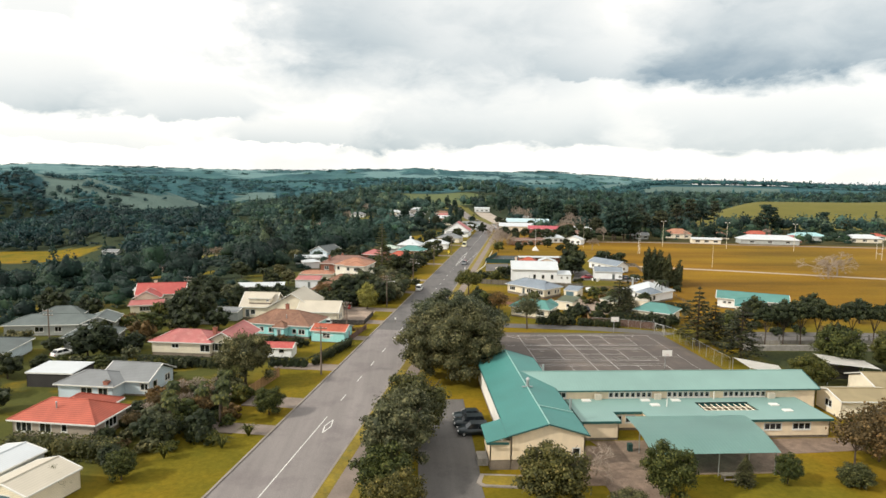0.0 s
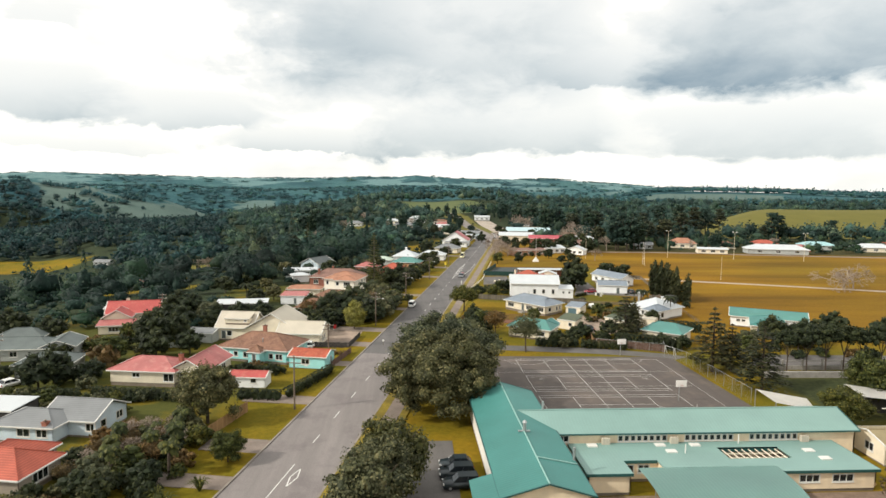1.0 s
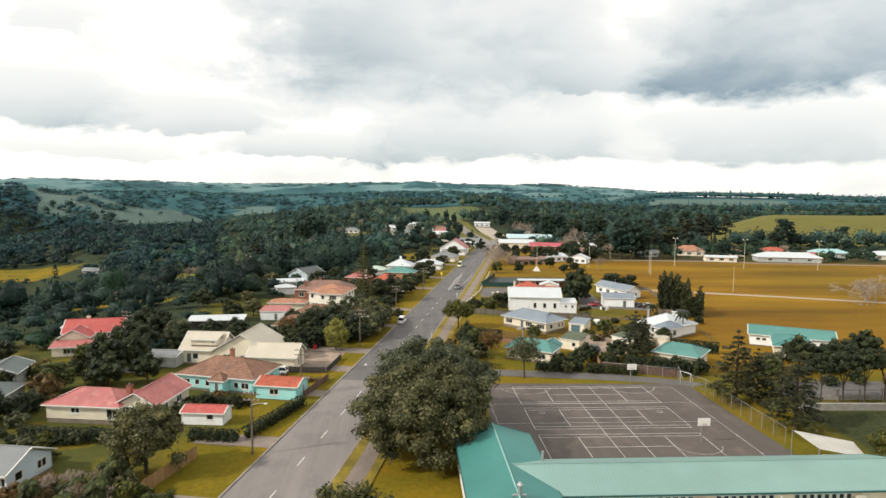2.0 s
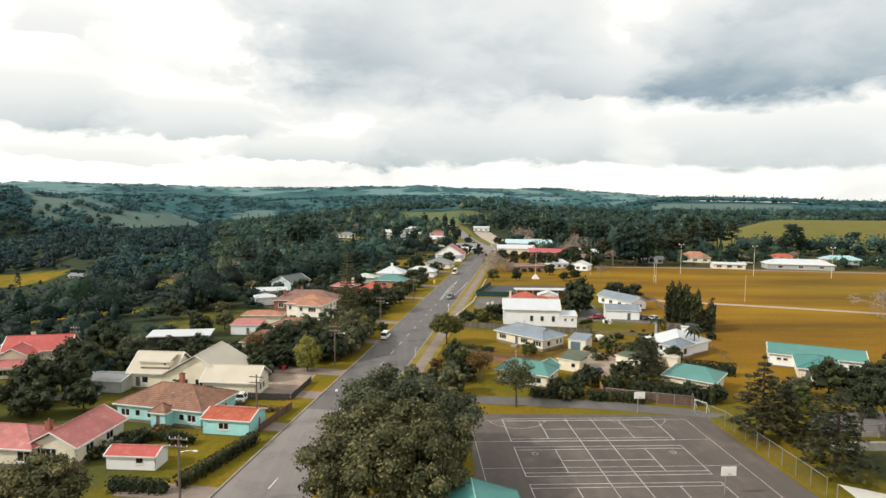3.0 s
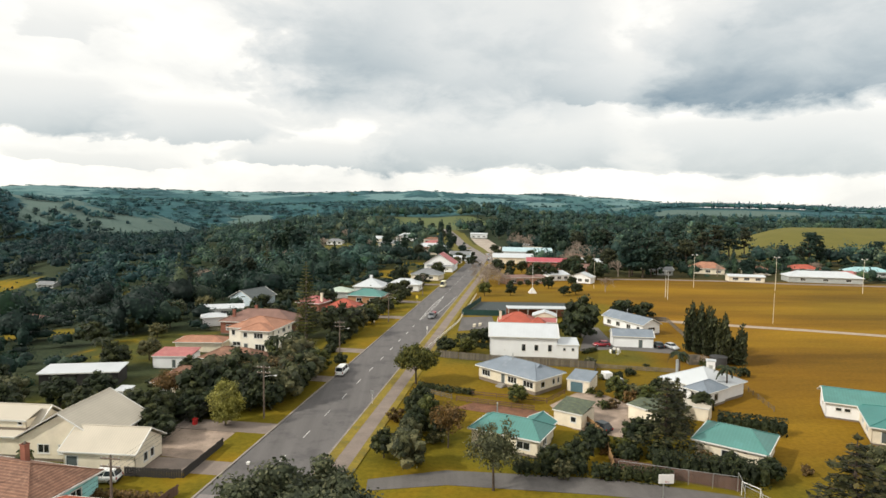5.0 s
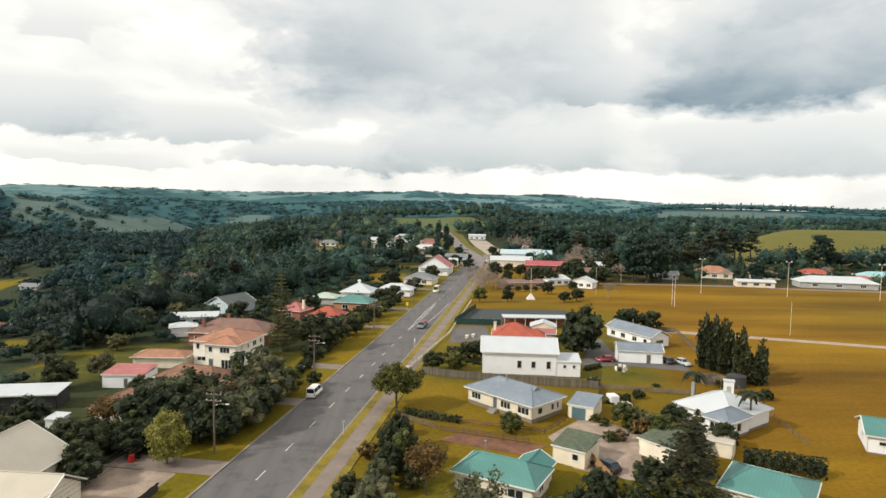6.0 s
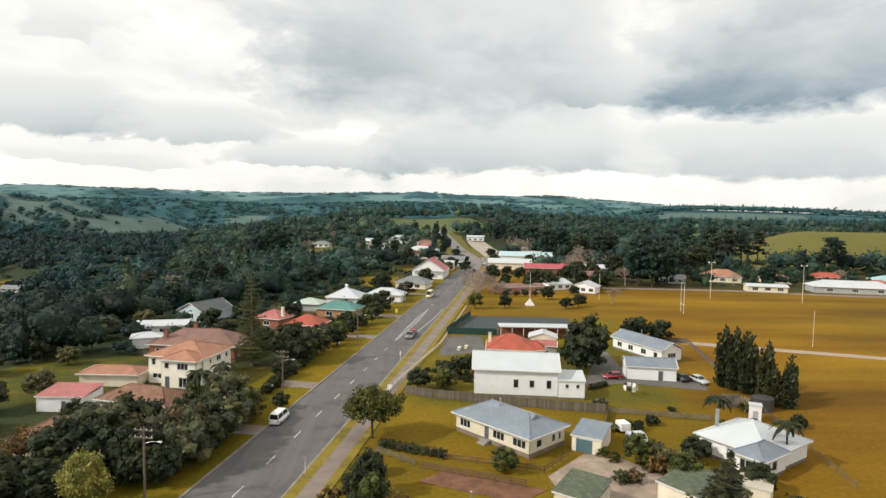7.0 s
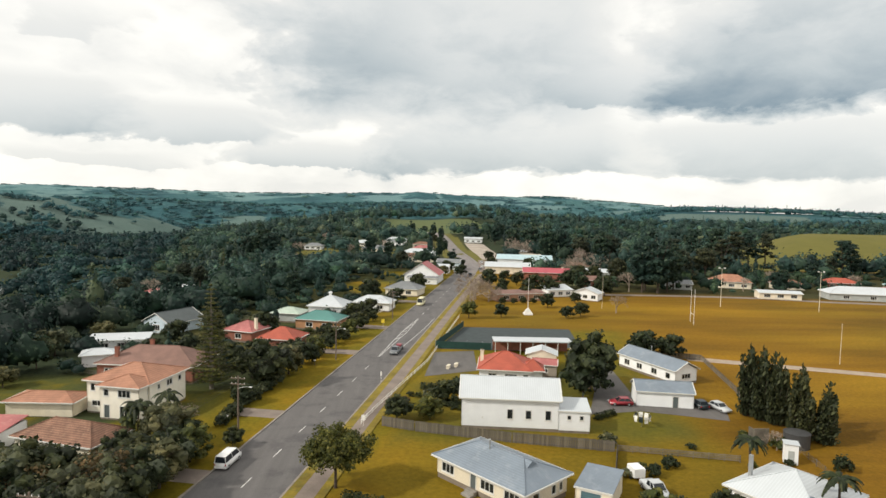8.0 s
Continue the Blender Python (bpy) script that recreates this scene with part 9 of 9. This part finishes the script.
for sg in (-0.85, 0.85):
    bm = bmesh.new()
    tube(bm, (0, sg - 0.08, 0.3), (0, sg + 0.08, 0.3), 0.3, 0.3, 12)
    part("wheel", bm, TYRE, cn)
car(-68.4, 124.8, 60, "hatch", P_WHITE, "white car parked beside the grey cottages", height(-68.4, 124.8))
car(50.4, 167.6, 120, "hatch", P_DARK, "dark car parked beside the mossy-roofed shed")
car(50.4, 336.5, ST, "hatch", P_DARK, "dark car parked off the street under a bare tree")
for s_, v_, b_ in ((470, -7.5, P_WHITE), (478, -7.4, P_DARK), (486, 7, P_GREY), (500, 7.4, P_WHITE), (512, -7.0, P_GREY), (455, 3.0, P_DARK), (530, 8.5, P_SILVER), (540, -8, P_WHITE)):
    y = s_ * 0.98
    x = bend_x(y) + v_ * 0.9
    car(x, y, ST if y < 500 else 88, "hatch", b_, "small parked car outside the distant shops", height(x, y))

# ---- yard things ----
cl = thing("clothes_line", Matrix.Translation((69.2, 216.2, 0)), "rotary clothes line hung with white and dark washing", "clothes line")
bm = bmesh.new()
tube(bm, (0, 0, 0), (0, 0, 2.0), 0.04, 0.04, 6)
part("post", bm, GALV, cl)
for i in range(4):
    a = math.tau * i / 4 + 0.3
    bm = bmesh.new()
    tube(bm, (0, 0, 1.9), (1.6 * math.cos(a), 1.6 * math.sin(a), 2.1), 0.025, 0.02, 5)
    part("arm", bm, GALV, cl)
for i in range(9):
    a = math.tau * i / 9
    r = 1.35
    s = Soup()
    w_, d_ = 0.35, RNG.uniform(0.8, 1.3)
    tx, ty = -math.sin(a), math.cos(a)
    rows_ = []
    for j in range(4):
        rr = r + 0.06 * math.sin(j * 1.7 + i)
        rows_ += [(rr * math.cos(a) - tx * w_, rr * math.sin(a) - ty * w_, 2.02 - d_ * j / 3), (rr * math.cos(a) + tx * w_, rr * math.sin(a) + ty * w_, 2.02 - d_ * j / 3)]
    s.add(rows_, [[0, 1, 3, 2], [2, 3, 5, 4], [4, 5, 7, 6]])
    ob = new("washing", s.mesh("washing", WHITE if i % 3 else P_DARK))
    ob.parent = cl
tk = thing("water_tank", Matrix.Translation((90.6, 207.6, 0)), "dark round rainwater tank with a flat lid", "water tank")
bm = bmesh.new()
tube(bm, (0, 0, 0), (0, 0, 2.3), 1.9, 1.9, 24)
part("tank", bm, plain("dark_tank", (0.05, 0.05, 0.05), 0.6, vary=0.2), tk)
bm = bmesh.new()
tube(bm, (0, 0, 2.3), (0, 0, 2.6), 1.95, 0.5, 24)
part("lid", bm, plain("dark_tank", (0.05, 0.05, 0.05), 0.6, vary=0.2), tk)
ps = thing("pump_shed", Matrix.Translation((85.8, 201.6, 0)) @ Matrix.Rotation(radians(-25), 4, "Z"), "small white upright shed with a door beside the tank", "shed")
part("body", boxes((-0.9, 0.9, -0.9, 0.9, 0, 2.9)), WHITEB, ps)
part("door", boxes((-0.4, 0.4, -0.93, -0.9, 0.1, 2.0)), GREYB, ps)
part("roof", boxes((-1.05, 1.05, -1.05, 1.05, 2.9, 3.0)), WHITER, ps)
stump = thing("corrugated_shelter", Matrix.Translation((85.6, 208.8, 0)), "old grey timber lean-to under the columnar trees", "lean-to")
part("wall", boxes((-1.2, 1.2, -0.1, 0.1, 0, 2.4)), FENCEW, stump)
part("side_wall", boxes((-1.2, -1.0, 0.1, 1.6, 0, 2.2)), FENCEW, stump)
for x, y in ((38.5, 252.6), (40.4, 254.2)):
    e = thing("yard_bench", Matrix.Translation((x, y, 0.03)) @ Matrix.Rotation(radians(70), 4, "Z"), "pale timber picnic bench in the asphalt yard", "bench", "yard benches")
    part("seat", boxes((-0.9, 0.9, -0.35, 0.35, 0.68, 0.76)), CREAM_P, e)
    for sg in (-0.6, 0.6):
        part("leg", boxes((sg - 0.06, sg + 0.06, -0.3, 0.3, 0, 0.68)), CREAM_P, e)
rt = thing("garden_tank", Matrix.Translation((-33.5, 176.5, 0)), "pale concrete garden tank beside the hall", "water tank")
bm = bmesh.new()
tube(bm, (0, 0, 0), (0, 0, 2.6), 1.1, 1.0, 16)
part("tank", bm, WHITE, rt)
rb = thing("red_drum", Matrix.Translation((-15.4, 170.4, 0)), "red metal drum beside the gravel yard", "drum")
bm = bmesh.new()
tube(bm, (0, 0, 0), (0, 0, 1.1), 0.42, 0.42, 14)
part("drum", bm, TAIL, rb)
for x, y in ((0.0, 216.6), (-2.2, 152.6), (8.4, 254.0)):
    e = thing("letterbox", Matrix.Translation((x, y, 0.1)), "small white letterbox on a post by the verge", "letterbox", "letterboxes")
    part("post", boxes((-0.05, 0.05, -0.05, 0.05, 0, 1.0)), FENCEW, e)
    part("box", boxes((-0.2, 0.2, -0.25, 0.25, 1.0, 1.3)), WHITE, e)
